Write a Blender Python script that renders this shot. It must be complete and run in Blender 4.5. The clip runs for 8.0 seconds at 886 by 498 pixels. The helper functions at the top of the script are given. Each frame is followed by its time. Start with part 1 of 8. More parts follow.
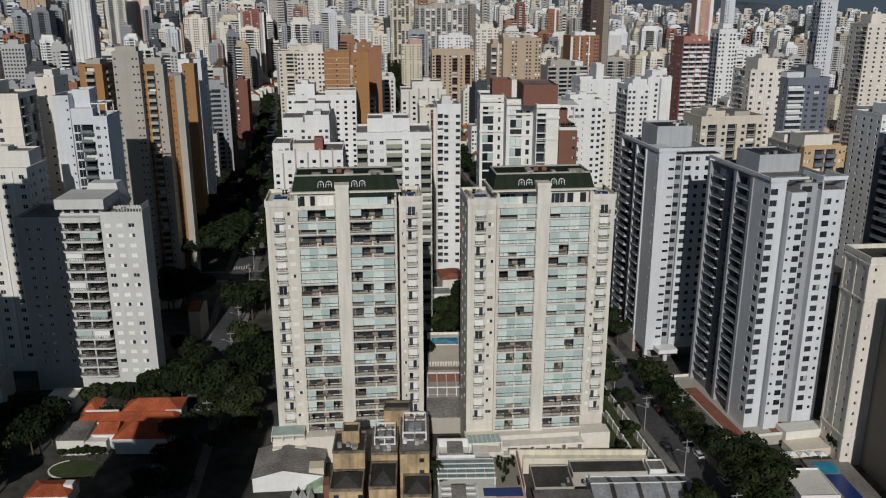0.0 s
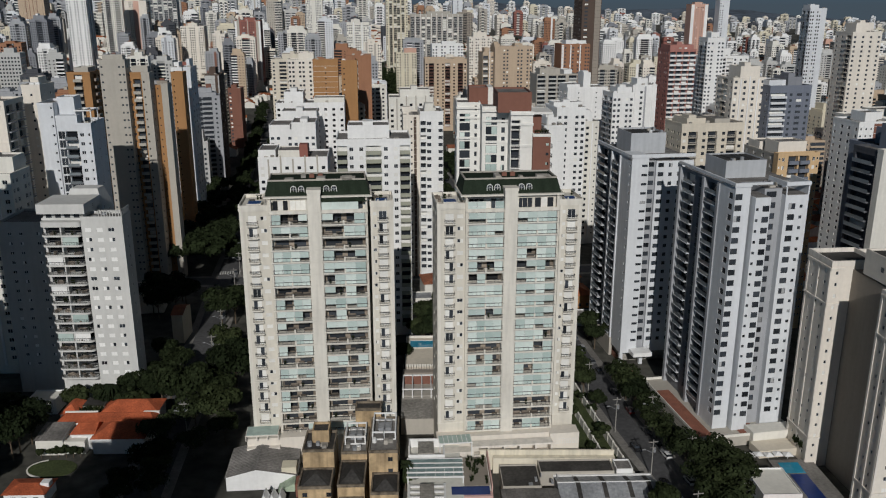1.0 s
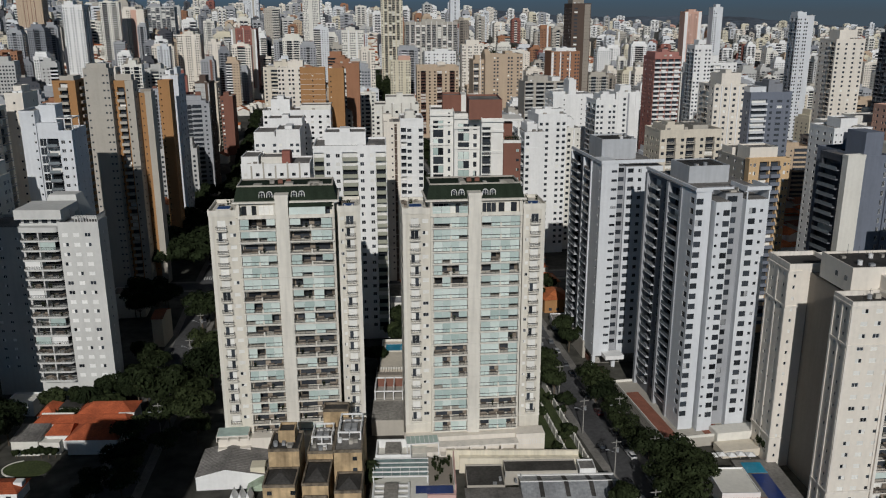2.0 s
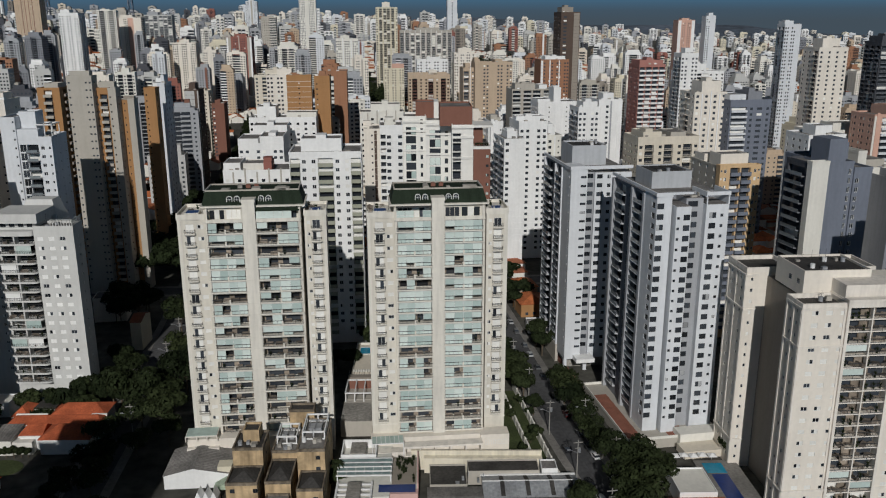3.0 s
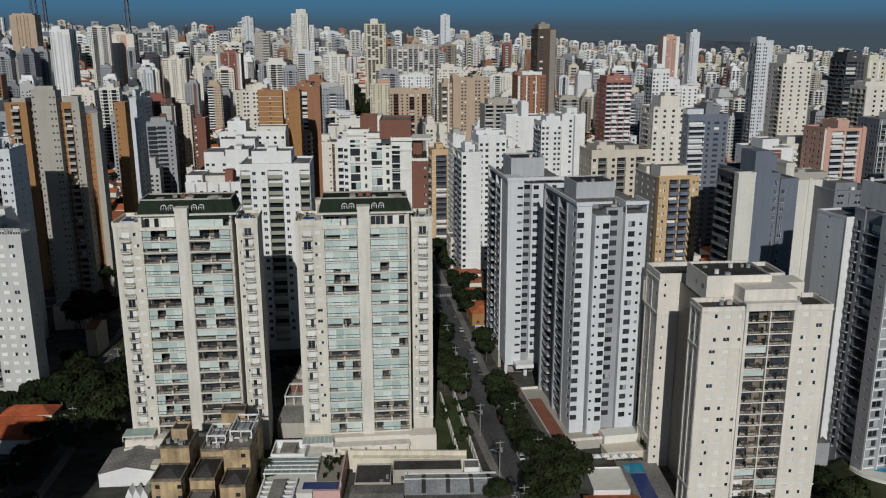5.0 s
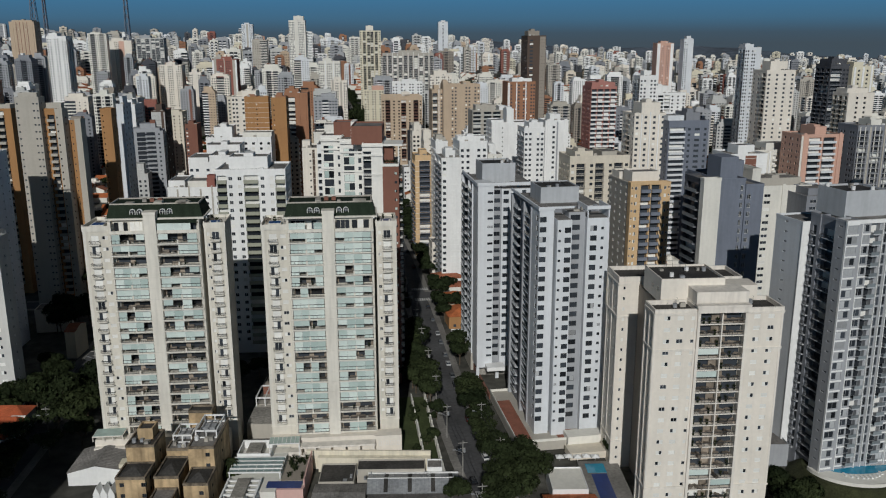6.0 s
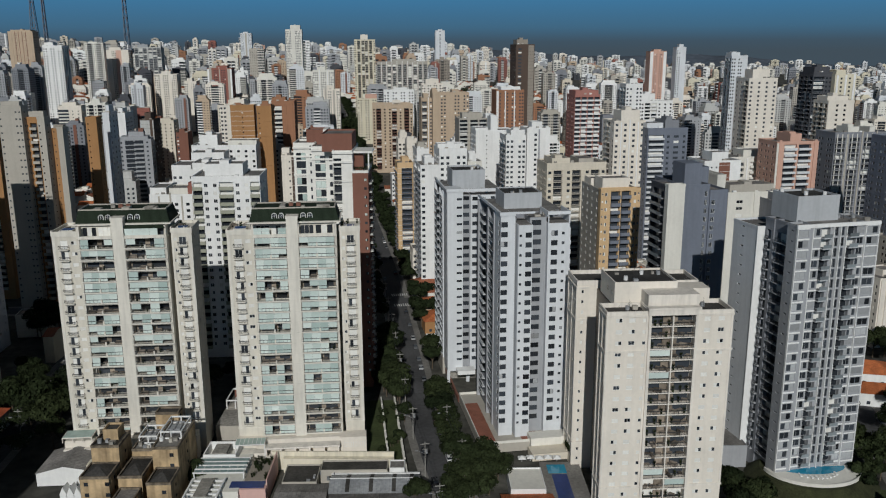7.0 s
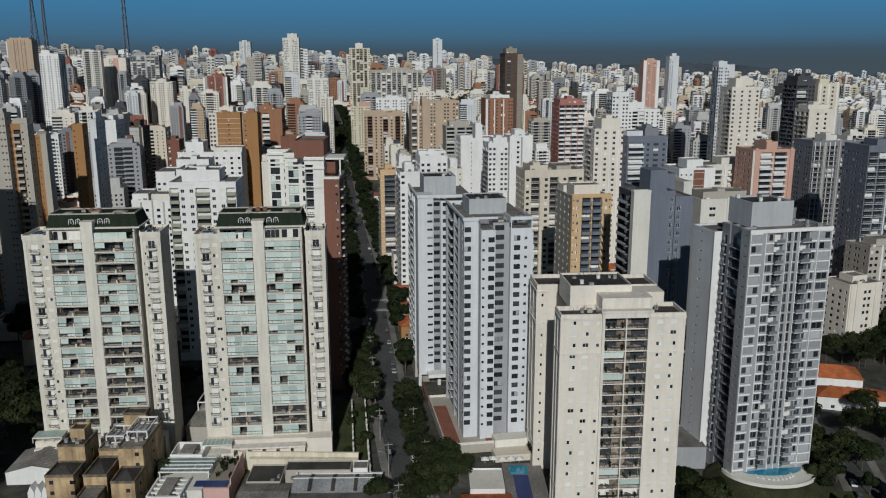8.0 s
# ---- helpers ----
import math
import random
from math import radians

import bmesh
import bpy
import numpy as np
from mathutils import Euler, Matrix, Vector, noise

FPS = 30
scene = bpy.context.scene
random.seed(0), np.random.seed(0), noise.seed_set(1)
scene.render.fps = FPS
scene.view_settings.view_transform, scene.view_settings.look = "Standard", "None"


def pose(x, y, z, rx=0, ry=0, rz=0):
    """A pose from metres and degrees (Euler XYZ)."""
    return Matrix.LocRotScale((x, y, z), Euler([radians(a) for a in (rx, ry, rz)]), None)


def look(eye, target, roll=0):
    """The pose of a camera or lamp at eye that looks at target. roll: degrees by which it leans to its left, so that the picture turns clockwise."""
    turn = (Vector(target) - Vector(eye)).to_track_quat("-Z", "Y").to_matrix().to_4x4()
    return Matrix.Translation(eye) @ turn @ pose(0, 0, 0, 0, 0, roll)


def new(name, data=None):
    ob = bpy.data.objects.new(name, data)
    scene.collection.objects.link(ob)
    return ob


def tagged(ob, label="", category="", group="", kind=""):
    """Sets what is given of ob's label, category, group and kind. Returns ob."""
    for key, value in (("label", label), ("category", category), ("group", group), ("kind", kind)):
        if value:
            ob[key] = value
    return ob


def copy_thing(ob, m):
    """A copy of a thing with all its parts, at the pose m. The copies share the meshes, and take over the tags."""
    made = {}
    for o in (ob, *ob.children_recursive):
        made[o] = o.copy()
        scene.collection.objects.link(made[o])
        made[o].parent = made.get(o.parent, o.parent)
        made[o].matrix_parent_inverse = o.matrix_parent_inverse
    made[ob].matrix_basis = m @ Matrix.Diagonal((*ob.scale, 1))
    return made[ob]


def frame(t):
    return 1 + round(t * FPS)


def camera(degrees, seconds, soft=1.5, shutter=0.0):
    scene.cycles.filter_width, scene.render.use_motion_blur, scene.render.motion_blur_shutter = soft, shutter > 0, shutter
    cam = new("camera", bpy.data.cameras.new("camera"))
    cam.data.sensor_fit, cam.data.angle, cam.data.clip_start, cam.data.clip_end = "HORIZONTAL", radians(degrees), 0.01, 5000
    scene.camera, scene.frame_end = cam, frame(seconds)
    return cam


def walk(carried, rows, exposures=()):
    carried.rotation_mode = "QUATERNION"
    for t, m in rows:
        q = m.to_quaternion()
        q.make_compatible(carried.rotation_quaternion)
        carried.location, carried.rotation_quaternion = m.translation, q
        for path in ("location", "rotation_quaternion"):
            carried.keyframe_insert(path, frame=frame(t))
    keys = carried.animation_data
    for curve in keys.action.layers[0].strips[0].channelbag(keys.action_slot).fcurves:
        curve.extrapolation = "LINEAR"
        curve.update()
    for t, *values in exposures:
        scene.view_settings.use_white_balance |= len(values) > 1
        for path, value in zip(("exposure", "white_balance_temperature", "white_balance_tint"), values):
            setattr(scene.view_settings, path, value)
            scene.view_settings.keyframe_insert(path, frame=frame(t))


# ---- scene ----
cam = camera(56.2, 8.0, soft=1.12)
PATH = [
    (0, (35.874, 6.693, 116.934), (35.933, 8.606, 116.352), -0.0),
    (0.5, (39.489, 4.342, 117.124), (39.547, 6.257, 116.55), -0.0),
    (1, (43.374, 1.877, 117.24), (43.431, 3.795, 116.676), -0.0),
    (1.5, (47.809, -0.56, 117.559), (47.864, 1.36, 117.003), -0.1),
    (3, (61.97, -7.564, 117.812), (62.02, -5.636, 117.282), -0.1),
    (3.5, (66.772, -10.15, 117.908), (66.823, -8.22, 117.387), -0.1),
    (4, (71.958, -12.757, 117.97), (72.008, -10.824, 117.459), -0.1),
    (4.5, (77.189, -15.206, 117.973), (77.237, -13.271, 117.471), -0.1),
    (6, (92.996, -22.204, 118.5), (93.036, -20.263, 118.019), -0.1),
    (6.5, (98.685, -24.727, 118.61), (98.722, -22.784, 118.138), -0.1),
    (7, (104.259, -27.302, 118.612), (104.294, -25.356, 118.15), -0.2),
    (7.5, (109.761, -29.742, 118.531), (109.795, -27.793, 118.08), -0.1),
    (8, (115.309, -32.462, 118.645), (115.34, -30.512, 118.202), -0.1),
]
walk(cam, [(t, look(eye, target, roll)) for t, eye, target, roll in PATH], [(0, -0.13, 6450, 9), (4, -0.15, 6400, 8), (8, -0.17, 6320, 6)])

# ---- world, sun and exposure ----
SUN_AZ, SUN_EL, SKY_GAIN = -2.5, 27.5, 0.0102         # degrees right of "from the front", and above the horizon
sun = new("sun", bpy.data.lights.new("sun", "SUN"))
sun.data.energy, sun.data.angle, sun.data.color = 2.80, radians(0.53), (1.0, 0.968, 0.93)
to_sun = Vector((math.sin(radians(SUN_AZ)) * math.cos(radians(SUN_EL)), -math.cos(radians(SUN_AZ)) * math.cos(radians(SUN_EL)), math.sin(radians(SUN_EL))))
sun.matrix_world = to_sun.to_track_quat("Z", "Y").to_matrix().to_4x4()
world = bpy.data.worlds.new("sky")
scene.world = world
world.use_nodes = True
wn, wl = world.node_tree.nodes, world.node_tree.links
wn.clear()
w_out, w_bg, w_sky = wn.new("ShaderNodeOutputWorld"), wn.new("ShaderNodeBackground"), wn.new("ShaderNodeTexSky")
w_sky.sky_type, w_sky.sun_disc = "NISHITA", False
w_sky.sun_elevation, w_sky.sun_rotation = radians(SUN_EL), radians(180 - SUN_AZ)
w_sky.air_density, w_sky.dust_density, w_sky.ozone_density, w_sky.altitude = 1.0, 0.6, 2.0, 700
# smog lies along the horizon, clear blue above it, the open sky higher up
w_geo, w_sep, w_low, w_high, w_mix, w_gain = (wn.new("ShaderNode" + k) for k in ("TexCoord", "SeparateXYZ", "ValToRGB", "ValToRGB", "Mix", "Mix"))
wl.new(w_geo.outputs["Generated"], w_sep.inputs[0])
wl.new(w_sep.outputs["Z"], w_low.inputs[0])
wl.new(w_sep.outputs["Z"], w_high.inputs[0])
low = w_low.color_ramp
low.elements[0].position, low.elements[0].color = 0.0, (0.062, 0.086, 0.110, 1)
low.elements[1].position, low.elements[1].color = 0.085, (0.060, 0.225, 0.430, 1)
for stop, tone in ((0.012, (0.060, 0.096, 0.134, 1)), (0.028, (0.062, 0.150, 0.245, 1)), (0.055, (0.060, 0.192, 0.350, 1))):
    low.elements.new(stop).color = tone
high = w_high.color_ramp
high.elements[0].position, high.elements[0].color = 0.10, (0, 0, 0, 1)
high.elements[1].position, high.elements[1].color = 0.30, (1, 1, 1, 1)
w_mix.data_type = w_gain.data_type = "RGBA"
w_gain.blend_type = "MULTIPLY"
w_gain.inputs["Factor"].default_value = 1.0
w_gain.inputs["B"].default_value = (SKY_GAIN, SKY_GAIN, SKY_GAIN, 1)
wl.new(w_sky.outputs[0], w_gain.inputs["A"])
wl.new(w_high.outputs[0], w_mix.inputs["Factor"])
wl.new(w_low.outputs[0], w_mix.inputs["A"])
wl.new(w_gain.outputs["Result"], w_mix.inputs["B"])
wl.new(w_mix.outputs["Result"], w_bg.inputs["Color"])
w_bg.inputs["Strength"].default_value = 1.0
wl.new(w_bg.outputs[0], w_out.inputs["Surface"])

# ---- materials ----


def material(name, rgb, rough=0.85, metal=0.0, spec=0.3, coarse=(0.06, 0.16), fine=(1.5, 0.10), streak=0.0, bump=0.0, vary=0.0, tint=None):
    """A procedural surface: coarse and fine variation (scale per metre, amount), rain streaks, bump, and a change of tone from object to object."""
    m = bpy.data.materials.new(name)
    m.use_nodes = True
    n, l = m.node_tree.nodes, m.node_tree.links
    b = n["Principled BSDF"]
    b.inputs["Roughness"].default_value, b.inputs["Metallic"].default_value = rough, metal
    b.inputs["Specular IOR Level"].default_value = spec
    co = n.new("ShaderNodeTexCoord")
    value = None

    def factor(tex_out, lo, hi, start=0.3, end=0.7):
        r = n.new("ShaderNodeMapRange")
        r.inputs["From Min"].default_value, r.inputs["From Max"].default_value = start, end
        r.inputs["To Min"].default_value, r.inputs["To Max"].default_value = lo, hi
        l.new(tex_out, r.inputs["Value"])
        return r.outputs[0]

    def times(a, c):
        if a is None:
            return c
        k = n.new("ShaderNodeMath")
        k.operation = "MULTIPLY"
        l.new(a, k.inputs[0]), l.new(c, k.inputs[1])
        return k.outputs[0]

    for (scale, amount), detail in ((coarse, 3), (fine, 5)):
        if amount:
            t = n.new("ShaderNodeTexNoise")
            t.inputs["Scale"].default_value, t.inputs["Detail"].default_value = scale, detail
            l.new(co.outputs["Object"], t.inputs["Vector"])
            value = times(value, factor(t.outputs["Fac"], 1 - amount, 1 + amount))
            last = t
    if streak:
        mp = n.new("ShaderNodeMapping")
        mp.inputs["Scale"].default_value = (0.7, 0.7, 0.07)
        l.new(co.outputs["Object"], mp.inputs["Vector"])
        t = n.new("ShaderNodeTexNoise")
        t.inputs["Scale"].default_value, t.inputs["Detail"].default_value = 1.0, 4
        l.new(mp.outputs[0], t.inputs["Vector"])
        value = times(value, factor(t.outputs["Fac"], 1 - streak, 1.0, 0.34, 0.56))
    if vary:
        o = n.new("ShaderNodeObjectInfo")
        value = times(value, factor(o.outputs["Random"], 1 - vary, 1 + vary, 0, 1))
    mul = n.new("ShaderNodeMix")
    mul.data_type, mul.blend_type = "RGBA", "MULTIPLY"
    mul.inputs["Factor"].default_value = 1.0
    mul.inputs["A"].default_value = (*rgb, 1)
    if tint:
        o2, mx = n.new("ShaderNodeObjectInfo"), n.new("ShaderNodeMix")
        mx.data_type = "RGBA"
        mx.inputs["A"].default_value, mx.inputs["B"].default_value = (*rgb, 1), (*tint, 1)
        l.new(o2.outputs["Random"], mx.inputs["Factor"])
        l.new(mx.outputs["Result"], mul.inputs["A"])
    if value is not None:
        l.new(value, mul.inputs["B"])
    else:
        mul.inputs["B"].default_value = (1, 1, 1, 1)
    l.new(mul.outputs["Result"], b.inputs["Base Color"])
    if bump:
        bp = n.new("ShaderNodeBump")
        bp.inputs["Strength"].default_value, bp.inputs["Distance"].default_value = bump, 0.1
        l.new(last.outputs["Fac"], bp.inputs["Height"])
        l.new(bp.outputs[0], b.inputs["Normal"])
    return m


def wall_paint(name, r, g, b, streak=0.06):
    return material(name, (r, g, b), 0.8, coarse=(0.08, 0.06), fine=(0.9, 0.035), streak=streak, bump=0.05)


CREAM = wall_paint("cream_render", 0.76, 0.705, 0.625)
CREAM_TRIM = wall_paint("cream_moulding", 0.78, 0.73, 0.66, 0.16)
TWINCREAM = wall_paint("weathered_cream_render", 0.665, 0.628, 0.55, 0.10)
TWINTRIM = wall_paint("weathered_cream_moulding", 0.715, 0.682, 0.61, 0.14)
BEIGE = wall_paint("beige_render", 0.66, 0.60, 0.50)
PALE_YELLOW = wall_paint("pale_yellow_render", 0.66, 0.61, 0.48)
WHITE = wall_paint("white_paint", 0.80, 0.80, 0.79)
BLUEWHITE = wall_paint("cool_white_paint", 0.66, 0.68, 0.705, 0.06)
CLEANWHITE = wall_paint("warm_white_paint", 0.80, 0.785, 0.74)
OFFWHITE = wall_paint("off_white_paint", 0.72, 0.70, 0.64)
GREY = wall_paint("grey_paint", 0.36, 0.37, 0.39, 0.1)
MIDGREY = wall_paint("mid_grey_paint", 0.23, 0.24, 0.265, 0.1)
SLATE = wall_paint("slate_grey_paint", 0.17, 0.19, 0.235, 0.1)
DARKGREY = wall_paint("dark_grey_paint", 0.075, 0.078, 0.09, 0.1)
COOLGREY = wall_paint("cool_grey_white_paint", 0.60, 0.60, 0.58)
STONE = wall_paint("warm_grey_render", 0.44, 0.41, 0.36)
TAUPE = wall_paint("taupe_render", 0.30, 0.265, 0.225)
OCHRE = material("stained_ochre_render", (0.45, 0.33, 0.195), 0.9, coarse=(0.22, 0.42), fine=(1.1, 0.10), streak=0.35, bump=0.1)
SHADEWHITE = wall_paint("greyish_white_paint", 0.50, 0.50, 0.485, 0.08)
PALEGREY = wall_paint("pale_grey_paint", 0.46, 0.475, 0.495, 0.1)
ORANGE = wall_paint("orange_render", 0.375, 0.20, 0.085)
BRIGHTBLIND = material("bright_white_shutter", (0.86, 0.86, 0.84), 0.6, coarse=(0.3, 0.03), fine=(2, 0.03), vary=0.06)
TAN = wall_paint("tan_render", 0.50, 0.39, 0.285)
GOLD = wall_paint("yellow_ochre_tiles", 0.62, 0.435, 0.25)
RUST = wall_paint("rust_brick_tiles", 0.33, 0.165, 0.095)
BROWN = wall_paint("red_brown_cladding", 0.215, 0.098, 0.07)
BRICKRED = wall_paint("brick_red_tiles", 0.29, 0.115, 0.09)
PINK = wall_paint("salmon_render", 0.60, 0.37, 0.29)
PINKWALL = wall_paint("pink_wall_paint", 0.62, 0.40, 0.36)
DEEPBROWN = wall_paint("dark_brown_cladding", 0.10, 0.07, 0.055)
GREENGREY = wall_paint("grey_green_render", 0.33, 0.335, 0.27)
ROSE = wall_paint("faded_rose_tiles", 0.40, 0.185, 0.155)
SLATEGREEN = material("dark_green_roof_sheet", (0.021, 0.031, 0.020), 0.85, spec=0.12, coarse=(0.2, 0.2), fine=(3, 0.15), streak=0.25)
CONCRETE = material("weathered_concrete", (0.27, 0.255, 0.23), 0.9, coarse=(0.15, 0.3), fine=(1.2, 0.25), bump=0.2)
DARKROOF = material("dark_roof_membrane", (0.050, 0.047, 0.044), 0.8, coarse=(0.2, 0.35), fine=(1.5, 0.3), bump=0.2)
ROOFGREY = material("grey_flat_roof", (0.19, 0.18, 0.17), 0.9, coarse=(0.2, 0.3), fine=(1.5, 0.25), bump=0.2)
METALROOF = material("grey_metal_roof", (0.31, 0.32, 0.335), 0.5, metal=0.1, coarse=(0.2, 0.2), fine=(1.2, 0.2))
TILE = material("terracotta_roof_tiles", (0.44, 0.135, 0.05), 0.9, coarse=(0.3, 0.25), fine=(3.0, 0.3), bump=0.4, vary=0.2)
TILE_OLD = material("old_terracotta_tiles", (0.27, 0.10, 0.055), 0.9, coarse=(0.3, 0.3), fine=(3.0, 0.3), bump=0.4, vary=0.25)
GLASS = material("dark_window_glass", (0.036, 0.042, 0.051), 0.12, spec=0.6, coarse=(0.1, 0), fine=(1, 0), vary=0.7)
AQUA = material("aqua_balcony_glass", (0.46, 0.575, 0.545), 0.14, spec=0.5, coarse=(0.3, 0.08), fine=(1, 0.05), vary=0.13, tint=(0.62, 0.69, 0.65))
CANOPY = material("milky_green_glass", (0.40, 0.50, 0.46), 0.5, spec=0.2, coarse=(0.3, 0.1), fine=(1, 0.08))
GREYGLASS = material("grey_balcony_glass", (0.19, 0.215, 0.23), 0.10, spec=0.6, coarse=(0.3, 0.1), fine=(1, 0.05), vary=0.3)
BLIND = material("white_roller_shutter", (0.76, 0.75, 0.71), 0.7, coarse=(0.3, 0.05), fine=(2, 0.05), vary=0.10)
GREYBLIND = material("grey_blind", (0.36, 0.37, 0.38), 0.7, coarse=(0.3, 0.1), fine=(2, 0.05), vary=0.35)
RAIL = material("dark_metal_railing", (0.045, 0.047, 0.05), 0.6, metal=0.0, spec=0.2, coarse=(1, 0.1), fine=(1, 0))
WHITEMETAL = material("white_metal", (0.75, 0.75, 0.74), 0.5, coarse=(1, 0.06), fine=(4, 0.05))
# room wall brown deepened so the colour holds the indoor shade
INNER = material("shade_toned_room_wall", (0.24, 0.20, 0.16), 0.9, coarse=(0.4, 0.3), fine=(1.2, 0.2), vary=0.4)
FURNITURE = material("balcony_furniture_cloth", (0.20, 0.17, 0.14), 0.9, coarse=(0.5, 0.3), fine=(3, 0.2), vary=0.6)
ASPHALT = material("asphalt", (0.08, 0.08, 0.083), 0.9, coarse=(0.05, 0.25), fine=(0.8, 0.2), bump=0.1)
PAVING = material("concrete_paving", (0.21, 0.20, 0.185), 0.9, coarse=(0.1, 0.25), fine=(1.2, 0.2))
ROADPAINT = material("white_road_paint", (0.62, 0.62, 0.60), 0.8, coarse=(0.4, 0.25), fine=(3, 0.2))
SOIL = material("city_ground", (0.072, 0.070, 0.060), 0.95, coarse=(0.03, 0.5), fine=(0.3, 0.4))
SOOT = material("blackened_parapet", (0.17, 0.14, 0.105), 0.9, coarse=(0.4, 0.5), fine=(1.5, 0.3), bump=0.2)
GRASS = material("lawn", (0.052, 0.068, 0.025), 0.95, coarse=(0.15, 0.3), fine=(2.0, 0.3), bump=0.3)
WATER = material("blue_tiled_pool_water", (0.03, 0.27, 0.42), 0.05, spec=0.6, coarse=(0.3, 0.1), fine=(1.5, 0.1))
DEEPBLUE = material("deep_blue_pool_cover", (0.012, 0.035, 0.16), 0.3, coarse=(0.3, 0.15), fine=(1.5, 0.1))
DECK = material("red_brown_deck", (0.27, 0.11, 0.075), 0.85, coarse=(0.4, 0.15), fine=(3, 0.2))
LEAF = material("dark_green_leaves", (0.018, 0.027, 0.0115), 0.8, spec=0.08, coarse=(0.25, 0.4), fine=(2, 0.35), vary=0.3, tint=(0.028, 0.036, 0.015))
BARK = material("grey_bark", (0.11, 0.085, 0.06), 0.95, coarse=(1, 0.2), fine=(6, 0.3), bump=0.4)
TYRE = material("black_rubber", (0.012, 0.012, 0.012), 0.8, coarse=(1, 0), fine=(1, 0))
POLE = material("concrete_pole", (0.30, 0.29, 0.27), 0.9, coarse=(1, 0.15), fine=(5, 0.1))
LIVERY = [material("car_paint_" + c, rgb, 0.25, spec=0.6, coarse=(1, 0.03), fine=(1, 0)) for c, rgb in
          (("silver", (0.42, 0.43, 0.44)), ("white", (0.75, 0.75, 0.75)), ("black", (0.015, 0.015, 0.017)), ("red", (0.10, 0.015, 0.015)), ("grey", (0.12, 0.125, 0.13)))]

# ---- geometry helpers ----


class Geo:
    """Boxes and polygons gathered into one mesh."""

    def __init__(self, m=None):
        self.v, self.f, self.m, self.slots = [], [], m, []

    def poly(self, pts, slot=0):
        i = len(self.v)
        self.v.extend(pts if self.m is None else [tuple(self.m @ Vector(p)) for p in pts])
        self.f.append(tuple(range(i, i + len(pts))))
        self.slots.append(slot)

    def box(self, x0, x1, y0, y1, z0, z1, slot=0):
        i = len(self.v)
        pts = [(x0, y0, z0), (x1, y0, z0), (x1, y1, z0), (x0, y1, z0), (x0, y0, z1), (x1, y0, z1), (x1, y1, z1), (x0, y1, z1)]
        self.v.extend(pts if self.m is None else [tuple(self.m @ Vector(p)) for p in pts])
        for q in ((3, 2, 1, 0), (4, 5, 6, 7), (0, 1, 5, 4), (1, 2, 6, 5), (2, 3, 7, 6), (3, 0, 4, 7)):
            self.f.append(tuple(i + k for k in q))
            self.slots.append(slot)

    def ring(self, x0, x1, y0, y1, t, z0, z1, slot=0):
        """A closed rectangular rim of thickness t."""
        i = len(self.v)
        pts = [(x, y, z) for z in (z0, z1) for e in (0, t) for x, y in ((x0 + e, y0 + e), (x1 - e, y0 + e), (x1 - e, y1 - e), (x0 + e, y1 - e))]
        self.v.extend(pts if self.m is None else [tuple(self.m @ Vector(p)) for p in pts])
        for k in range(4):
            n = (k + 1) % 4
            for q in ((k, n, 8 + n, 8 + k), (4 + n, 4 + k, 12 + k, 12 + n), (8 + k, 8 + n, 12 + n, 12 + k), (n, k, 4 + k, 4 + n)):
                self.f.append(tuple(i + c for c in q))
                self.slots.append(slot)

    def frustum(self, lo, hi, z0, z1, slot=0):
        """A box whose top rectangle hi differs from its bottom one lo; both x0, x1, y0, y1."""
        a = [(lo[0], lo[2], z0), (lo[1], lo[2], z0), (lo[1], lo[3], z0), (lo[0], lo[3], z0)]
        b = [(hi[0], hi[2], z1), (hi[1], hi[2], z1), (hi[1], hi[3], z1), (hi[0], hi[3], z1)]
        i = len(self.v)
        self.v.extend(a + b if self.m is None else [tuple(self.m @ Vector(p)) for p in a + b])
        for q in ((3, 2, 1, 0), (4, 5, 6, 7), (0, 1, 5, 4), (1, 2, 6, 5), (2, 3, 7, 6), (3, 0, 4, 7)):
            self.f.append(tuple(i + k for k in q))
            self.slots.append(slot)

    def tube(self, p, q, r0, r1, n=8, slot=0):
        p, q = Vector(p), Vector(q)
        rot = (q - p).to_track_quat("Z", "Y").to_matrix()
        i = len(self.v)
        ring = [[tuple(c + rot @ Vector((r * math.cos(2 * math.pi * k / n), r * math.sin(2 * math.pi * k / n), 0))) for k in range(n)] for c, r in ((p, r0), (q, r1))]
        self.v.extend(ring[0] + ring[1])
        for k in range(n):
            self.f.append((i + k, i + (k + 1) % n, i + n + (k + 1) % n, i + n + k))
            self.slots.append(slot)
        self.f.append(tuple(i + n + k for k in range(n)))
        self.f.append(tuple(i + n - 1 - k for k in range(n)))
        self.slots.extend((slot, slot))

    def mesh(self, name, *mats):
        me = bpy.data.meshes.new(name)
        me.from_pydata(self.v, [], self.f)
        for m in mats:
            me.materials.append(m)
        if len(mats) > 1:
            me.polygons.foreach_set("material_index", self.slots)
        me.update()
        return me


SLOPE = 0.018


def lean(x):
    """The land falls gently to the right, one metre in fifty-five."""
    return -SLOPE * (x - 90)


def sit(m):
    """A pose set down on the sloping land."""
    return Matrix.Translation((0, 0, lean(m.translation.x))) @ m


def thing(name, label, category, m, group="", kind=""):
    ob = new(name)
    ob.empty_display_size = 0.5
    ob.matrix_basis = sit(m)
    return tagged(ob, label, category, group, kind)


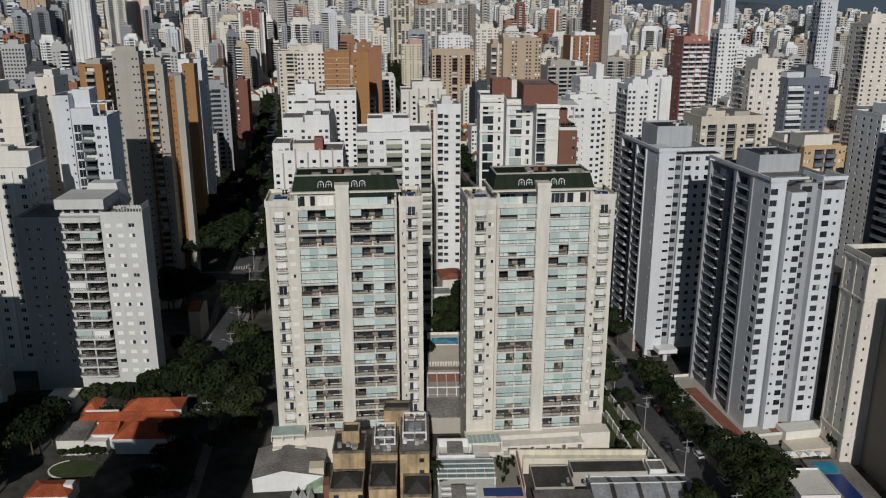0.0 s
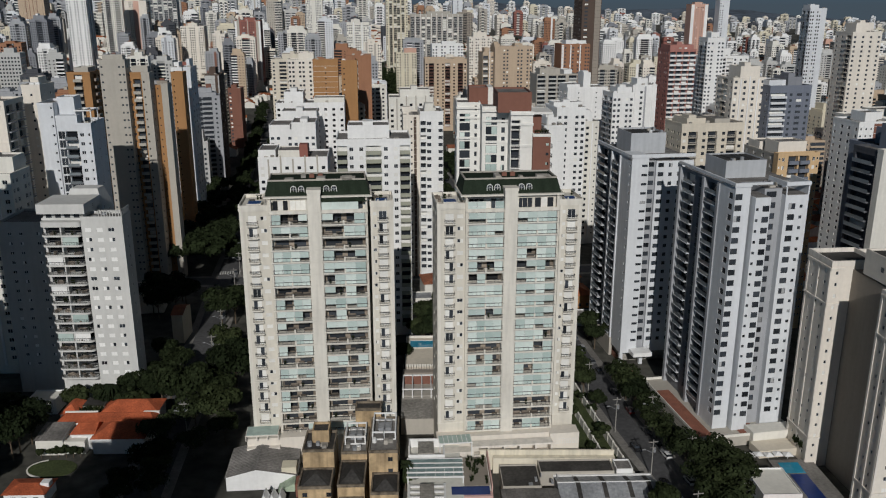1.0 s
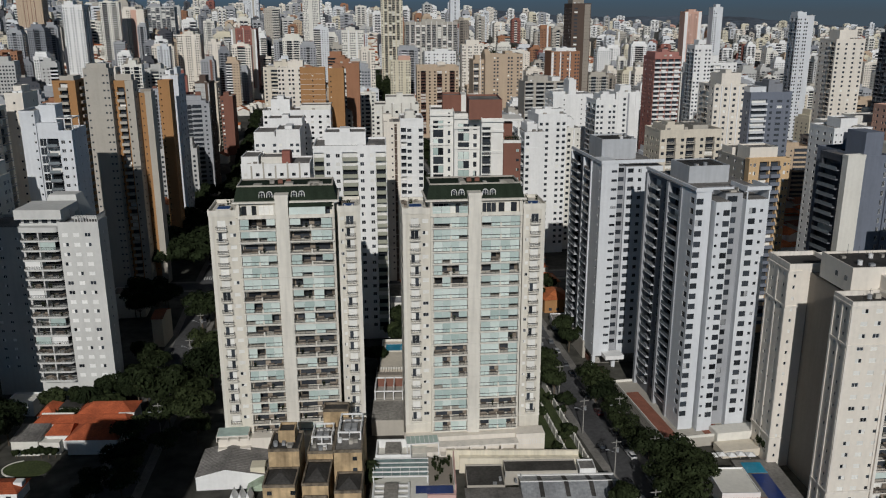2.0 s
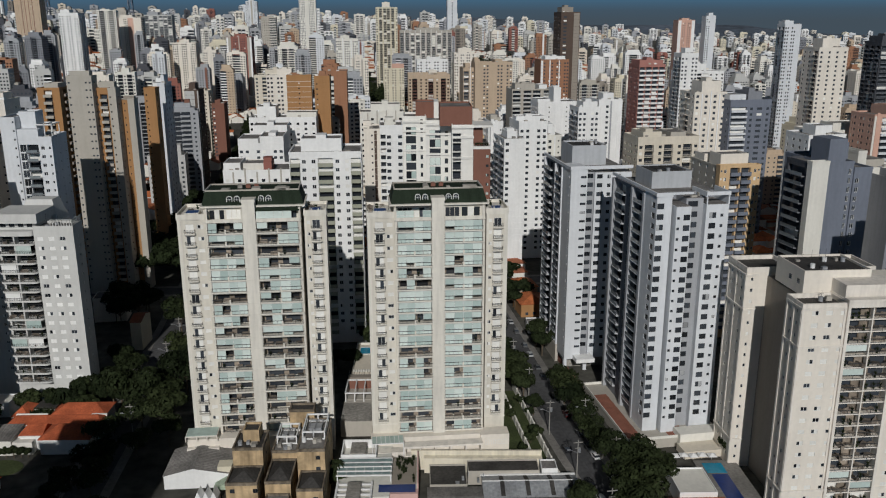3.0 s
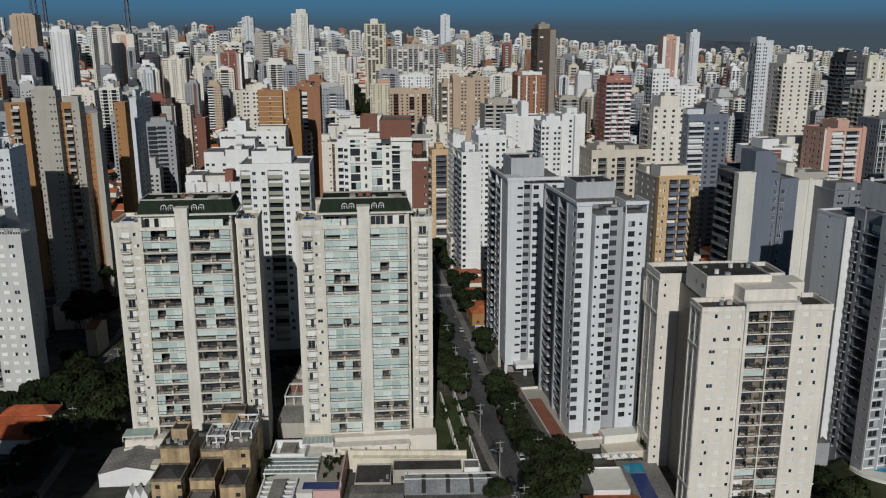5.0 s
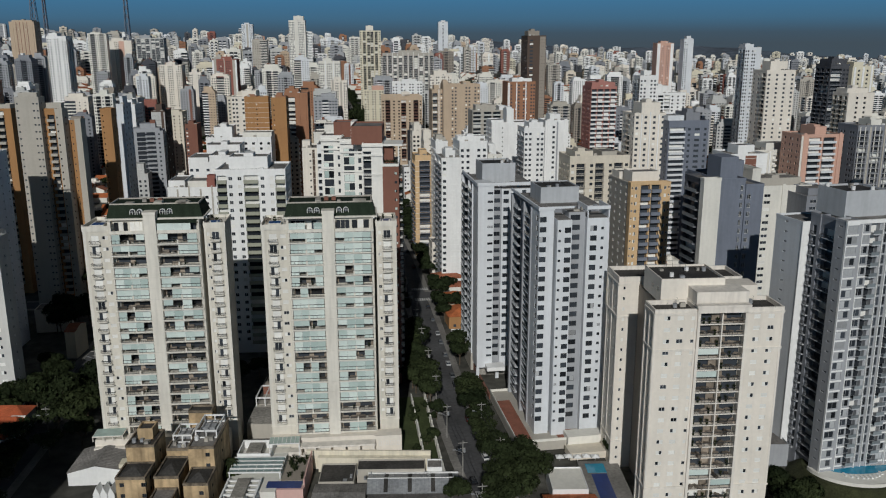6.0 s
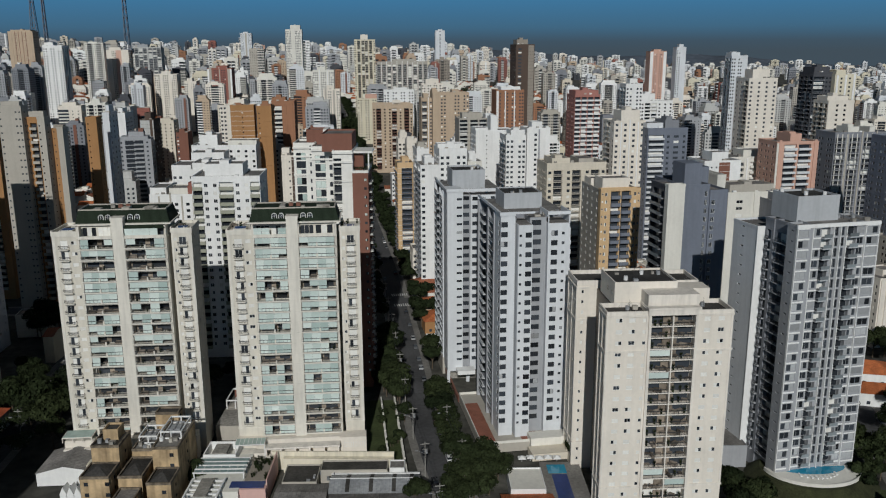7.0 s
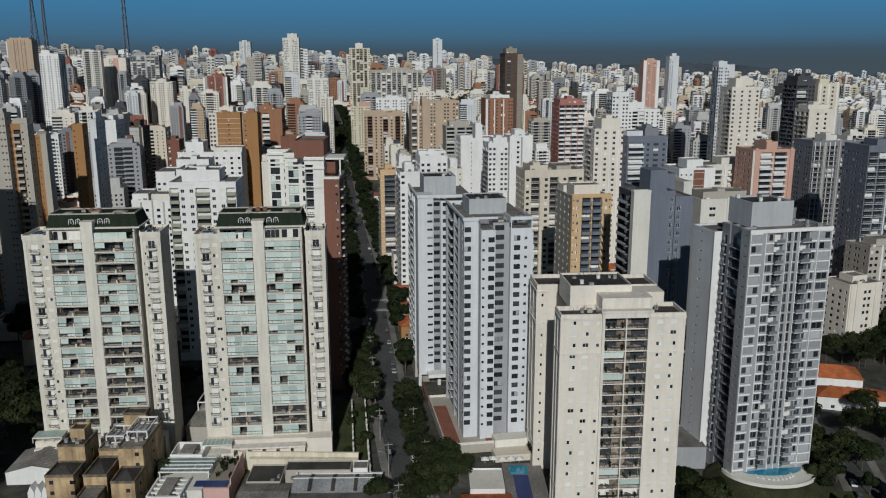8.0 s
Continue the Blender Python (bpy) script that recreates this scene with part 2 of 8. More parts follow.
def part(name, geo, mats, parent, label="", m=None, kind=""):
    """Links a Geo, or a mesh that is shared, as one mesh object under a thing or a part."""
    if isinstance(geo, Geo):
        geo = geo.mesh(name, *(mats if isinstance(mats, (list, tuple)) else (mats,)))
    ob = new(name, geo)
    ob.parent = parent
    if m is not None:
        ob.matrix_basis = m
    return tagged(ob, label, "", "", kind)


def solo(name, geo, mats, label, category, m=None, group="", kind=""):
    """A thing that is a single mesh; without a pose its points are places in the world and follow the land."""
    if m is None:
        geo.v = [(x, y, z + lean(x)) for x, y, z in geo.v]
    ob = new(name, geo.mesh(name, *(mats if isinstance(mats, (list, tuple)) else (mats,))))
    if m is not None:
        ob.matrix_basis = sit(m)
    return tagged(ob, label, category, group, kind)


def rise(x, y):
    """Height of the land: flat near by, climbing to a ridge far ahead."""
    u = min(1.0, max(0.0, (y - 750) / 1300))
    u = u * u * (3 - 2 * u)
    side = min(1.0, max(0.0, (0.34 - x / max(y, 1.0)) / 0.3))
    far = min(1.0, max(0.0, (y - 2600) / 1900))
    return u * (12 + 44 * side * side * (3 - 2 * side)) + 40 * far


# ---- facades ----
T = 1.2             # depth of the outer layer of a wall, in which openings are cut
_shared = {}


def shared(key, make):
    if key not in _shared:
        _shared[key] = make()
    return _shared[key]


def window_mesh(w, h, look_of, rim=None, shutter=None):
    """A window for an opening w by h: frame, mullion and panes in one piece, some with a closed shutter."""
    def make():
        a, b, f, d = -w / 2, w / 2, 0.07, 0.10
        xs = [a, a + f, -0.03, 0.03, b - f, b] if w > 0.9 else [a, a + f, b - f, b]
        zs = [0, f, h - f, h]
        v = [(x, d, z) for z in zs for x in xs]
        n = len(xs)
        faces, slots = [], []
        for r in range(3):
            for c in range(n - 1):
                q = (r * n + c, r * n + c + 1, (r + 1) * n + c + 1, (r + 1) * n + c)
                if r == 1 and c % 2 == 1:
                    k = c // 2
                    shut = look_of == 2 or (look_of == 1 and k == 0) or (look_of == 3 and k == 1)
                    deep = 0.03 if shut else 0.08
                    i = len(v)
                    v += [(v[p][0], d + deep, v[p][2]) for p in q]
                    faces.append((i, i + 1, i + 2, i + 3)), slots.append(2 if shut else 1)
                    for s in range(4):
                        faces.append((q[s], q[(s + 1) % 4], i + (s + 1) % 4, i + s)), slots.append(0)
                else:
                    faces.append(q), slots.append(0)
        g = Geo()
        g.v, g.f, g.slots = v, faces, slots
        return g.mesh("window", rim or WHITEMETAL, GLASS, shutter or BLIND)
    return shared(("win", round(w, 2), round(h, 2), look_of, (rim or WHITEMETAL).name, (shutter or BLIND).name), make)


def balcony_mesh(w, proj, mat, style):
    """Floor slab with its edge; style 0 has a solid parapet, 1 a low kerb for a rail."""
    def make():
        g = Geo()
        a, b = -w / 2, w / 2
        g.box(a, b, -proj, 0.0, -0.22, 0.0)
        if style == 0:
            g.box(a, b, -proj, -proj + 0.14, 0.0, 1.15)
            if proj > 0.3:
                g.box(a, a + 0.14, -proj + 0.14, 0, 0, 1.15), g.box(b - 0.14, b, -proj + 0.14, 0, 0, 1.15)
        else:
            g.box(a, b, -proj - 0.06, -proj + 0.1, -0.12, 0.12)
        return g.mesh("balcony", mat)
    return shared(("bal", round(w, 2), round(proj, 2), mat.name, style), make)


def railing_mesh(w, proj):
    def make():
        g = Geo()
        a, b = -w / 2 + 0.05, w / 2 - 0.05
        g.box(a, b, -proj - 0.04, -proj + 0.06, 0.94, 1.08)
        g.box(a, b, -proj - 0.02, -proj + 0.04, 0.12, 0.24)
        for k in range(5):
            u = a + (b - a - 0.09) * k / 4
            g.box(u, u + 0.09, -proj - 0.01, -proj + 0.04, 0.1, 0.95)
        for u in (a, b - 0.05):
            g.box(u, u + 0.05, -proj + 0.05, 0, 0.95, 1.05)
        return g.mesh("railing", RAIL)
    return shared(("rail", round(w, 2), round(proj, 2)), make)


def glassrail_mesh(w, proj):
    def make():
        g = Geo()
        a, b = -w / 2 + 0.04, w / 2 - 0.04
        g.box(a, b, -proj, -proj + 0.05, 0.1, 1.0)
        g.box(a, b, -proj - 0.03, -proj + 0.08, 1.0, 1.08)
        return g.mesh("railing", GREYGLASS)
    return shared(("grail", round(w, 2), round(proj, 2)), make)


def face_matrix(face, x0, x1, y0, y1):
    """Local axes of a face: x along it (left to right from outside), y inwards."""
    return {"S": pose(x0, y0, 0), "E": pose(x1, y0, 0, 0, 0, 90), "N": pose(x1, y1, 0, 0, 0, 180), "W": pose(x0, y1, 0, 0, 0, -90)}[face]


def volume(th, x0, x1, y0, y1, z0, z1, wall, faces=None, zb=None, nf=10, fh=3.0, lod=0, parapet=0.9, roof=None, seed=0, trim=None, cap=True, rim=None, shutter=None):
    """A block of a building with openings cut into the outer layer of its walls.
    faces: for each side a list of columns (kind, middle, width, ...):
      ("w", u, w, h, sill, shut)  a window on every floor
      ("b", u, w, projection, material, style)  a recess with a balcony on every floor; style 0 parapet, 1 railing, 2 glass
      ("s", u, w, material)  an upright painted strip"""
    rnd = random.Random(seed)
    faces = faces or {}
    zb = z0 + 3 if zb is None else zb
    g = Geo()
    g.box(x0 + T, x1 - T, y0 + T, y1 - T, z0, z1)
    stuff_win, stuff_bal, strips = Geo(), {}, {}
    for face in "SENW":
        width = (x1 - x0) if face in "SN" else (y1 - y0)
        fm = face_matrix(face, x0, x1, y0, y1)
        lo, hi = (0, width) if face in "SN" else (T, width - T)
        fg = Geo(fm)
        cols = sorted([c for c in faces.get(face, ()) if c[0] != "s"], key=lambda c: c[1])
        u = lo
        for c in cols:
            kind, mid, w = c[0], c[1], c[2]
            a, b = max(lo, mid - w / 2), min(hi, mid + w / 2)
            if a < u - 0.01 or b <= a:
                continue
            if a > u:
                fg.box(u, a, 0, T, z0, z1)
            u = b
            h = c[3] if kind == "w" else fh - 0.22
            sill = (c[4] if len(c) > 4 else 1.0) if kind == "w" else 0.0
            z = z0
            for k in range(nf):
                zf = zb + k * fh
                if zf + sill + h > z1:
                    break
                if kind == "w" and len(c) > 6 and rnd.random() < c[6]:
                    continue
                if zf + sill > z:
                    fg.box(a, b, 0, T, z, zf + sill)
                z = zf + sill + h
                if kind == "w":
                    shut = c[5] if len(c) > 5 else 0.25
                    pick = 0 if rnd.random() > shut else rnd.choice((1, 2, 3) if shut < 0.9 else (1, 2, 2, 2, 3))
                    if lod == 0:
                        part("window", window_mesh(b - a, h, pick, rim, shutter), None, th, "", fm @ pose((a + b) / 2, 0, zf + sill))
                    else:
                        sg = Geo(fm)
                        d = 0.16
                        sg.poly([(a, d, zf + sill), (b, d, zf + sill), (b, d, zf + sill + h), (a, d, zf + sill + h)], 1 if pick == 2 else 0)
                        i = len(stuff_win.v)
                        stuff_win.v += sg.v
                        stuff_win.f += [tuple(i + q for q in f) for f in sg.f]
                        stuff_win.slots += sg.slots
                else:
                    proj, mat, style = c[3], c[4], c[5]
                    fg.box(a, b, 0.0, T, zf + h, zf + h + 0.22)
                    z = zf + h + 0.22
                    door = Geo(fm)
                    door.poly([(a + 0.1, T - 0.05, zf + 0.05), (b - 0.1, T - 0.05, zf + 0.05), (b - 0.1, T - 0.05, zf + 2.5), (a + 0.1, T - 0.05, zf + 2.5)], 0 if rnd.random() < 0.75 else 1)
                    i = len(stuff_win.v)
                    stuff_win.v += door.v
                    stuff_win.f += [tuple(i + q for q in f) for f in door.f]
                    stuff_win.slots += door.slots
                    if lod == 0:
                        bm_ = balcony_mesh(b - a + 0.1, proj, mat, 0 if style == 0 else 1)
                        bo = part("balcony", bm_, None, th, "", fm @ pose((a + b) / 2, 0, zf))
                        if style == 1:
                            part("railing", railing_mesh(b - a, proj), None, bo, "dark metal railing")
                        elif style == 2:
                            part("railing", glassrail_mesh(b - a, proj), None, bo, "grey glass railing")
                    else:
                        sg = stuff_bal.setdefault(mat.name, (mat, Geo()))[1]
                        q = Geo(fm)
                        q.box(a - 0.05, b + 0.05, -proj, 0.12, zf - 0.2, zf + (0.95 if style == 0 else 0.12))
                        if style:
                            q.box(a, b, -proj, -proj + 0.08, zf + 0.75, zf + 1.0)
                        i = len(sg.v)
                        sg.v += q.v
                        sg.f += [tuple(i + w_ for w_ in f) for f in q.f]
                        sg.slots += q.slots
            if z < z1:
                fg.box(a, b, 0, T, z, z1)
        if u < hi:
            fg.box(u, hi, 0, T, z0, z1)
        i = len(g.v)
        g.v += fg.v
        g.f += [tuple(i + q for q in f) for f in fg.f]
        g.slots += fg.slots
        for c in faces.get(face, ()):
            if c[0] == "s":
                sg = strips.setdefault(len(strips), (c[3], Geo()))[1]
                q = Geo(fm)
                q.box(c[1] - c[2] / 2, c[1] + c[2] / 2, -0.12, 0.0, c[4] if len(c) > 4 else z0, c[5] if len(c) > 5 else z1)
                i = len(sg.v)
                sg.v += q.v
                sg.f += [tuple(i + w_ for w_ in f) for f in q.f]
                sg.slots += q.slots
    part("wall", g, wall, th)
    for mat, sg in strips.values():
        part("wall_strip", sg, mat, th, mat.name.replace("_", " ") + " strip")
    if stuff_win.f:
        part("glazing", stuff_win, [GLASS, BLIND], th, "dark glazing behind the openings", None, "stuff")
    for mat, sg in stuff_bal.values():
        part("balcony_front", sg, mat, th, "stacked balconies", None, "stuff")
    if cap:
        rg = Geo()
        rg.box(x0 + 0.3, x1 - 0.3, y0 + 0.3, y1 - 0.3, z1, z1 + 0.15)
        part("roof", rg, roof or ROOFGREY, th)
        if parapet:
            pg = Geo()
            pg.ring(x0 - 0.08, x1 + 0.08, y0 - 0.08, y1 + 0.08, 0.38, z1, z1 + parapet)
            part("parapet", pg, trim or wall, th)


def corrugated(g, p0, p1, p2, p3, n, lift=0.08):
    """A roof slope from the edge p0-p1 up to p3-p2 with n upright ribs, in one sheet."""
    p0, p1, p2, p3 = (Vector(p) for p in (p0, p1, p2, p3))
    up = Vector((0, 0, lift))
    i = len(g.v)
    for k in range(n + 1):
        for e in (0.0, 0.10, 0.15, 0.25):
            t = min(1.0, (k + e) / (n + 0.25))
            h = up if 0.1 <= e <= 0.15 else Vector((0, 0, 0))
            g.v.append(tuple(p0.lerp(p1, t) + h)), g.v.append(tuple(p3.lerp(p2, t) + h))
    for k in range((n + 1) * 4 - 1):
        a = i + 2 * k
        g.f.append((a, a + 2, a + 3, a + 1))
        g.slots.append(0)


def block(th, name, x0, x1, y0, y1, z0, z1, mat, label=""):
    g = Geo()
    g.box(x0, x1, y0, y1, z0, z1)
    return part(name, g, mat, th, label)


def box_roof(th, x0, x1, y0, y1, z0, z1, wall, roof=None):
    """A penthouse or tank room: walls with a rim and a sunk roof."""
    g = Geo()
    g.box(x0, x1, y0, y1, z0, z1)
    p = part("penthouse", g, wall, th)
    r = Geo()
    r.box(x0 + 0.3, x1 - 0.3, y0 + 0.3, y1 - 0.3, z1, z1 + 0.06)
    part("penthouse_roof", r, roof or ROOFGREY, p)
    k = Geo()
    k.ring(x0, x1, y0, y1, 0.3, z1, z1 + 0.6)
    part("rim", k, wall, p)
    return p


def roof_bits(th, x0, x1, y0, y1, z, n, seed):
    """Tanks, vents, pipes and aerials standing on a flat roof."""
    r = random.Random(seed)
    for k in range(n):
        u, v = r.uniform(x0, x1), r.uniform(y0, y1)
        g = Geo()
        pick = r.random()
        if pick < 0.4:
            g.box(-r.uniform(0.3, 0.9), r.uniform(0.3, 0.9), -0.5, 0.5, 0, r.uniform(0.5, 1.3))
            part("roof_unit", g, r.choice((CONCRETE, METALROOF, STONE)), th, "", pose(u, v, z))
        elif pick < 0.7:
            g.tube((0, 0, 0), (0, 0, r.uniform(1.5, 3.6)), 0.05, 0.03, 5), g.box(-0.5, 0.5, -0.03, 0.03, 1.3, 1.36)
            part("aerial", g, RAIL, th, "", pose(u, v, z, 0, 0, r.uniform(0, 90)))
        else:
            g.tube((0, 0, 0), (0, 0, 1.1), 0.55, 0.55, 12)
            part("water_tank", g, r.choice((WHITEMETAL, METALROOF)), th, "", pose(u, v, z))


def spread(a, b, n):
    return [a + (b - a) * (k + 0.5) / n for k in range(n)]

# ---- ground and streets ----
gx = [-4000, -2600, -1700, -1100, -700, -450, -250, -100, 0, 100, 250, 450, 700, 1100, 1700, 2600, 4000]
gy = [-400, -100, 100, 300, 500, 700, 850, 1000, 1150, 1300, 1500, 1700, 1900, 2100, 2400, 2700, 3000, 3400, 3800, 4200, 4700]
gg = Geo()
gg.v = [(x, y, rise(x, y)) for y in gy for x in gx]
for j in range(len(gy) - 1):
    for i in range(len(gx) - 1):
        a = j * len(gx) + i
        gg.f.append((a, a + 1, a + 1 + len(gx), a + len(gx)))
        gg.slots.append(0)
solo("ground", gg, SOIL, "dark city ground of yards and soil", "ground", None, "", "structure")


def ribbon(name, pts, width, z, mat, label, category, kerb=False):
    """A street or pavement along a line of places."""
    g = Geo()
    left, right = [], []
    for k, (x, y) in enumerate(pts):
        p, q = pts[max(0, k - 1)], pts[min(len(pts) - 1, k + 1)]
        d = Vector((q[0] - p[0], q[1] - p[1])).normalized()
        n = Vector((-d.y, d.x)) * width / 2
        zz = z + rise(x, y)
        left.append((x + n.x, y + n.y, zz)), right.append((x - n.x, y - n.y, zz))
    for k in range(len(pts) - 1):
        g.poly([right[k], right[k + 1], left[k + 1], left[k]])
        if kerb:
            for a, b in ((left[k], left[k + 1]), (right[k + 1], right[k])):
                g.poly([a, b, (b[0], b[1], 0), (a[0], a[1], 0)])
    return solo(name, g, mat, label, category, None, "", "structure")


def along(pts, s):
    """The place at s metres along a line, and its direction."""
    for p, q in zip(pts, pts[1:]):
        d = Vector((q[0] - p[0], q[1] - p[1]))
        if s <= d.length:
            return Vector(p) + d.normalized() * s, math.degrees(math.atan2(d.y, d.x))
        s -= d.length
    return Vector(pts[-1]), 90.0


STREET = [(126, 60), (117, 130), (111, 175), (106.5, 200), (103.5, 220), (100.5, 245), (97, 280), (81, 430), (57, 605), (20, 900), (-13, 1192), (-60, 1500)]
AVENUE = [(-19, 60), (-24, 170), (-29, 240), (-35, 300), (-42, 358), (-49, 430), (-60, 520), (-85, 700), (-120, 950)]
CROSS = [(-400, 300), (-120, 338), (-40, 346), (40, 356), (95, 364), (240, 384), (600, 430)]
EAST = [(232, 150), (243, 190), (251, 222), (268, 300), (300, 420)]
for nm, line, wd, what in (("road_1", STREET, 9.0, "asphalt street between towers"), ("road_2", AVENUE, 9.0, "asphalt avenue under trees"), ("road_3", CROSS, 9.5, "asphalt cross street"), ("road_4", EAST, 8.5, "asphalt side road")):
    zz = 0.06 if nm == "road_3" else 0.05
    ribbon(nm.replace("road", "pavement"), line, wd + 5.0, 0.02 if nm != "road_3" else 0.03, PAVING, "grey concrete pavement along " + what, "pavement")
    ribbon(nm, line, wd, zz, ASPHALT, what, "road")


def crosswalk(x, y, rot, n, length):
    th = thing("crosswalk", "worn white zebra crossing painted on asphalt", "crosswalk", pose(x, y, 0.15, 0, 0, rot), "zebra crossings")
    st = Geo()
    st.box(-0.25, 0.25, -length / 2, length / 2, 0, 0.01)
    me = st.mesh("stripe", ROADPAINT)
    for k in range(n):
        part("stripe", me, None, th, "", pose((k - (n - 1) / 2) * 1.05, 0, 0))


crosswalk(-41.2, 357.5, 8, 9, 4.5)
crosswalk(-37.5, 334, 8, 9, 4.5)
crosswalk(91.5, 356, 8, 8, 4)
crosswalk(89.5, 373, 8, 8, 4)

# ---- the twin towers ----
FLOORS, FH = 18, 3.155
BACK = 1.7           # how far the right wing stands back
Z1 = 10.9


def small_balcony_mesh():
    def make():
        g = Geo()
        g.box(-1.35, 1.35, -1.05, 0.0, -0.20, 0.0)
        g.frustum((-0.95, 0.95, -0.6, 0.0), (-1.3, 1.3, -1.0, 0.0), -0.55, -0.20)
        g.box(-1.4, 1.4, -1.1, -0.95, -0.12, 0.14)
        return g.mesh("balcony", TWINTRIM)
    return shared(("smallbal",), make)


def small_rail_mesh():
    def make():
        g = Geo()
        g.box(-1.33, 1.33, -1.07, -0.97, 0.90, 1.02), g.box(-1.3, 1.3, -1.03, -1.0, 0.5, 0.55), g.box(-1.3, 1.3, -1.03, -1.0, 0.16, 0.22)
        for k in range(7):
            u = -1.3 + 2.57 * k / 6
            g.box(u, u + 0.03, -1.03, -1.0, 0.14, 0.93)
        for u in (-1.3, 1.25):
            g.box(u, u + 0.07, -1.0, 0.0, 0.90, 1.02), g.box(u, u + 0.05, -1.0, 0.0, 0.5, 0.55)
        return g.mesh("railing", RAIL)
    return shared(("smallrail",), make)


def loggia_slab_mesh(w):
    def make():
        g = Geo()
        g.box(-w / 2 - 0.25, w / 2 + 0.25, -1.25, 0.9, -0.24, 0.0)
        g.box(-w / 2 - 0.1, w / 2 + 0.1, -0.95, -0.75, -0.58, -0.24)
        g.box(-w / 2 - 0.35, w / 2 + 0.35, -1.5, -1.2, -0.22, 0.12)
        g.box(-0.2, 0.2, -1.42, -1.15, 0.0, 1.05)
        for s in (-1, 1):
            g.box(s * w / 2 - 0.12, s * w / 2 + 0.12, -1.1, 0.9, 0.0, 2.90)
        return g.mesh("balcony", TWINTRIM)
    return shared(("lslab", round(w, 2)), make)


def loggia_rail_mesh(w):
    def make():
        g = Geo()
        g.box(-w / 2, w / 2, -1.18, -1.10, 0.98, 1.11)
        g.box(-w / 2, w / 2, -1.17, -1.13, 0.12, 0.22)
        for k in range(9):
            u = -w / 2 + w * k / 8
            g.box(u - 0.02, u + 0.02, -1.17, -1.13, 0.16, 1.0)
        return g.mesh("railing", RAIL)
    return shared(("lrail", round(w, 2)), make)


def panel_mesh(w, z0, z1):
    def make():
        g = Geo()
        g.box(-w / 2 + 0.02, w / 2 - 0.02, -1.02, -0.98, z0, z1, 0)
        g.box(-w / 2, w / 2, -1.045, -1.02, 1.02, 1.10, 1) if z0 < 1 else None
        g.box(-w / 2, -w / 2 + 0.05, -1.04, -0.96, z0, z1, 1)
        g.box(-w / 2, w / 2, -1.04, -0.96, z1, z1 + 0.05, 1)
        return g.mesh("glass_panel", AQUA, WHITEMETAL)
    return shared(("panel", round(w, 2), z0, z1), make)


def sofa_mesh(kind):
    def make():
        g = Geo()
        if kind == 0:
            g.box(-0.9, 0.9, -0.4, 0.4, 0, 0.42), g.box(-0.9, 0.9, 0.25, 0.42, 0.42, 0.85), g.box(-1.0, -0.85, -0.4, 0.4, 0, 0.62), g.box(0.85, 1.0, -0.4, 0.4, 0, 0.62)
        elif kind == 1:
            g.box(-0.7, 0.7, -0.45, 0.45, 0.7, 0.75)
            for a in (-0.6, 0.6):
                for b in (-0.35, 0.35):
                    g.box(a - 0.04, a + 0.04, b - 0.04, b + 0.04, 0, 0.7)
        else:
            g.tube((0, 0, 0), (0, 0, 0.5), 0.2, 0.28, 8)
            for k in range(14):
                a = k * 2.4
                g.poly([(0, 0, 0.5), (0.4 * math.cos(a), 0.4 * math.sin(a), 1.0 + 0.04 * k), (0.3 * math.cos(a + 0.5), 0.3 * math.sin(a + 0.5), 0.9)])
        return g.mesh("furniture", FURNITURE if kind < 2 else LEAF)
    return shared(("sofa", kind), make)


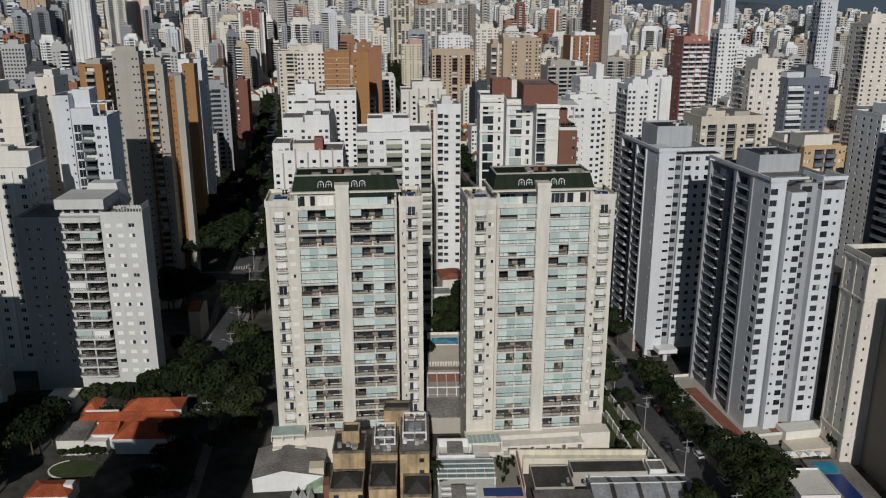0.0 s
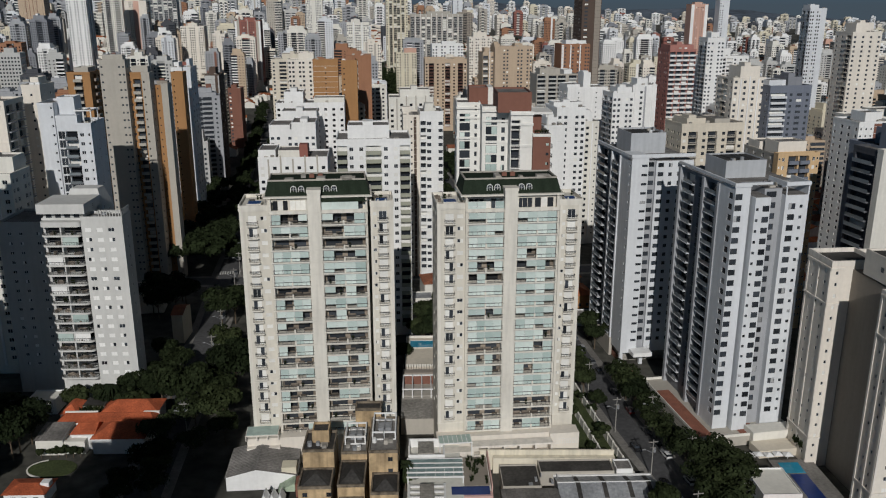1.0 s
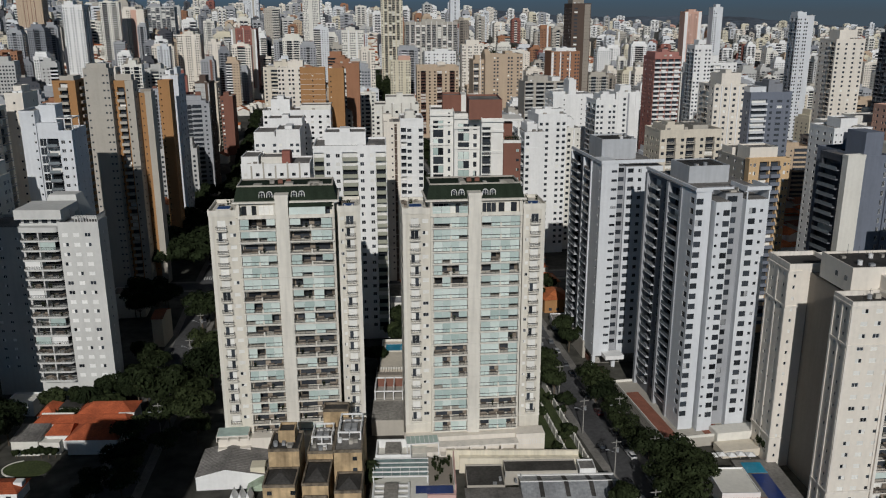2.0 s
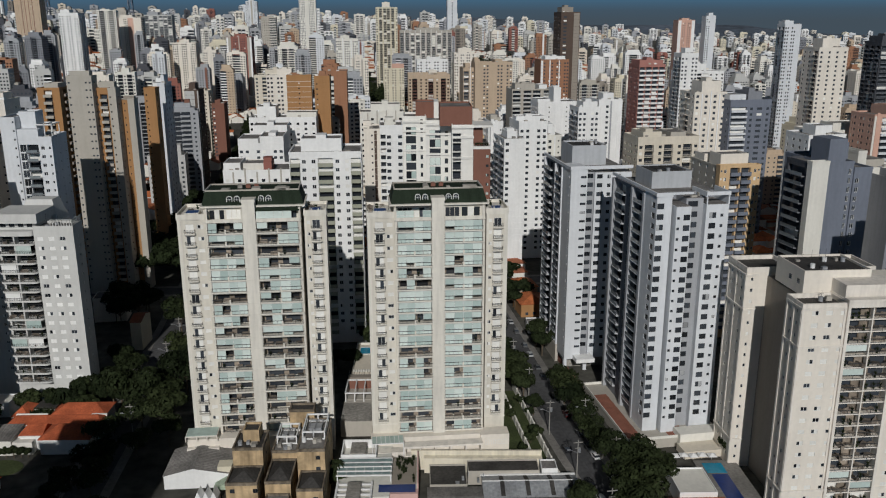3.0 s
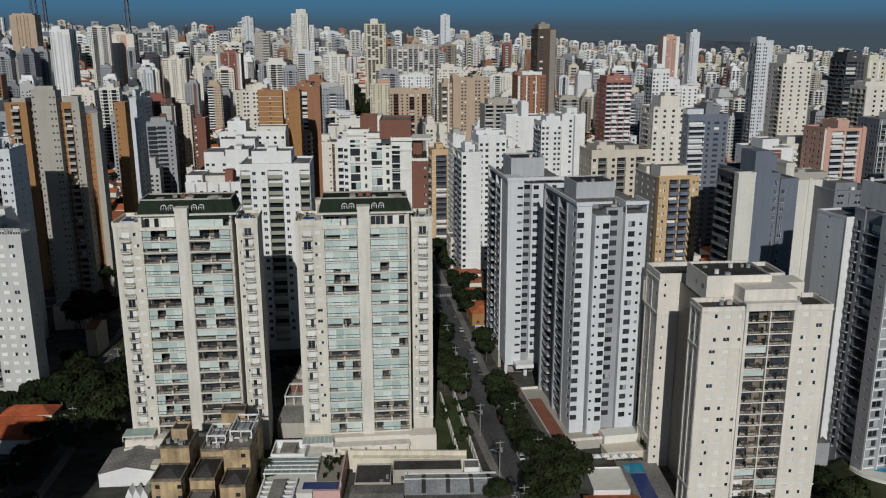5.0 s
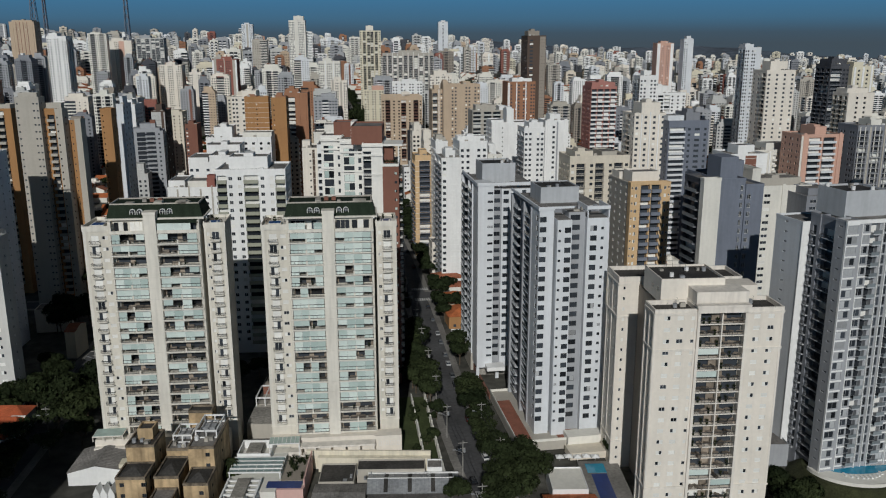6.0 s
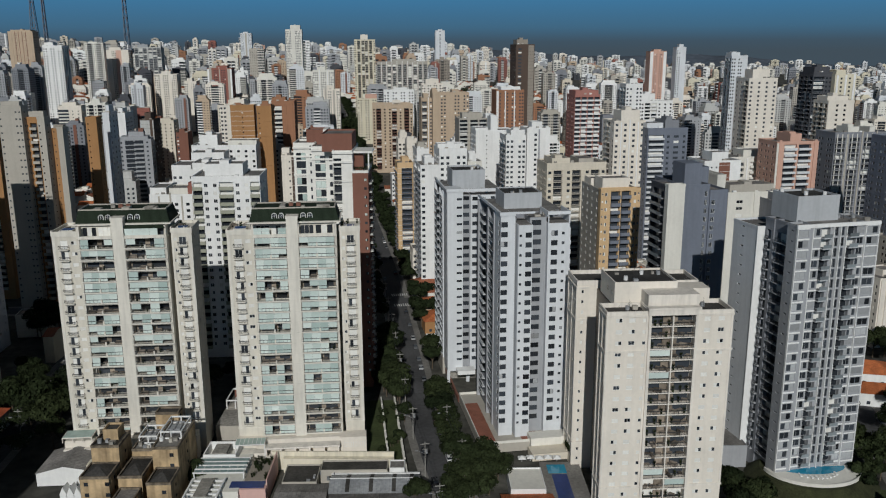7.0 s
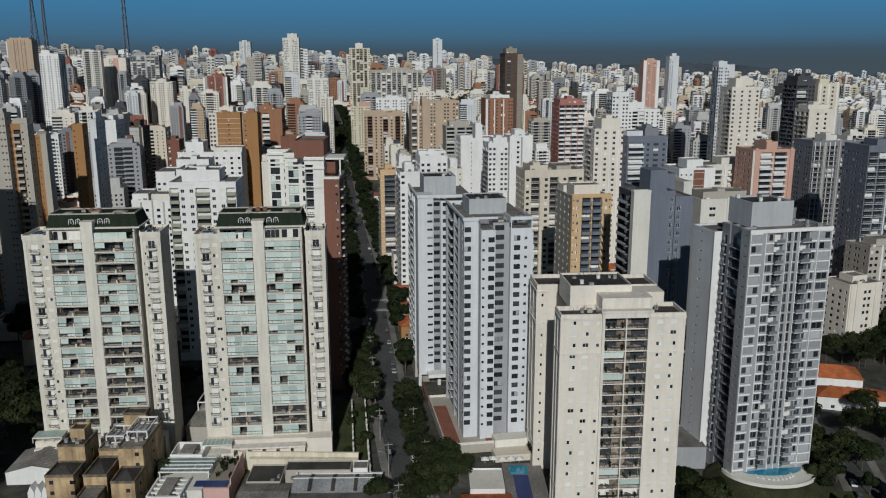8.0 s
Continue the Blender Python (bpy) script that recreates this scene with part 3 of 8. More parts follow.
def twin_tower(px, py, z, label, seed, width, wide_open, ajar, slots):
    rnd = random.Random(seed)
    th = thing("apartment_tower", label, "apartment tower", pose(px, py, z, 0, 0, 4.5), "twin cream towers")
    W, D = width, 13.0
    wing = dict(zb=Z1, nf=FLOORS, fh=FH, cap=False)
    # wings: a door with a small balcony and a narrow window on each floor
    volume(th, 0, 7.0, 0, D, 0, 68.3, TWINCREAM, {"S": [("w", 3.0, 2.0, 2.3, 0.08, 0.91), ("w", 5.7, 1.5, 1.0, 1.2, 0.95)], "W": [("w", u, 1.2, 1.2, 1.0, 0.5) for u in (4, 9)]}, seed=seed, **wing)
    volume(th, W - 5.6, W, BACK, D, 0, 68.3, TWINCREAM, {"S": [("w", 3.0, 2.0, 2.3, 0.08, 0.91), ("w", 0.85, 1.1, 0.9, 1.3, 0.90)], "E": [("w", u, 1.2, 1.2, 1.0, 0.5) for u in (4, 9)]}, seed=seed + 1, **wing)
    for k in range(FLOORS):
        for u, v in ((3.0, 0.0), (W - 2.6, BACK)):
            bo = part("balcony", small_balcony_mesh(), None, th, "", pose(u, v, Z1 + k * FH))
            part("railing", small_rail_mesh(), None, bo, "dark metal railing")
    # the middle: rooms behind the glazed balconies
    g = Geo()
    g.box(7.0, W - 6.5, 1.9, D, 0, 68.0)
    g.box(W - 6.5, W - 5.6, 9.0, D, 0, 68.0)
    g.box(7.0, 8.0, 0.9, 1.9, 0, 68.0)
    part("wall", g, TWINCREAM, th)
    pier = Geo()
    pier.box(16.6, 19.8, -1.5, 1.9, 0, 73.2)
    pier.box(16.45, 19.95, -1.65, 1.95, 72.6, 73.4)
    for k in range(FLOORS + 1):
        pier.box(16.55, 19.85, -1.54, -1.5, Z1 + k * FH - 0.12, Z1 + k * FH)
    part("pier", pier, TWINTRIM, th, "plain cream pier between the glazed balconies")
    ends = Geo()
    for x0, x1 in ((6.9, 7.5), (W - 6.9, W - 6.4)):
        ends.box(x0, x1, -0.9, 1.9, 0, 70.9)
    part("end_wall", ends, TWINCREAM, th)
    # corner quoins down the outer edges and bands round the wings
    trim = Geo()
    for x0, x1, y0 in ((-0.06, 0.8, -0.1), (W - 0.8, W + 0.06, BACK - 0.1), (W - 5.66, W - 5.0, BACK - 0.1)):
        trim.box(x0, x1, y0, y0 + 0.3, 9.5, 68.3)
    for z in (9.6, 22.4, 68.0):
        trim.box(-0.15, 7.0, -0.16, 0.2, z, z + 0.35), trim.box(W - 5.7, W + 0.15, BACK - 0.16, BACK + 0.2, z, z + 0.35)
    part("moulding", trim, TWINTRIM, th)
    for bay, (x0, x1) in enumerate(((7.5, 16.6), (19.8, W - 6.9))):
        w = x1 - x0
        mid = (x0 + x1) / 2
        pw = (w - 0.5) / 4
        for k in range(-1, FLOORS):
            z = Z1 + k * FH
            bal = part("balcony", loggia_slab_mesh(w), None, th, "", pose(mid, 0, z))
            part("railing", loggia_rail_mesh(w), None, bal, "dark metal railing")
            state = rnd.random()
            # loggia back wall, coloured dark to stand for the shade indoors
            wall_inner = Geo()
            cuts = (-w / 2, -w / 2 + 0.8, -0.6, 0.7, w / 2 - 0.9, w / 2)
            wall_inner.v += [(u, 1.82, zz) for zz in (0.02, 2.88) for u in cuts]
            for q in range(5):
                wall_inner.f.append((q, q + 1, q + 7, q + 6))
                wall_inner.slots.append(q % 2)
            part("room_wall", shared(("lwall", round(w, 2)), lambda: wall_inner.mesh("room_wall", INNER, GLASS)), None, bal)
            for q in range(4):
                u = -w / 2 + 0.25 + pw * (q + 0.5)
                gone = state < wide_open or (state < ajar and rnd.random() < slots)
                if not gone:
                    low = 0.08 if rnd.random() < 0.8 else 1.1
                    part("glass_panel", panel_mesh(pw, low, 2.62), None, bal, "", pose(u, 0, 0))
                elif rnd.random() < 0.8:
                    part("furniture", sofa_mesh(rnd.choice((0, 0, 1, 1, 2))), None, bal, "dim balcony furniture", pose(u, rnd.uniform(-0.1, 0.9), 0.0))
    # penthouse floor, roof terrace and mansard roof
    zt = Z1 + FLOORS * FH          # about 67.5
    deck = Geo()
    deck.box(-0.2, 7.2, -0.25, D, 68.3, 68.75), deck.box(W - 5.8, W + 0.2, BACK - 0.25, D, 68.3, 68.75)
    deck.box(6.9, W - 6.3, -1.35, D, zt - 0.3, zt)
    part("terrace", deck, TWINTRIM, th)
    for x0, x1, y0 in ((-0.2, 7.2, -0.25), (W - 5.8, W + 0.2, BACK - 0.25)):
        par = Geo()
        par.ring(x0, x1, y0, D, 0.25, 68.75, 69.6)
        for k in range(4):
            par.box(x0 + 0.1 + (x1 - x0 - 0.5) * k / 3, x0 + 0.4 + (x1 - x0 - 0.5) * k / 3, y0 - 0.04, y0 + 0.3, 69.5, 70.0)
        part("parapet", par, TWINTRIM, th)
        for k in range(5):
            u, v = rnd.uniform(x0 + 0.8, x1 - 0.8), rnd.uniform(5.5, 11)
            part("terrace_clutter", sofa_mesh(rnd.choice((0, 1, 2, 2))), None, th, "terrace furniture and plants", pose(u, v, 68.75, 0, 0, rnd.uniform(0, 90)))
    for x0, x1 in ((1.6, 5.2), (W - 4.4, W - 1.2)):
        ring = Geo()
        ring.box(x0, x1, 1.5, 5.0, 68.75, 69.55)
        tub = part("roof_pool", ring, TWINTRIM, th, "small rooftop pool with blue water")
        wg = Geo()
        wg.box(x0 + 0.25, x1 - 0.25, 1.75, 4.75, 69.55, 69.58)
        part("water", wg, DEEPBLUE, tub)
    top = Geo()
    top.box(7.5, 16.6, 1.4, D, zt, 71.0), top.box(19.8, W - 6.9, 1.4, D, zt, 71.0)
    part("penthouse_wall", top, TWINCREAM, th)
    for a, b in ((8.3, 11.4), (12.5, 15.9), (20.6, 23.7), (24.9, W - 7.8)):
        door = Geo()
        n = 3
        for q in range(n):
            u0, u1 = a - 0.3 + (b - a + 0.6) * q / n, a - 0.3 + (b - a + 0.6) * (q + 1) / n
            door.box(u0 + 0.05, u1 - 0.05, 1.33, 1.39, zt + 0.1, zt + 2.5, 1 if rnd.random() < 0.3 else 0)
        part("penthouse_window", door.mesh("penthouse_window", GLASS, BLIND), None, th, "dark sliding doors with curtains")
    rail = Geo()
    for a, b in ((7.4, 16.5), (19.9, W - 6.8)):
        rail.box(a, b, -1.3, -1.15, zt, zt + 0.6)
    part("terrace_wall", rail, TWINTRIM, th)
    if seed % 2:
        aw = Geo()
        aw.frustum((19.9, W - 6.6, -1.2, 1.4), (19.9, W - 6.6, -0.4, 1.4), 70.2, 70.9)
        part("awning", aw, SLATEGREEN, th, "dark green awning over the terrace")
        pg = Geo()
        for q in range(4):
            u = 20.0 + q * 2.25
            pg.box(u, u + 2.2, -1.1, -1.06, zt + 0.6, zt + 2.5)
        part("terrace_glass", pg, AQUA, th, "", None, "stuff")
    else:
        aw = Geo()
        aw.box(7.4, 16.6, -1.0, 1.4, 70.75, 70.95)
        part("pergola", aw, RAIL, th, "dark pergola over the terrace")
        for q in range(4):
            if q != 2:
                part("terrace_glass", panel_mesh(2.2, 0.5, 2.3), None, th, "", pose(8.6 + q * 2.25, 0.2, zt))
    for u in ((19.95, W - 7.05) if seed % 2 == 0 else (7.6, 16.3)):
        block(th, "terrace_column", u - 0.15, u + 0.15, -1.1, -0.8, zt + 0.6, 71.0, TWINTRIM)
    eave = Geo()
    eave.box(5.8, 16.5, 0.2, D, 71.0, 71.4), eave.box(19.9, W - 5.2, 0.2, D, 71.0, 71.4)
    eave.box(16.5, 19.9, 1.95, D, 71.0, 71.4)
    part("eave", eave, TWINTRIM, th)
    man = Geo()
    man.frustum((6.2, W - 5.6, 1.2, 12.8), (7.0, W - 6.6, 2.2, 11.4), 71.4, 74.9)
    part("mansard_roof", man, SLATEGREEN, th, "dark green mansard roof")
    ribs = Geo()
    for k in range(24):
        u = 6.6 + k * (W - 12.6) / 23
        v = 7.9 + k * (W - 15.4) / 23
        ribs.tube((u, 1.22, 71.4), (v, 2.20, 74.9), 0.035, 0.035, 4)
    part("roof_seam", ribs, SLATEGREEN, th, "", None, "stuff")
    crown = Geo()
    crown.ring(7.0, W - 6.6, 2.2, 11.4, 0.35, 74.9, 75.25)
    for k in range(7):
        u = rnd.uniform(8, W - 9)
        crown.box(u, u + rnd.uniform(0.8, 2.6), 2.1, rnd.uniform(3.0, 5.5), 74.9, 75.25 + rnd.uniform(0.1, 0.5))
    part("roof_rim", crown, STONE, th, "weathered concrete rim of the roof")
    for k in range(3):
        ac = Geo()
        ac.box(-0.6, 0.6, -0.5, 0.5, 0, 0.9), ac.tube((0, 0, 0.9), (0, 0, 1.0), 0.4, 0.4, 10)
        part("cooling_unit", ac, BROWN if k else CONCRETE, th, "", pose(15.5 + 2.1 * k, 6.4, 74.9))
    for u in (13.2, 15.1, 21.2, 23.1):
        f = Geo()
        n = 10
        arc = [(0.75 * math.cos(math.pi * q / n), 0.75 * math.sin(math.pi * q / n)) for q in range(n + 1)]
        pts = [(0.75, -1.0)] + arc + [(-0.75, -1.0)]
        for (a, b), (c, d) in zip(pts, pts[1:]):
            f.poly([(a, -0.35, b), (c, -0.35, d), (c, 1.6, d), (a, 1.6, b)])
            f.poly([(a * 0.82, -0.35, b * 0.82), (c * 0.82, -0.35, d * 0.82), (c, -0.35, d), (a, -0.35, b)])
        f.box(-0.03, 0.03, -0.33, -0.28, -0.8, 0.6), f.box(-0.6, 0.6, -0.33, -0.28, -0.1, -0.05)
        dm = part("dormer_window", f, WHITEMETAL, th, "arched white dormer window", pose(u, 1.75, 73.0) @ Matrix.Diagonal((1.0, 0.9, 1.05, 1)))
        pn = Geo()
        pn.poly([(a * 0.8, -0.25, b * 0.8) for a, b in pts])
        part("pane", pn, GLASS, dm)
    for x in (2.0, 5.8, W - 4.6, W - 0.6):
        ms = Geo()
        ms.tube((0, 0, 0), (0, 0, rnd.uniform(1.2, 2.2)), 0.05, 0.04, 6)
        part("mast", ms, RAIL, th, "", pose(x, 6 + 3 * rnd.random(), 68.75))
    return th


tower_a = twin_tower(-0.5, 200.0, -0.8, "cream apartment tower with aqua glazed balconies and green mansard roof", 7, 37.6, 0.22, 0.88, 0.40)
tower_b = twin_tower(47.9, 200.2, 0.2, "cream apartment tower with aqua balconies, mansard roof and terrace pergola", 12, 36.9, 0.08, 0.72, 0.30)

# ---- grey and white towers by the street ----


def grey_white_tower(px, py, rot):
    th = thing("apartment_tower", "tall grey and white apartment tower with recessed balconies", "apartment tower", pose(px, py, 0, 0, 0, rot), "grey and white towers")
    nf, fh, zb = 22, 2.95, 6.3

    def w(u, wd=1.5, ht=1.4, sill=0.9):
        return ("w", u, wd, ht, sill, 0.08)
    common = dict(zb=zb, nf=nf, fh=fh, parapet=0, rim=RAIL, shutter=GREYBLIND)
    # left front block with corner windows
    volume(th, 0.0, 4.3, 0.6, 9.0, 3.0, 72.6, BLUEWHITE, {"S": [w(1.1, 2.0, 1.6)], "W": [w(6.2, 2.0, 1.6)]}, seed=3, **common)
    volume(th, 4.9, 9.2, -1.2, 12, 0.0, 70.0, BLUEWHITE, {"S": [w(0.7, 0.75, 0.75, 1.2), w(3.1, 1.9, 1.6)], "W": [("w", 6, 0.7, 0.7, 1.3, 0)]}, seed=4, **common)
    volume(th, 4.3, 4.9, 2.5, 9, 3.0, 71.5, GREY, {}, seed=5, **common)
    # grey recess
    volume(th, 9.2, 14.2, 2.2, 12, 0.0, 71.5, GREY, {"S": [w(2.0, 2.9, 1.6)]}, seed=6, **common)
    volume(th, 14.2, 20.8, 0.2, 12, 0.0, 70.0, BLUEWHITE, {"S": [w(2.0, 2.0, 1.6), w(4.7, 0.85, 0.85, 1.2)], "W": [("w", 8.5, 0.7, 0.7, 1.3, 0)]}, seed=7, **common)
    volume(th, 20.8, 22.0, 3.0, 12, 0.0, 68.0, BLUEWHITE, {"S": [], "E": [("b", 4.0, 3.0, 1.0, BLUEWHITE, 0)]}, seed=8, **common)
    # rear body with the street side's balconies
    volume(th, 0.8, 21.5, 9.0, 33.0, 0.0, 72.0, MIDGREY, {"W": [("b", 5.2, 5.6, 0.9, BLUEWHITE, 2), ("b", 12.6, 3.0, 0.1, GREY, 1), ("b", 19.2, 6.4, 0.9, BLUEWHITE, 2)]}, seed=9, **common)
    frame_ = Geo()
    pil = Geo()
    for y in (8.8, 17.4, 32.4):
        pil.box(-0.3, 0.8, y, y + 1.3, 3.0, 72.0)
    part("pilaster", pil, GREY, th, "grey upright pilasters", None, "stuff")
    frame_.box(-0.35, 0.2, 0.7, 33.5, 72.9, 73.7)
    frame_.box(-0.35, 4.4, 0.3, 0.7, 72.6, 73.7), frame_.box(4.4, 10.2, 0.3, 0.7, 73.1, 73.7)
    frame_.box(14.0, 21.0, 0.0, 0.4, 72.6, 73.6)
    frame_.box(14.0, 14.4, 0.4, 9.0, 72.2, 73.6), frame_.box(20.6, 21.0, 0.4, 9.0, 70.0, 73.6)
    frame_.box(14.2, 14.5, 0.2, 0.5, 70.0, 72.2)
    part("crown", frame_, BLUEWHITE, th, "cool white frame along the roof edge")
    box_roof(th, 4.0, 16.0, 14.0, 26.0, 72.0, 76.4, PALEGREY, DARKROOF)
    for a in range(4):
        sol = Geo()
        sol.box(4.8 + a * 2.8, 7.2 + a * 2.8, 17, 25, 76.6, 76.8)
        part("solar_panel", sol, DARKROOF, th, "dark roof panel")
    roof_bits(th, 5, 15, 14.6, 16.4, 76.5, 4, 8)
    roof_bits(th, 10, 20, 3.0, 8.5, 71.6, 6, 9)
    return th


gray_two = grey_white_tower(125.6, 209.6, 8)
th = thing("apartment_tower", "tall grey and white apartment tower with street-side balconies", "apartment tower", pose(111.0, 259.8, -1.6, 0, 0, 7), "grey and white towers")
common = dict(zb=9.0, nf=21, fh=2.98, parapet=0, rim=RAIL, shutter=GREYBLIND)
volume(th, 0.0, 5.6, 0, 10, 6.0, 73.0, BLUEWHITE, {"S": [("w", 4.3, 1.9, 0.8, 1.2, 0.02)], "W": [("w", 8.6, 1.0, 1.0, 1.0, 0)]}, seed=13, **common)
volume(th, 5.6, 8.4, 1.6, 10, 6.0, 71.5, GREY, {"S": [("w", 1.4, 2.2, 1.5, 0.9, 0.02)]}, seed=14, **common)
volume(th, 8.4, 21.0, 0.6, 10, 6.0, 71.5, BLUEWHITE, {"S": [("w", 1.6, 1.9, 1.4, 0.9, 0.02), ("w", 4.8, 1.2, 1.2, 0.9, 0.02), ("w", 8, 1.5, 1.4, 0.9, 0)]}, seed=15, **common)
volume(th, 0.6, 21.0, 10.0, 32.0, 4.0, 72.0, MIDGREY, {"W": [("b", 5.0, 7.0, 1.2, BLUEWHITE, 2), ("b", 12.0, 4.0, 0.3, GREY, 1), ("b", 18.6, 5.6, 1.2, BLUEWHITE, 2)]}, seed=16, **common)
cg = Geo()
cg.box(-0.3, 0.3, 0, 32.4, 72.6, 73.6), cg.box(-0.3, 21, -0.3, 0.1, 72.8, 73.9), cg.box(-0.1, 5.7, 0.3, 10, 73.0, 73.4)
for y in (9.6, 17.6, 31.4):
    cg.box(-0.4, 0.7, y, y + 0.9, 4, 72)
cg.box(-0.2, 0.9, -0.3, 1.0, 0, 6.0), cg.box(7.0, 8.2, 0.2, 1.4, 0, 6.0)
part("crown", cg, BLUEWHITE, th, "cool white frame and corner column")
box_roof(th, 3.5, 15.5, 11.0, 24.0, 72.0, 78.4, PALEGREY, DARKROOF)
roof_bits(th, 4.5, 14.5, 12, 23, 78.5, 6, 10)
roof_bits(th, 9, 20, 3, 9, 71.7, 6, 11)
block(th, "lobby", 1.5, 20, 4.0, 30, 0, 6.0, CONCRETE, "shaded concrete entrance storey")
cn = Geo()
cn.box(3.0, 9.5, -4.5, 0.2, 6.2, 7.6)
part("canopy", cn, WHITE, th, "white entrance canopy")
stone = Geo()
stone.box(-0.6, 0.4, 9.0, 22.0, 0, 8.0)
part("stone_base", stone, STONE, th)

# ---- cream tower with projecting blocks ----
th = thing("apartment_tower", "cream apartment tower with stepped blocks, mouldings and stacked balconies", "apartment tower", pose(148.6, 169.0, -1.9, 0, 0, 3))
nf, fh, zb = 18, 3.0, 3.4
common = dict(zb=zb, nf=nf, fh=fh, parapet=1.3, trim=CREAM_TRIM, roof=DARKROOF)


def small(u, shut=0.88, wd=1.15, ht=0.95):
    return ("w", u, wd, ht, 1.2, shut)


volume(th, 0.0, 10.9, 0.0, 7.6, 0, 57.2, CREAM, {"S": [small(3.2, 0.92, 1.6, 1.1), small(6.5, 0.92, 1.6, 1.1), small(9.7, 0.9, 0.9)], "W": [small(2.4, 0.6, 0.7), small(5.2, 0.6, 0.7)]}, seed=21, **common)
volume(th, 23.0, 32.4, 0.0, 9.5, 0, 57.2, CREAM, {"S": [small(2.8, 0.92, 1.6, 1.1), small(6.4, 0.92, 1.6, 1.1)], "E": [small(4)]}, seed=22, **common)
volume(th, 10.9, 23.0, 0.9, 38, 0, 57.5, CREAM, {"S": [("b", 6.05, 11.6, 1.0, CREAM_TRIM, 1)]}, seed=23, **common)
volume(th, -1.4, 10.9, 26.5, 38.0, 0, 58.0, CREAM, {"S": [small(1.6, 0.6, 0.7)], "W": [small(3, 0.6, 0.8), small(6, 0.6, 0.8), small(9, 0.6, 0.8)]}, seed=24, **common)
volume(th, 23.0, 33.2, 26.5, 38.0, 0, 57.5, CREAM, {"S": [small(8)], "E": [small(3), small(7)]}, seed=25, **common)
# taupe in place of cream paints the recess shade into these walls
block(th, "recess_wall", 4.2, 10.9, 7.6, 26.5, 0, 57.0, TAUPE, "recess wall, its shade put into a taupe colour")
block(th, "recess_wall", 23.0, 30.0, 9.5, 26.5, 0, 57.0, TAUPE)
bays = Geo()
bays.box(10.6, 11.3, -0.5, 0.9, 0, 57.5), bays.box(22.6, 23.3, -0.5, 0.9, 0, 57.5), bays.box(16.8, 17.1, -0.3, 0.9, 0, 57.5)
bays.box(10.4, 23.5, -0.9, 0.9, 57.5, 59.0), bays.box(10.2, 23.7, -1.2, 0.9, 59.0, 59.5)
part("bay_frame", bays, CREAM_TRIM, th, "cream frame round the balcony stack")
panes = random.Random(26)
# brown walls behind the balconies, with room shade in the colour
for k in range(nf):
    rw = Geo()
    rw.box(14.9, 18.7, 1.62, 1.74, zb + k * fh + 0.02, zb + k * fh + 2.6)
    part("room_wall", rw, INNER, th, "brown wall toned for shade between the balcony doors")
for k in range(nf):
    for s, u in ((0, 14.0), (1, 19.9)):
        if panes.random() < 0.20:
            part("glass_panel", shared(("rpanel",), lambda: panel_mesh(5.2, 1.1, 2.6)), None, th, "", pose(u, 1.0, zb + k * fh))
        else:
            for q in (-1.6, 0.2, 1.8):
                part("furniture", sofa_mesh(panes.choice((0, 1, 1, 2, 2))), None, th, "dim balcony furniture", pose(u + q + panes.uniform(-0.5, 0.5), panes.uniform(0.4, 1.1), zb + k * fh, 0, 0, panes.uniform(0, 360)) @ Matrix.Diagonal((1.1, 1.1, 1.3, 1)))
mould = Geo()
for z in (10.0, 47.6, 57.0):
    for x0, x1, y0 in ((-0.2, 11.0, -0.22), (22.9, 32.6, -0.22)):
        mould.box(x0, x1, y0, y0 + 0.25, z, z + 0.35), mould.box(x0, x1, y0 - 0.12, y0, z + 0.35, z + 0.6)
    mould.box(-0.22, 0.02, 0.03, 7.6, z, z + 0.5), mould.box(-1.65, -1.4, 26.3, 38, z, z + 0.5), mould.box(-1.65, 1.9, 26.25, 26.5, z, z + 0.5)
for x in (-0.1, 10.0, 31.9):
    mould.box(x, x + 0.5, -0.14, 0.0, 10.6, 57.0)
for y in (0.2, 3.6, 6.9):
    mould.box(-0.16, 0.0, y, y + 0.7, 0, 57.0)
for y in (26.6, 32.0, 37.0):
    mould.box(-1.56, -1.4, y, y + 0.7, 0, 57.0)
part("moulding", mould, CREAM_TRIM, th)
box_roof(th, 4.0, 20.5, 8.2, 22.0, 57.5, 63.2, CREAM, DARKROOF)
block(th, "upper_block", 11.0, 24.2, 2.0, 9.0, 57.5, 62.0, CREAM_TRIM, "cream upper block over the balconies")
block(th, "upper_block", 20.5, 29.5, 9.0, 15.0, 57.5, 61.5, CREAM)
for y in (10.0, 14.0):
    top_win = Geo()
    top_win.poly([(3.96, y, 60), (3.96, y + 1.2, 60), (3.96, y + 1.2, 61.2), (3.96, y, 61.2)])
    part("penthouse_window", top_win, GLASS, th)
roof_bits(th, 5, 19, 10, 20, 63.25, 7, 5)
roof_bits(th, 1, 9, 2, 6.5, 57.65, 4, 6)
roof_bits(th, 25, 31.5, 2, 8, 57.65, 4, 7)
ant = Geo()
for x in (9, 11, 12.5):
    ant.tube((x, 15, 63.2), (x, 15, 66 + x * 0.1), 0.05, 0.03, 5)
part("antenna", ant, RAIL, th)

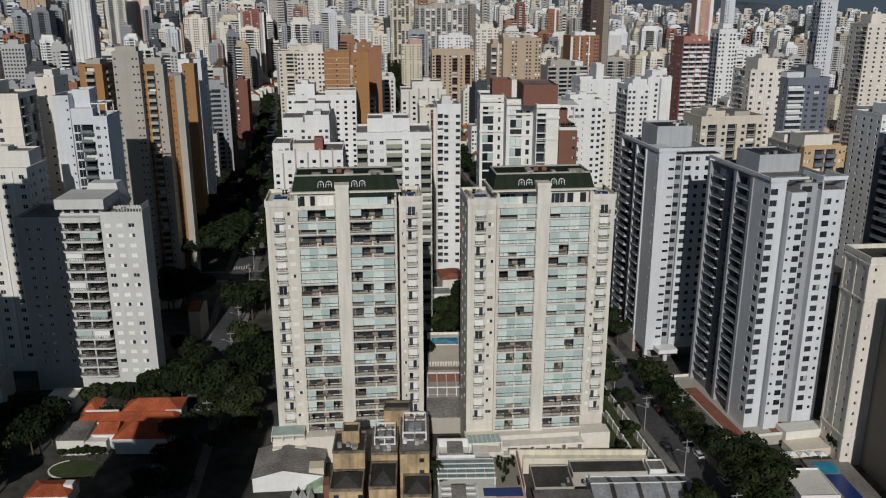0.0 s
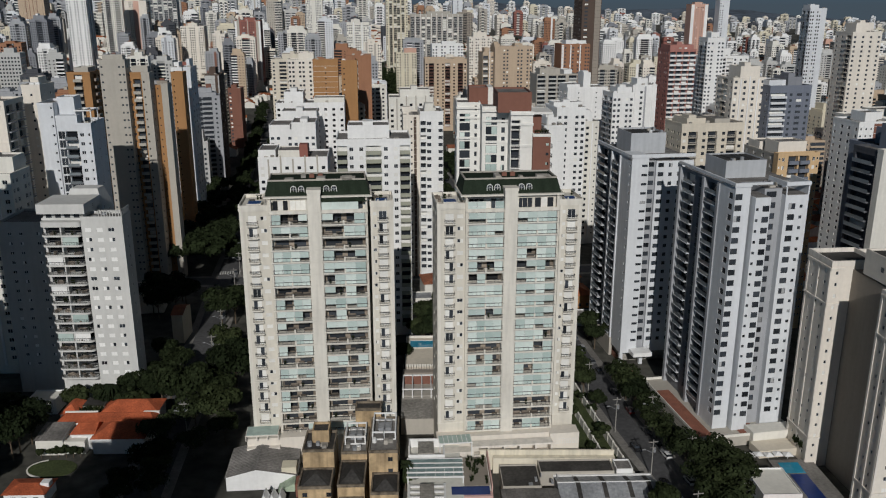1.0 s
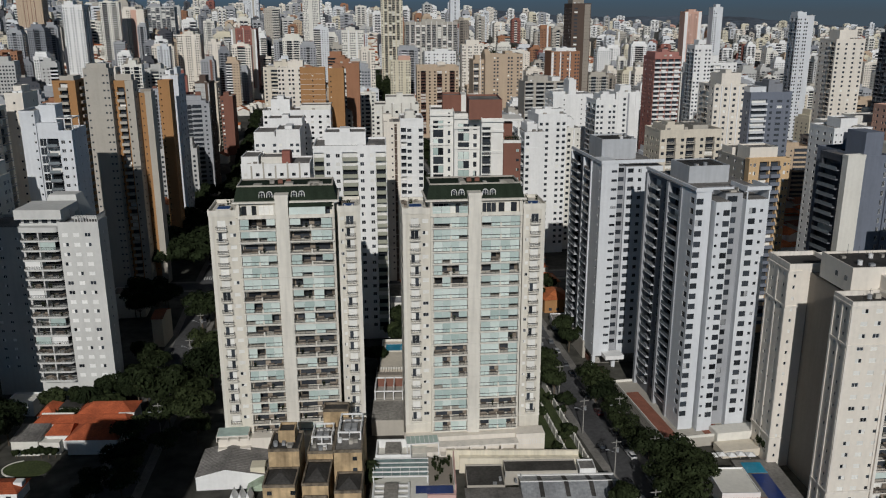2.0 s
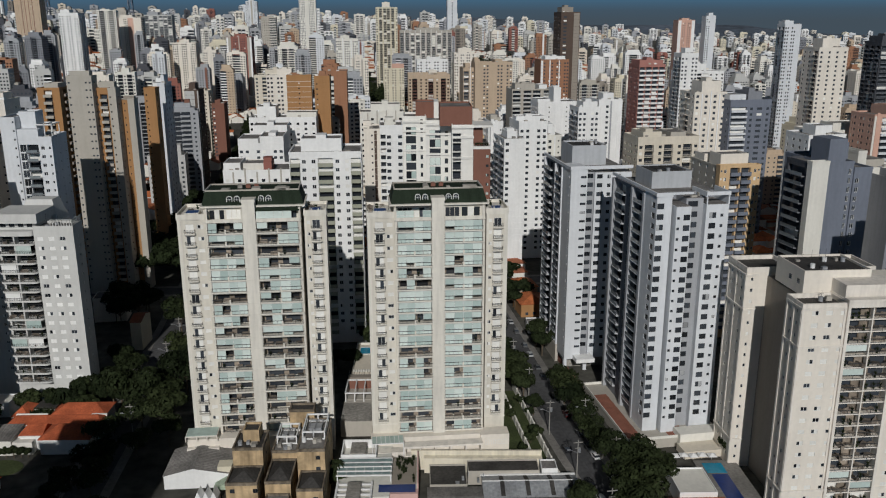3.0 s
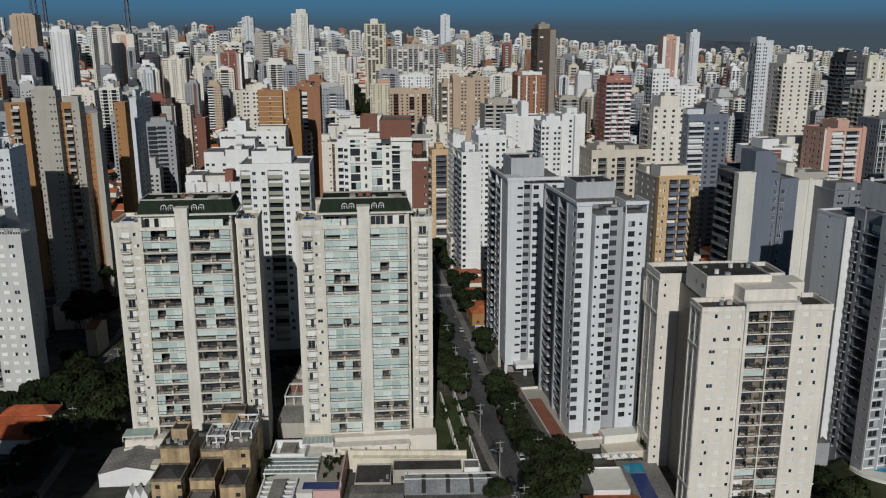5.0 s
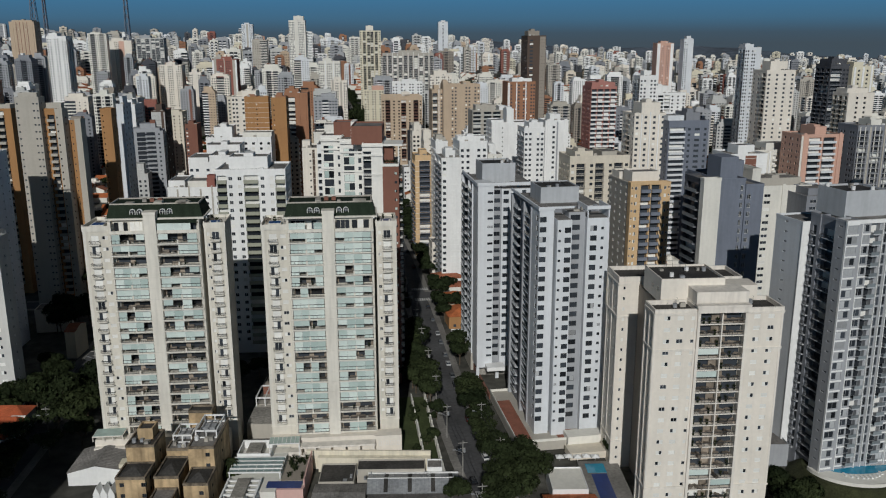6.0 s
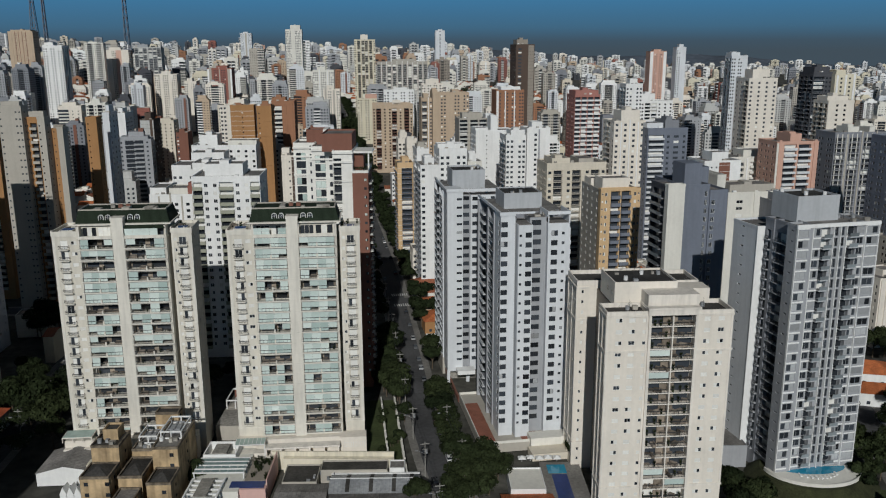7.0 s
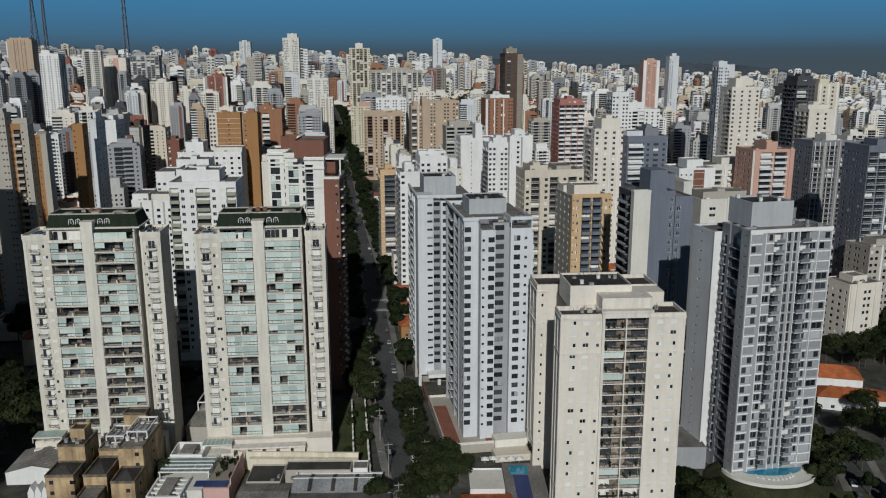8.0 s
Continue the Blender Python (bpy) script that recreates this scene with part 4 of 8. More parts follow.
# ---- grey tower with white grid and round pool terrace ----
th = thing("apartment_tower", "tall grey apartment tower with white grid front and small balconies", "apartment tower", pose(201.9, 185.2, -0.9, 0, 0, 12))
nf, fh, zb = 24, 2.9, 6.2
common = dict(zb=zb, nf=nf, fh=fh, parapet=0.7, rim=GREY, shutter=GREYBLIND)
volume(th, 0.0, 4.6, 0.0, 4.5, 0, 76.0, GREY, {"S": [("w", 1.9, 2.9, 1.9, 0.45, 0.88)], "W": [("w", 2.2, 1.3, 0.5, 1.7, 0.0)]}, seed=31, **common)
volume(th, 4.6, 21.0, 0.4, 12, 0, 76.0, GREY, {"S": [("w", 1.4, 2.4, 1.9, 0.55, 0.45), ("b", 4.3, 2.6, 1.2, PALEGREY, 2), ("w", 7.4, 1.6, 2.5, 0.2, 0), ("w", 9.3, 1.6, 2.5, 0.2, 0), ("b", 12.4, 2.8, 1.2, PALEGREY, 2), ("w", 15.1, 1.9, 1.9, 0.55, 0.45)]}, seed=32, **common)
volume(th, 21.0, 25.2, 0.0, 12, 0, 76.0, GREY, {"S": [("w", 2.1, 3.3, 1.9, 0.55, 0.9)], "E": [("w", 4, 2, 1.4, 1.0, 0.1)]}, seed=33, **common)
volume(th, 1.6, 4.6, 4.5, 12, 0, 75.4, MIDGREY, {"W": [("b", 3.7, 6.4, 0.7, PALEGREY, 1)]}, seed=36, **common)
volume(th, 1.2, 24.6, 12, 16, 0, 75.4, MIDGREY, {"W": [("b", 2.4, 2.4, 0.7, PALEGREY, 1)]}, seed=34, **common)
volume(th, -1.2, 25.8, 16, 28, 0, 72.6, BLUEWHITE, {"W": [("w", 5.0, 1.3, 0.5, 1.7, 0.0)]}, seed=35, **common)
grid = Geo()
for k in range(nf + 1):
    z = zb + k * fh
    grid.box(0.2, 3.6, -0.16, 0.0, z - 0.30, z + 0.12), grid.box(21.3, 25.0, -0.12, 0.0, z - 0.2, z + 0.12)
    grid.box(4.8, 7.5, 0.24, 0.4, z - 0.26, z + 0.12), grid.box(10.0, 11.0, 0.24, 0.4, z - 0.26, z + 0.12), grid.box(15.1, 15.6, 0.24, 0.4, z - 0.26, z + 0.12), grid.box(18.9, 20.9, 0.24, 0.4, z - 0.26, z + 0.12)
for x in (-0.05, 4.62, 11.0, 13.05, 14.95, 20.85, 25.05):
    grid.box(x, x + 0.2, -0.14, 0.5, 3.0, 76.6)
grid.box(-0.2, 25.4, -0.2, 0.4, 75.8, 76.8)
grid.box(-1.35, 0.9, 15.7, 16.0, 0, 73.4)
part("white_grid", grid, WHITE, th, "white concrete grid on the front")
box_roof(th, 4.0, 17.0, 6.5, 18.0, 76.0, 82.6, PALEGREY, DARKROOF)
roof_bits(th, 5, 16, 8, 17, 82.7, 6, 12)
roof_bits(th, 18, 24, 2, 10, 76.2, 5, 13)
base = Geo()
n = 40
for k in range(n):
    a0, a1 = math.pi + math.pi * k / n, math.pi + math.pi * (k + 1) / n
    for r0, r1, z0, z1 in ((0, 14.0, 0.3, 1.5), (13.6, 14.0, 1.5, 1.9)):
        p = [(12.5 + r * math.cos(a), 1.0 + 0.8 * r * math.sin(a)) for r, a in ((r0, a0), (r1, a0), (r1, a1), (r0, a1))]
        base.poly([(x, y, z1) for x, y in p])
        base.poly([(p[1][0], p[1][1], z0), (p[2][0], p[2][1], z0), (p[2][0], p[2][1], z1), (p[1][0], p[1][1], z1)])
up = pose(12.5, 1.0, 3.6, 0, 0, -9) @ pose(-12.5, -1.0, 0)
part("round_terrace", base, OFFWHITE, th, "round cream terrace at the foot", up)
BANK = material("rough_olive_turf", (0.036, 0.040, 0.017), 0.95, coarse=(0.2, 0.4), fine=(2.0, 0.35), bump=0.4)
bank = Geo()
for k in range(n):
    a0, a1 = 2 * math.pi * k / n, 2 * math.pi * (k + 1) / n
    p = [(12.5 + r * math.cos(a), 1.0 + 0.85 * r * math.sin(a), z) for r, a, z in ((20.5, a0, -0.3), (20.5, a1, -0.3), (14.6, a1, 4.5), (14.6, a0, 4.5))]
    bank.poly(p)
    bank.poly([p[3], p[2], (12.5, 1.0, 4.6)])
part("planted_bank", bank, BANK, th, "grassy bank under the terrace")
slab = Geo()
for k in range(9):
    slab.box(6.6 + k * 1.3, 7.1 + k * 1.3, -6.6 + 0.12 * (k - 4) ** 2, -4.9 + 0.12 * (k - 4) ** 2, 1.5, 1.8)
part("sun_bed", slab, WHITE, th, "row of white sun beds", up, "stuff")
wt = Geo()
wt.poly([(12.5 + 9.6 * math.cos(math.pi + math.pi * k / 20), 0.6 + 4.4 * math.sin(math.pi + math.pi * k / 20), 1.55) for k in range(21)])
part("pool_water", wt, WATER, th, "curved blue pool", up)

# ---- white tower with curved balconies ----
th = thing("apartment_tower", "off-white apartment tower with rounded balconies and half-shuttered windows", "apartment tower", pose(-67.0, 231.3, 0))
nf, fh, zb = 16, 2.92, 8.05
common = dict(zb=zb, nf=nf, fh=fh, shutter=BRIGHTBLIND)
volume(th, 15.0, 26.6, 0.0, 7.0, 0, 56.4, COOLGREY, {"S": [("w", 1.75, 1.75, 1.2, 1.0, 0.95), ("w", 5.0, 1.75, 1.2, 1.0, 0.95), ("w", 8.25, 1.75, 1.2, 1.0, 0.95)], "E": [("w", 3.6, 1.0, 0.9, 1.1, 0.5)]}, seed=41, **common)
volume(th, 3.4, 15.0, 2.0, 24.0, 0, 55.6, COOLGREY, {"S": [("b", 5.8, 10.2, 0.2, COOLGREY, 1)]}, seed=42, **common)
volume(th, -12.0, 3.4, 7.0, 24.0, 0, 53.2, SHADEWHITE, {"S": [("w", 3.2, 1.1, 0.95, 1.1, 0.5), ("w", 6.4, 1.1, 0.95, 1.1, 0.5), ("w", 11.4, 1.1, 0.95, 1.1, 0.5)]}, seed=43, **common)


def band_line(half, n=10):
    """The outline of a balcony front with rounded corners."""
    e = half - 1.4
    arc = [0.5 * math.pi * k / n for k in range(n + 1)]
    return [(-half, 2.0)] + [(-e - 1.4 * math.cos(a), -0.2 - 1.4 * math.sin(a)) for a in arc] + [(e + 1.4 * math.sin(a), -0.2 - 1.4 * math.cos(a)) for a in arc] + [(half, 2.0)]


def rounded_balcony():
    g = Geo()
    pts = band_line(5.6)
    g.poly([(x, y, -0.34) for x, y in pts[::-1]])
    for (a, b), (c, d) in zip(pts, pts[1:]):
        g.poly([(a, b, -0.34), (c, d, -0.34), (c, d, 0.2), (a, b, 0.2)])
        g.poly([(a * 0.96, b * 0.9 + 0.1, 0.0), (c * 0.96, d * 0.9 + 0.1, 0.0), (c * 0.96, d * 0.9 + 0.1, 0.2), (a * 0.96, b * 0.9 + 0.1, 0.2)])
        g.poly([(a, b, 0.2), (c, d, 0.2), (c * 0.96, d * 0.9 + 0.1, 0.2), (a * 0.96, b * 0.9 + 0.1, 0.2)])
    g.poly([(x, y, 0.0) for x, y in pts])
    return g.mesh("balcony", COOLGREY)


def rounded_rail():
    """A dark rail that follows the rounded edge, with posts."""
    g = Geo()
    pts = [(x * 0.985, y * 0.96 + 0.04) for x, y in band_line(5.6)]
    for (a, b), (c, d) in zip(pts, pts[1:]):
        for z0, z1 in ((0.95, 1.05), (0.60, 0.64), (0.32, 0.36)):
            g.poly([(a, b, z0), (c, d, z0), (c, d, z1), (a, b, z1)])
        g.tube((a, b, 0.1), (a, b, 1.0), 0.03, 0.03, 4)
    for k in range(1, 12):
        x = -4.2 + 0.7 * k
        g.tube((x, -1.5, 0.1), (x, -1.5, 1.0), 0.03, 0.03, 4)
    return g.mesh("railing", RAIL)


rb, rr_ = rounded_balcony(), rounded_rail()
rb_rnd = random.Random(23)
for k in range(nf):
    bo = part("balcony", rb, None, th, "rounded white balcony", pose(9.2, 0.9, zb + k * fh))
    part("railing", rr_, None, bo, "dark rail round the balcony")
    for side in (-1, 1):
        style = rb_rnd.random()
        if style < 0.22:
            g = Geo()
            g.box(0, 4.4, 0, 0.06, 0.15, 2.55)
            part("glazing", g, BRIGHTBLIND if style < 0.1 else AQUA, bo, "glazed-in half of the balcony", pose(0.3 if side > 0 else -4.7, -1.3, 0))
        for q in range(rb_rnd.randint(2, 4)):
            part("furniture", sofa_mesh(rb_rnd.choice((0, 1, 2))), None, bo, "", pose(side * rb_rnd.uniform(0.8, 4.4), rb_rnd.uniform(-0.7, 0.6), 0.02, 0, 0, rb_rnd.uniform(0, 360)))
    g = Geo()
    g.box(-0.2, 0.2, -1.2, 1.1, 0, fh - 0.2)
    part("divider", g, COOLGREY, bo, "wall between two balconies")
topg = Geo()
topg.box(2.8, 16.2, 0.4, 13, 58.0, 60.8), topg.box(3.6, 15.0, 2.6, 13, 55.6, 58.0), topg.frustum((5, 16.6, 13, 22), (7, 15, 15, 20), 55.7, 62.2)
part("penthouse", topg, COOLGREY, th)
crown_pts = [(9.2 + x, 0.9 + y) for x, y in band_line(5.7)]
for z0, z1 in ((54.4, 55.9),):
    g = Geo()
    for (a, b), (c, d) in zip(crown_pts, crown_pts[1:]):
        g.poly([(a, b, z0), (c, d, z0), (c, d, z1), (a, b, z1)])
    g.poly([(x, y, z1) for x, y in crown_pts]), g.poly([(x, y, z0) for x, y in reversed(crown_pts)])
    part("rounded_band", g, COOLGREY, th, "rounded white band at the top")
roof_bits(th, 16, 25.6, 2, 6, 56.5, 7, 14)
g = Geo()
for u in (4.4, 7.0, 9.6, 12.2):
    g.box(u, u + 1.6, 2.52, 2.6, 56.0, 57.6)
part("glazing", g, GLASS, th, "dark windows under the roof block", None, "stuff")
fen = Geo()
for k in range(9):
    fen.box(20.0 + k * 0.8, 20.2 + k * 0.8, 0.1, 0.3, 57.2, 59.2), fen.box(26.3, 26.5, 0.1 + k * 0.8, 0.3 + k * 0.8, 57.2, 59.2)
fen.box(20, 26.5, 0.1, 0.3, 59.0, 59.2), fen.box(26.3, 26.5, 0.3, 6.8, 59.0, 59.2)
part("roof_frame", fen, COOLGREY, th, "white frame along the roof edge")

# ---- towers of the middle distance ----
OCC = [(18, 212, 24), (67, 212, 24), (134, 225, 22), (122, 275, 20), (165, 182, 20), (213, 200, 20), (-52, 240, 20), (68, 264, 18), (198, 264, 18), (181, 305, 16)]
WEIGHT = {"w": 1.0, "v": 0.8, "W": 1.4, "b": 1.7, "r": 1.7, "B": 2.6, ".": 0.45, "_": 1.2}


def pattern(p, width, bal=WHITE, shut=0.3):
    """Columns from a row of letters: w window, v small window, W wide window, b/B balcony with parapet, r with rail, . and _ blank wall."""
    total = sum(WEIGHT[c] for c in p)
    u, cols = 0.0, []
    for c in p:
        w = WEIGHT[c] / total * width
        mid = u + w / 2
        n = max(1, round(w / 2.7)) if c in "wv" else 1
        for k in range(n if c in "wv" else 0):
            at = u + w * (k + 0.5) / n
            if c == "w":
                cols.append(("w", at, min(1.55, w / n * 0.6), 1.35, 0.9, shut))
            else:
                cols.append(("w", at, min(0.8, w / n * 0.5), 0.75, 1.35, shut))
        if c in "wv":
            pass
        elif c == "W":
            cols.append(("w", mid, min(3.0, w * 0.8), 1.35, 0.9, shut))
        elif c in "bB":
            cols.append(("b", mid, w * 0.86, 0.9, bal, 0))
        elif c == "r":
            cols.append(("b", mid, w * 0.86, 0.8, bal, 1))
        u += w
    return cols


def tower(label, x0, x1, y, depth, h, wall, S="w.w", W="", E="", rot=8, fh=3.0, lod=None, bal=None, shut=0.3, pent=(), seed=0, zb=4.0, strips=(), ground=None, name="apartment_tower", category="apartment tower", parapet=0.9):
    w = x1 - x0
    lod = (0 if y < 345 else 1) if lod is None else lod
    OCC.append((x0 + w / 2, y + depth / 2, max(w, depth) * 0.62))
    z = rise(x0, y) if ground is None else ground
    th = thing(name, label, category, pose(x0, y, z, 0, 0, rot))
    h -= z
    bal = bal or wall
    faces = {"S": pattern(S, w, bal, shut) + [("s", a * w, b * w, m) for a, b, m in strips]}
    if W:
        faces["W"] = pattern(W, depth, bal, shut)
    if E:
        faces["E"] = pattern(E, depth, bal, shut)
    volume(th, 0, w, 0, depth, 0, h, wall, faces, zb=zb, nf=int((h - zb) / fh), fh=fh, lod=lod, seed=seed, parapet=parapet)
    for a, b, c, d, dh, m in pent:
        box_roof(th, a * w, b * w, c * depth, d * depth, h, h + dh, m)
    rr = random.Random(seed * 7 + 1)
    style = rr.random()
    relief = Geo()
    if style < 0.4:
        # a thin slab edge at every floor
        for k in range(int((h - zb) / fh) + 1):
            z1 = zb + k * fh
            relief.box(-0.14, w + 0.14, -0.14, 0.0, z1 - 0.34, z1 - 0.22)
        part("floor_band", relief, rr.choice((wall, WHITE, wall)), th, "slab edges at every floor", None, "stuff")
    elif style < 0.75:
        # flat pilasters in the blank gaps of the front
        total = sum(WEIGHT[c] for c in S)
        u = 0.0
        for c in S:
            cw = WEIGHT[c] / total * w
            if c in "._":
                relief.box(u + cw * 0.3, u + cw * 0.7, -0.4, 0.0, zb - 1, h + rr.choice((0.0, 1.6)))
            u += cw
        if relief.f:
            part("pilaster", relief, rr.choice((wall, WHITE, STONE)), th, "upright pilasters on the front", None, "stuff")
    if not pent:
        a = rr.uniform(0.15, 0.35)
        box_roof(th, a * w, (a + 0.45) * w, 0.25 * depth, 0.8 * depth, h, h + rr.uniform(2.4, 4.5), wall)
    else:
        a, b, c, d, dh, m = max(pent, key=lambda q: q[4])
        mid = (a + b) / 2 * w
        block(th, "lift_room", mid - 2.0, mid + 1.6, (c + 0.25 * (d - c)) * depth, (c + 0.75 * (d - c)) * depth, h + dh, h + dh + rr.uniform(1.2, 2.4), m)
    for k in range(2):
        tk = Geo()
        tk.box(-0.8, 0.8, -0.6, 0.6, 0, rr.uniform(0.9, 1.7))
        part("roof_unit", tk, rr.choice((STONE, CONCRETE, WHITE)), th, "", pose(rr.uniform(0.1, 0.9) * w, rr.uniform(0.05, 0.2) * depth, h + 0.15))
    return th


# behind the twin towers
tower("white apartment tower with three stacks of grey-green balconies", 15.3, 40.7, 284, 20, 71.2, WHITE, "bw.wBw.wb", "", "w.w.w", rot=3, bal=GREENGREY, seed=51, pent=((0.15, 0.72, 0.3, 0.9, 4.2, WHITE),), shut=0.25)
tower("low white building with a brick-red stair tower and terraces", -25.7, 4.0, 357, 20, 51.5, WHITE, "w.w.w.w.w.w", rot=3, seed=52, pent=((0.0, 0.25, 0.1, 0.9, 3.2, WHITE), (0.28, 0.62, 0.2, 0.8, 2.6, OFFWHITE), (0.6, 0.72, 0.0, 0.5, 4.0, BRICKRED)))
tower("white building with stepped roof blocks", -28.2, -6.0, 402, 20, 57.0, WHITE, "w.w.w", rot=3, seed=53, pent=((0.0, 0.45, 0, 1, 2.5, WHITE), (0.48, 1.0, 0.0, 1, 3.6, WHITE)))
tower("white apartment building with a flat dark-rimmed roof", -27.5, -9.5, 437, 16, 58.5, WHITE, "w_w", rot=3, seed=54, pent=((0, 1, 0, 1, 3.4, WHITE),))
tower("white horizontal apartment block with many small windows", -35, 2.5, 465, 18, 62.5, WHITE, "w.w.w.wbw.w.w.w", rot=3, seed=55, shut=0.1, pent=((0.12, 0.4, 0.1, 0.9, 6.2, WHITE), (0.55, 1.0, 0.2, 0.9, 2.6, OFFWHITE)))
tower("cream tower with a dark stripe and narrow windows", 36.9, 44.0, 355, 18, 70.8, CREAM, "._v_.", rot=3, seed=56, strips=((0.72, 0.16, DEEPBROWN),), pent=((0.0, 0.5, 0.1, 0.6, 1.5, CREAM),))
tower("white tower with a balcony stack and fluted pier", 44.1, 53.9, 352, 18, 72.8, WHITE, "bW_.W", rot=3, seed=57, pent=((0.2, 0.7, 0.1, 0.7, 1.5, OFFWHITE),))
tower("broad white apartment block with a flat roof storey", 27, 52, 470, 18, 66.0, OFFWHITE, "w.w.w.w.w", rot=3, seed=58, pent=((0.25, 0.92, 0.1, 0.9, 4.4, OFFWHITE),))
# white tower with brick-red crown
th = thing("apartment_tower", "white tower with tall glazed bays and brick-red roof blocks", "apartment tower", pose(55.9, 250, 0))
cm = dict(fh=3.0, zb=5.0, nf=27, lod=0, rim=RAIL, shutter=AQUA)
volume(th, 0, 7.6, 22.5, 36, 0, 85.6, CLEANWHITE, {"S": [("w", 2.6, 3.4, 2.5, 0.3, 0.5), ("w", 6.2, 0.8, 1.5, 0.9, 0.1)], "W": [("w", 4, 1.2, 1.4, 0.9, 0.1)]}, seed=61, **cm)
volume(th, 7.6, 15.8, 14, 36, 0, 85.2, CLEANWHITE, {"S": [("w", 3.0, 3.6, 2.5, 0.3, 0.5), ("w", 6.7, 1.1, 1.7, 0.8, 0.2)]}, seed=62, **cm)
volume(th, 15.8, 22.6, 6, 30, 0, 84.6, CLEANWHITE, {"S": [("b", 1.6, 2.7, 0.6, CLEANWHITE, 1)]}, seed=63, **cm)
volume(th, 22.6, 28.0, 4.0, 22, 0, 78.0, BROWN, {"S": [("w", 4.4, 0.9, 0.9, 1.2, 0.7)], "E": [("b", 4.0, 3.0, 1.0, CLEANWHITE, 1), ("b", 10.0, 3.0, 1.0, CLEANWHITE, 1)]}, seed=65, trim=CLEANWHITE, **cm)
block(th, "terrace_wall", 22.6, 26.0, 11.0, 20.0, 78.2, 83.6, BROWN, "red-brown wall of the roof terrace")
block(th, "roof_slab", 22.2, 29.2, 9.0, 21.0, 84.2, 84.9, CLEANWHITE, "white slab over the roof terrace")
block(th, "terrace_column", 27.6, 28.1, 9.3, 9.8, 78.2, 84.2, CLEANWHITE)
for k in range(6):
    part("planter", sofa_mesh(2), None, th, "green potted plant", pose(23.4 + 0.75 * k, 5.2 + 0.5 * (k % 2), 78.15, 0, 0, 50 * k) @ Matrix.Diagonal((1.3, 1.3, 1.5, 1)))
box_roof(th, 4.2, 10.4, 27, 36, 85.3, 90.2, BROWN)
block(th, "lift_tower", 10.4, 12.0, 26, 36, 85.3, 90.9, CLEANWHITE)
box_roof(th, 12.0, 22.4, 8.5, 26, 84.8, 90.4, BROWN)
for z, out in ((8.0, 0.4), (74.6, 0.3), (81.2, 0.45), (84.4, 0.7)):
    for x0, x1, y0 in ((-0.2, 7.7, 22.5), (7.5, 15.9, 14.0), (15.7, 22.8, 6.0)):
        block(th, "cornice", x0, x1, y0 - out, y0, z, z + 0.7, CLEANWHITE)

# to the right of the street
tower("slim white tower with a blank street side", 98.3, 105, 427, 18, 66.5, WHITE, "_v", "w.w", rot=8, seed=71, pent=((0.1, 0.9, 0.2, 0.8, 2, STONE),))
tower("white tower with narrow slit windows and grey edges", 100.6, 110.4, 377, 22, 64.2, WHITE, "w__", "r.r", rot=8, seed=72, bal=GREY, pent=((0.3, 0.8, 0.3, 0.8, 3.0, WHITE),))
tower("white tower with pairs of small windows", 110.3, 124.8, 402, 20, 69.5, WHITE, "w.w", "w.w", rot=8, seed=73, pent=((0.0, 1.0, 0.3, 0.7, 2.2, WHITE),))
tower("white tower with a dark stair slot", 125.4, 133, 410, 18, 62.0, OFFWHITE, "w.v", rot=8, seed=74, pent=((0.2, 0.7, 0.2, 0.8, 4.2, WHITE),))
tower("white block with stepped lift towers", 136, 162, 520, 18, 68.5, WHITE, "._v__v_.", "w.w", rot=8, seed=75, pent=((0.38, 0.56, 0, 0.6, 9.0, WHITE), (0.0, 0.32, 0.1, 0.9, 1.8, WHITE)))
tower("white tower with grey balcony side", 150, 162, 458, 16, 71.5, WHITE, "w.w", "r.r", rot=8, seed=76, bal=GREY, pent=((0.3, 1.0, 0.2, 0.9, 3.0, WHITE),))
tower("white slab tower with tall grey slots", 163.8, 178, 470, 16, 74.8, WHITE, "_w__", "w.w", rot=8, seed=77, strips=((0.55, 0.12, GREY),))
tower("long beige apartment block with balcony stacks", 162, 192, 372, 18, 66.5, BEIGE, "wr.wr.wrw", "w.w.w", rot=8, seed=78, bal=STONE, pent=((0.1, 0.4, 0.1, 0.9, 2.4, BEIGE), (0.55, 0.8, 0.1, 0.9, 2.0, STONE)))
tower("beige tower with rows of square windows", 209, 227.5, 440, 18, 82.0, CREAM, "w.w.w.w", "w.r.w", rot=8, seed=79, pent=((0.25, 0.85, 0.1, 0.8, 6.0, CREAM),))
th = thing("apartment_tower", "tower with a yellow ochre front and blue-grey balconies", "apartment tower", pose(171.9, 292, 0, 0, 0, 8))
cm = dict(fh=3.0, zb=4.0, nf=21)
volume(th, 0, 16.2, 0, 3.0, 0, 67.0, GOLD, {"S": pattern("vw.BB.wv", 16.2, SLATE, 0.5)}, seed=80, **cm)
volume(th, 0.2, 16.0, 3.0, 24, 0, 66.5, STONE, {"W": pattern("w.w.w.w", 21, SLATE, 0.3)}, seed=81, **cm)
box_roof(th, 1.5, 12.5, 3.0, 12, 66.5, 71.0, CREAM)
box_roof(th, 0.5, 8, 14, 22, 66.5, 69.5, CREAM)
tower("slate and white tower with dark bands", 227, 250.6, 435, 18, 78.6, SLATE, "BwWw", "w.W.w", rot=8, seed=81, bal=BLUEWHITE, pent=((0.0, 0.4, 0.1, 0.9, 3.0, BLUEWHITE), (0.45, 0.8, 0.1, 0.9, 4.5, MIDGREY)))
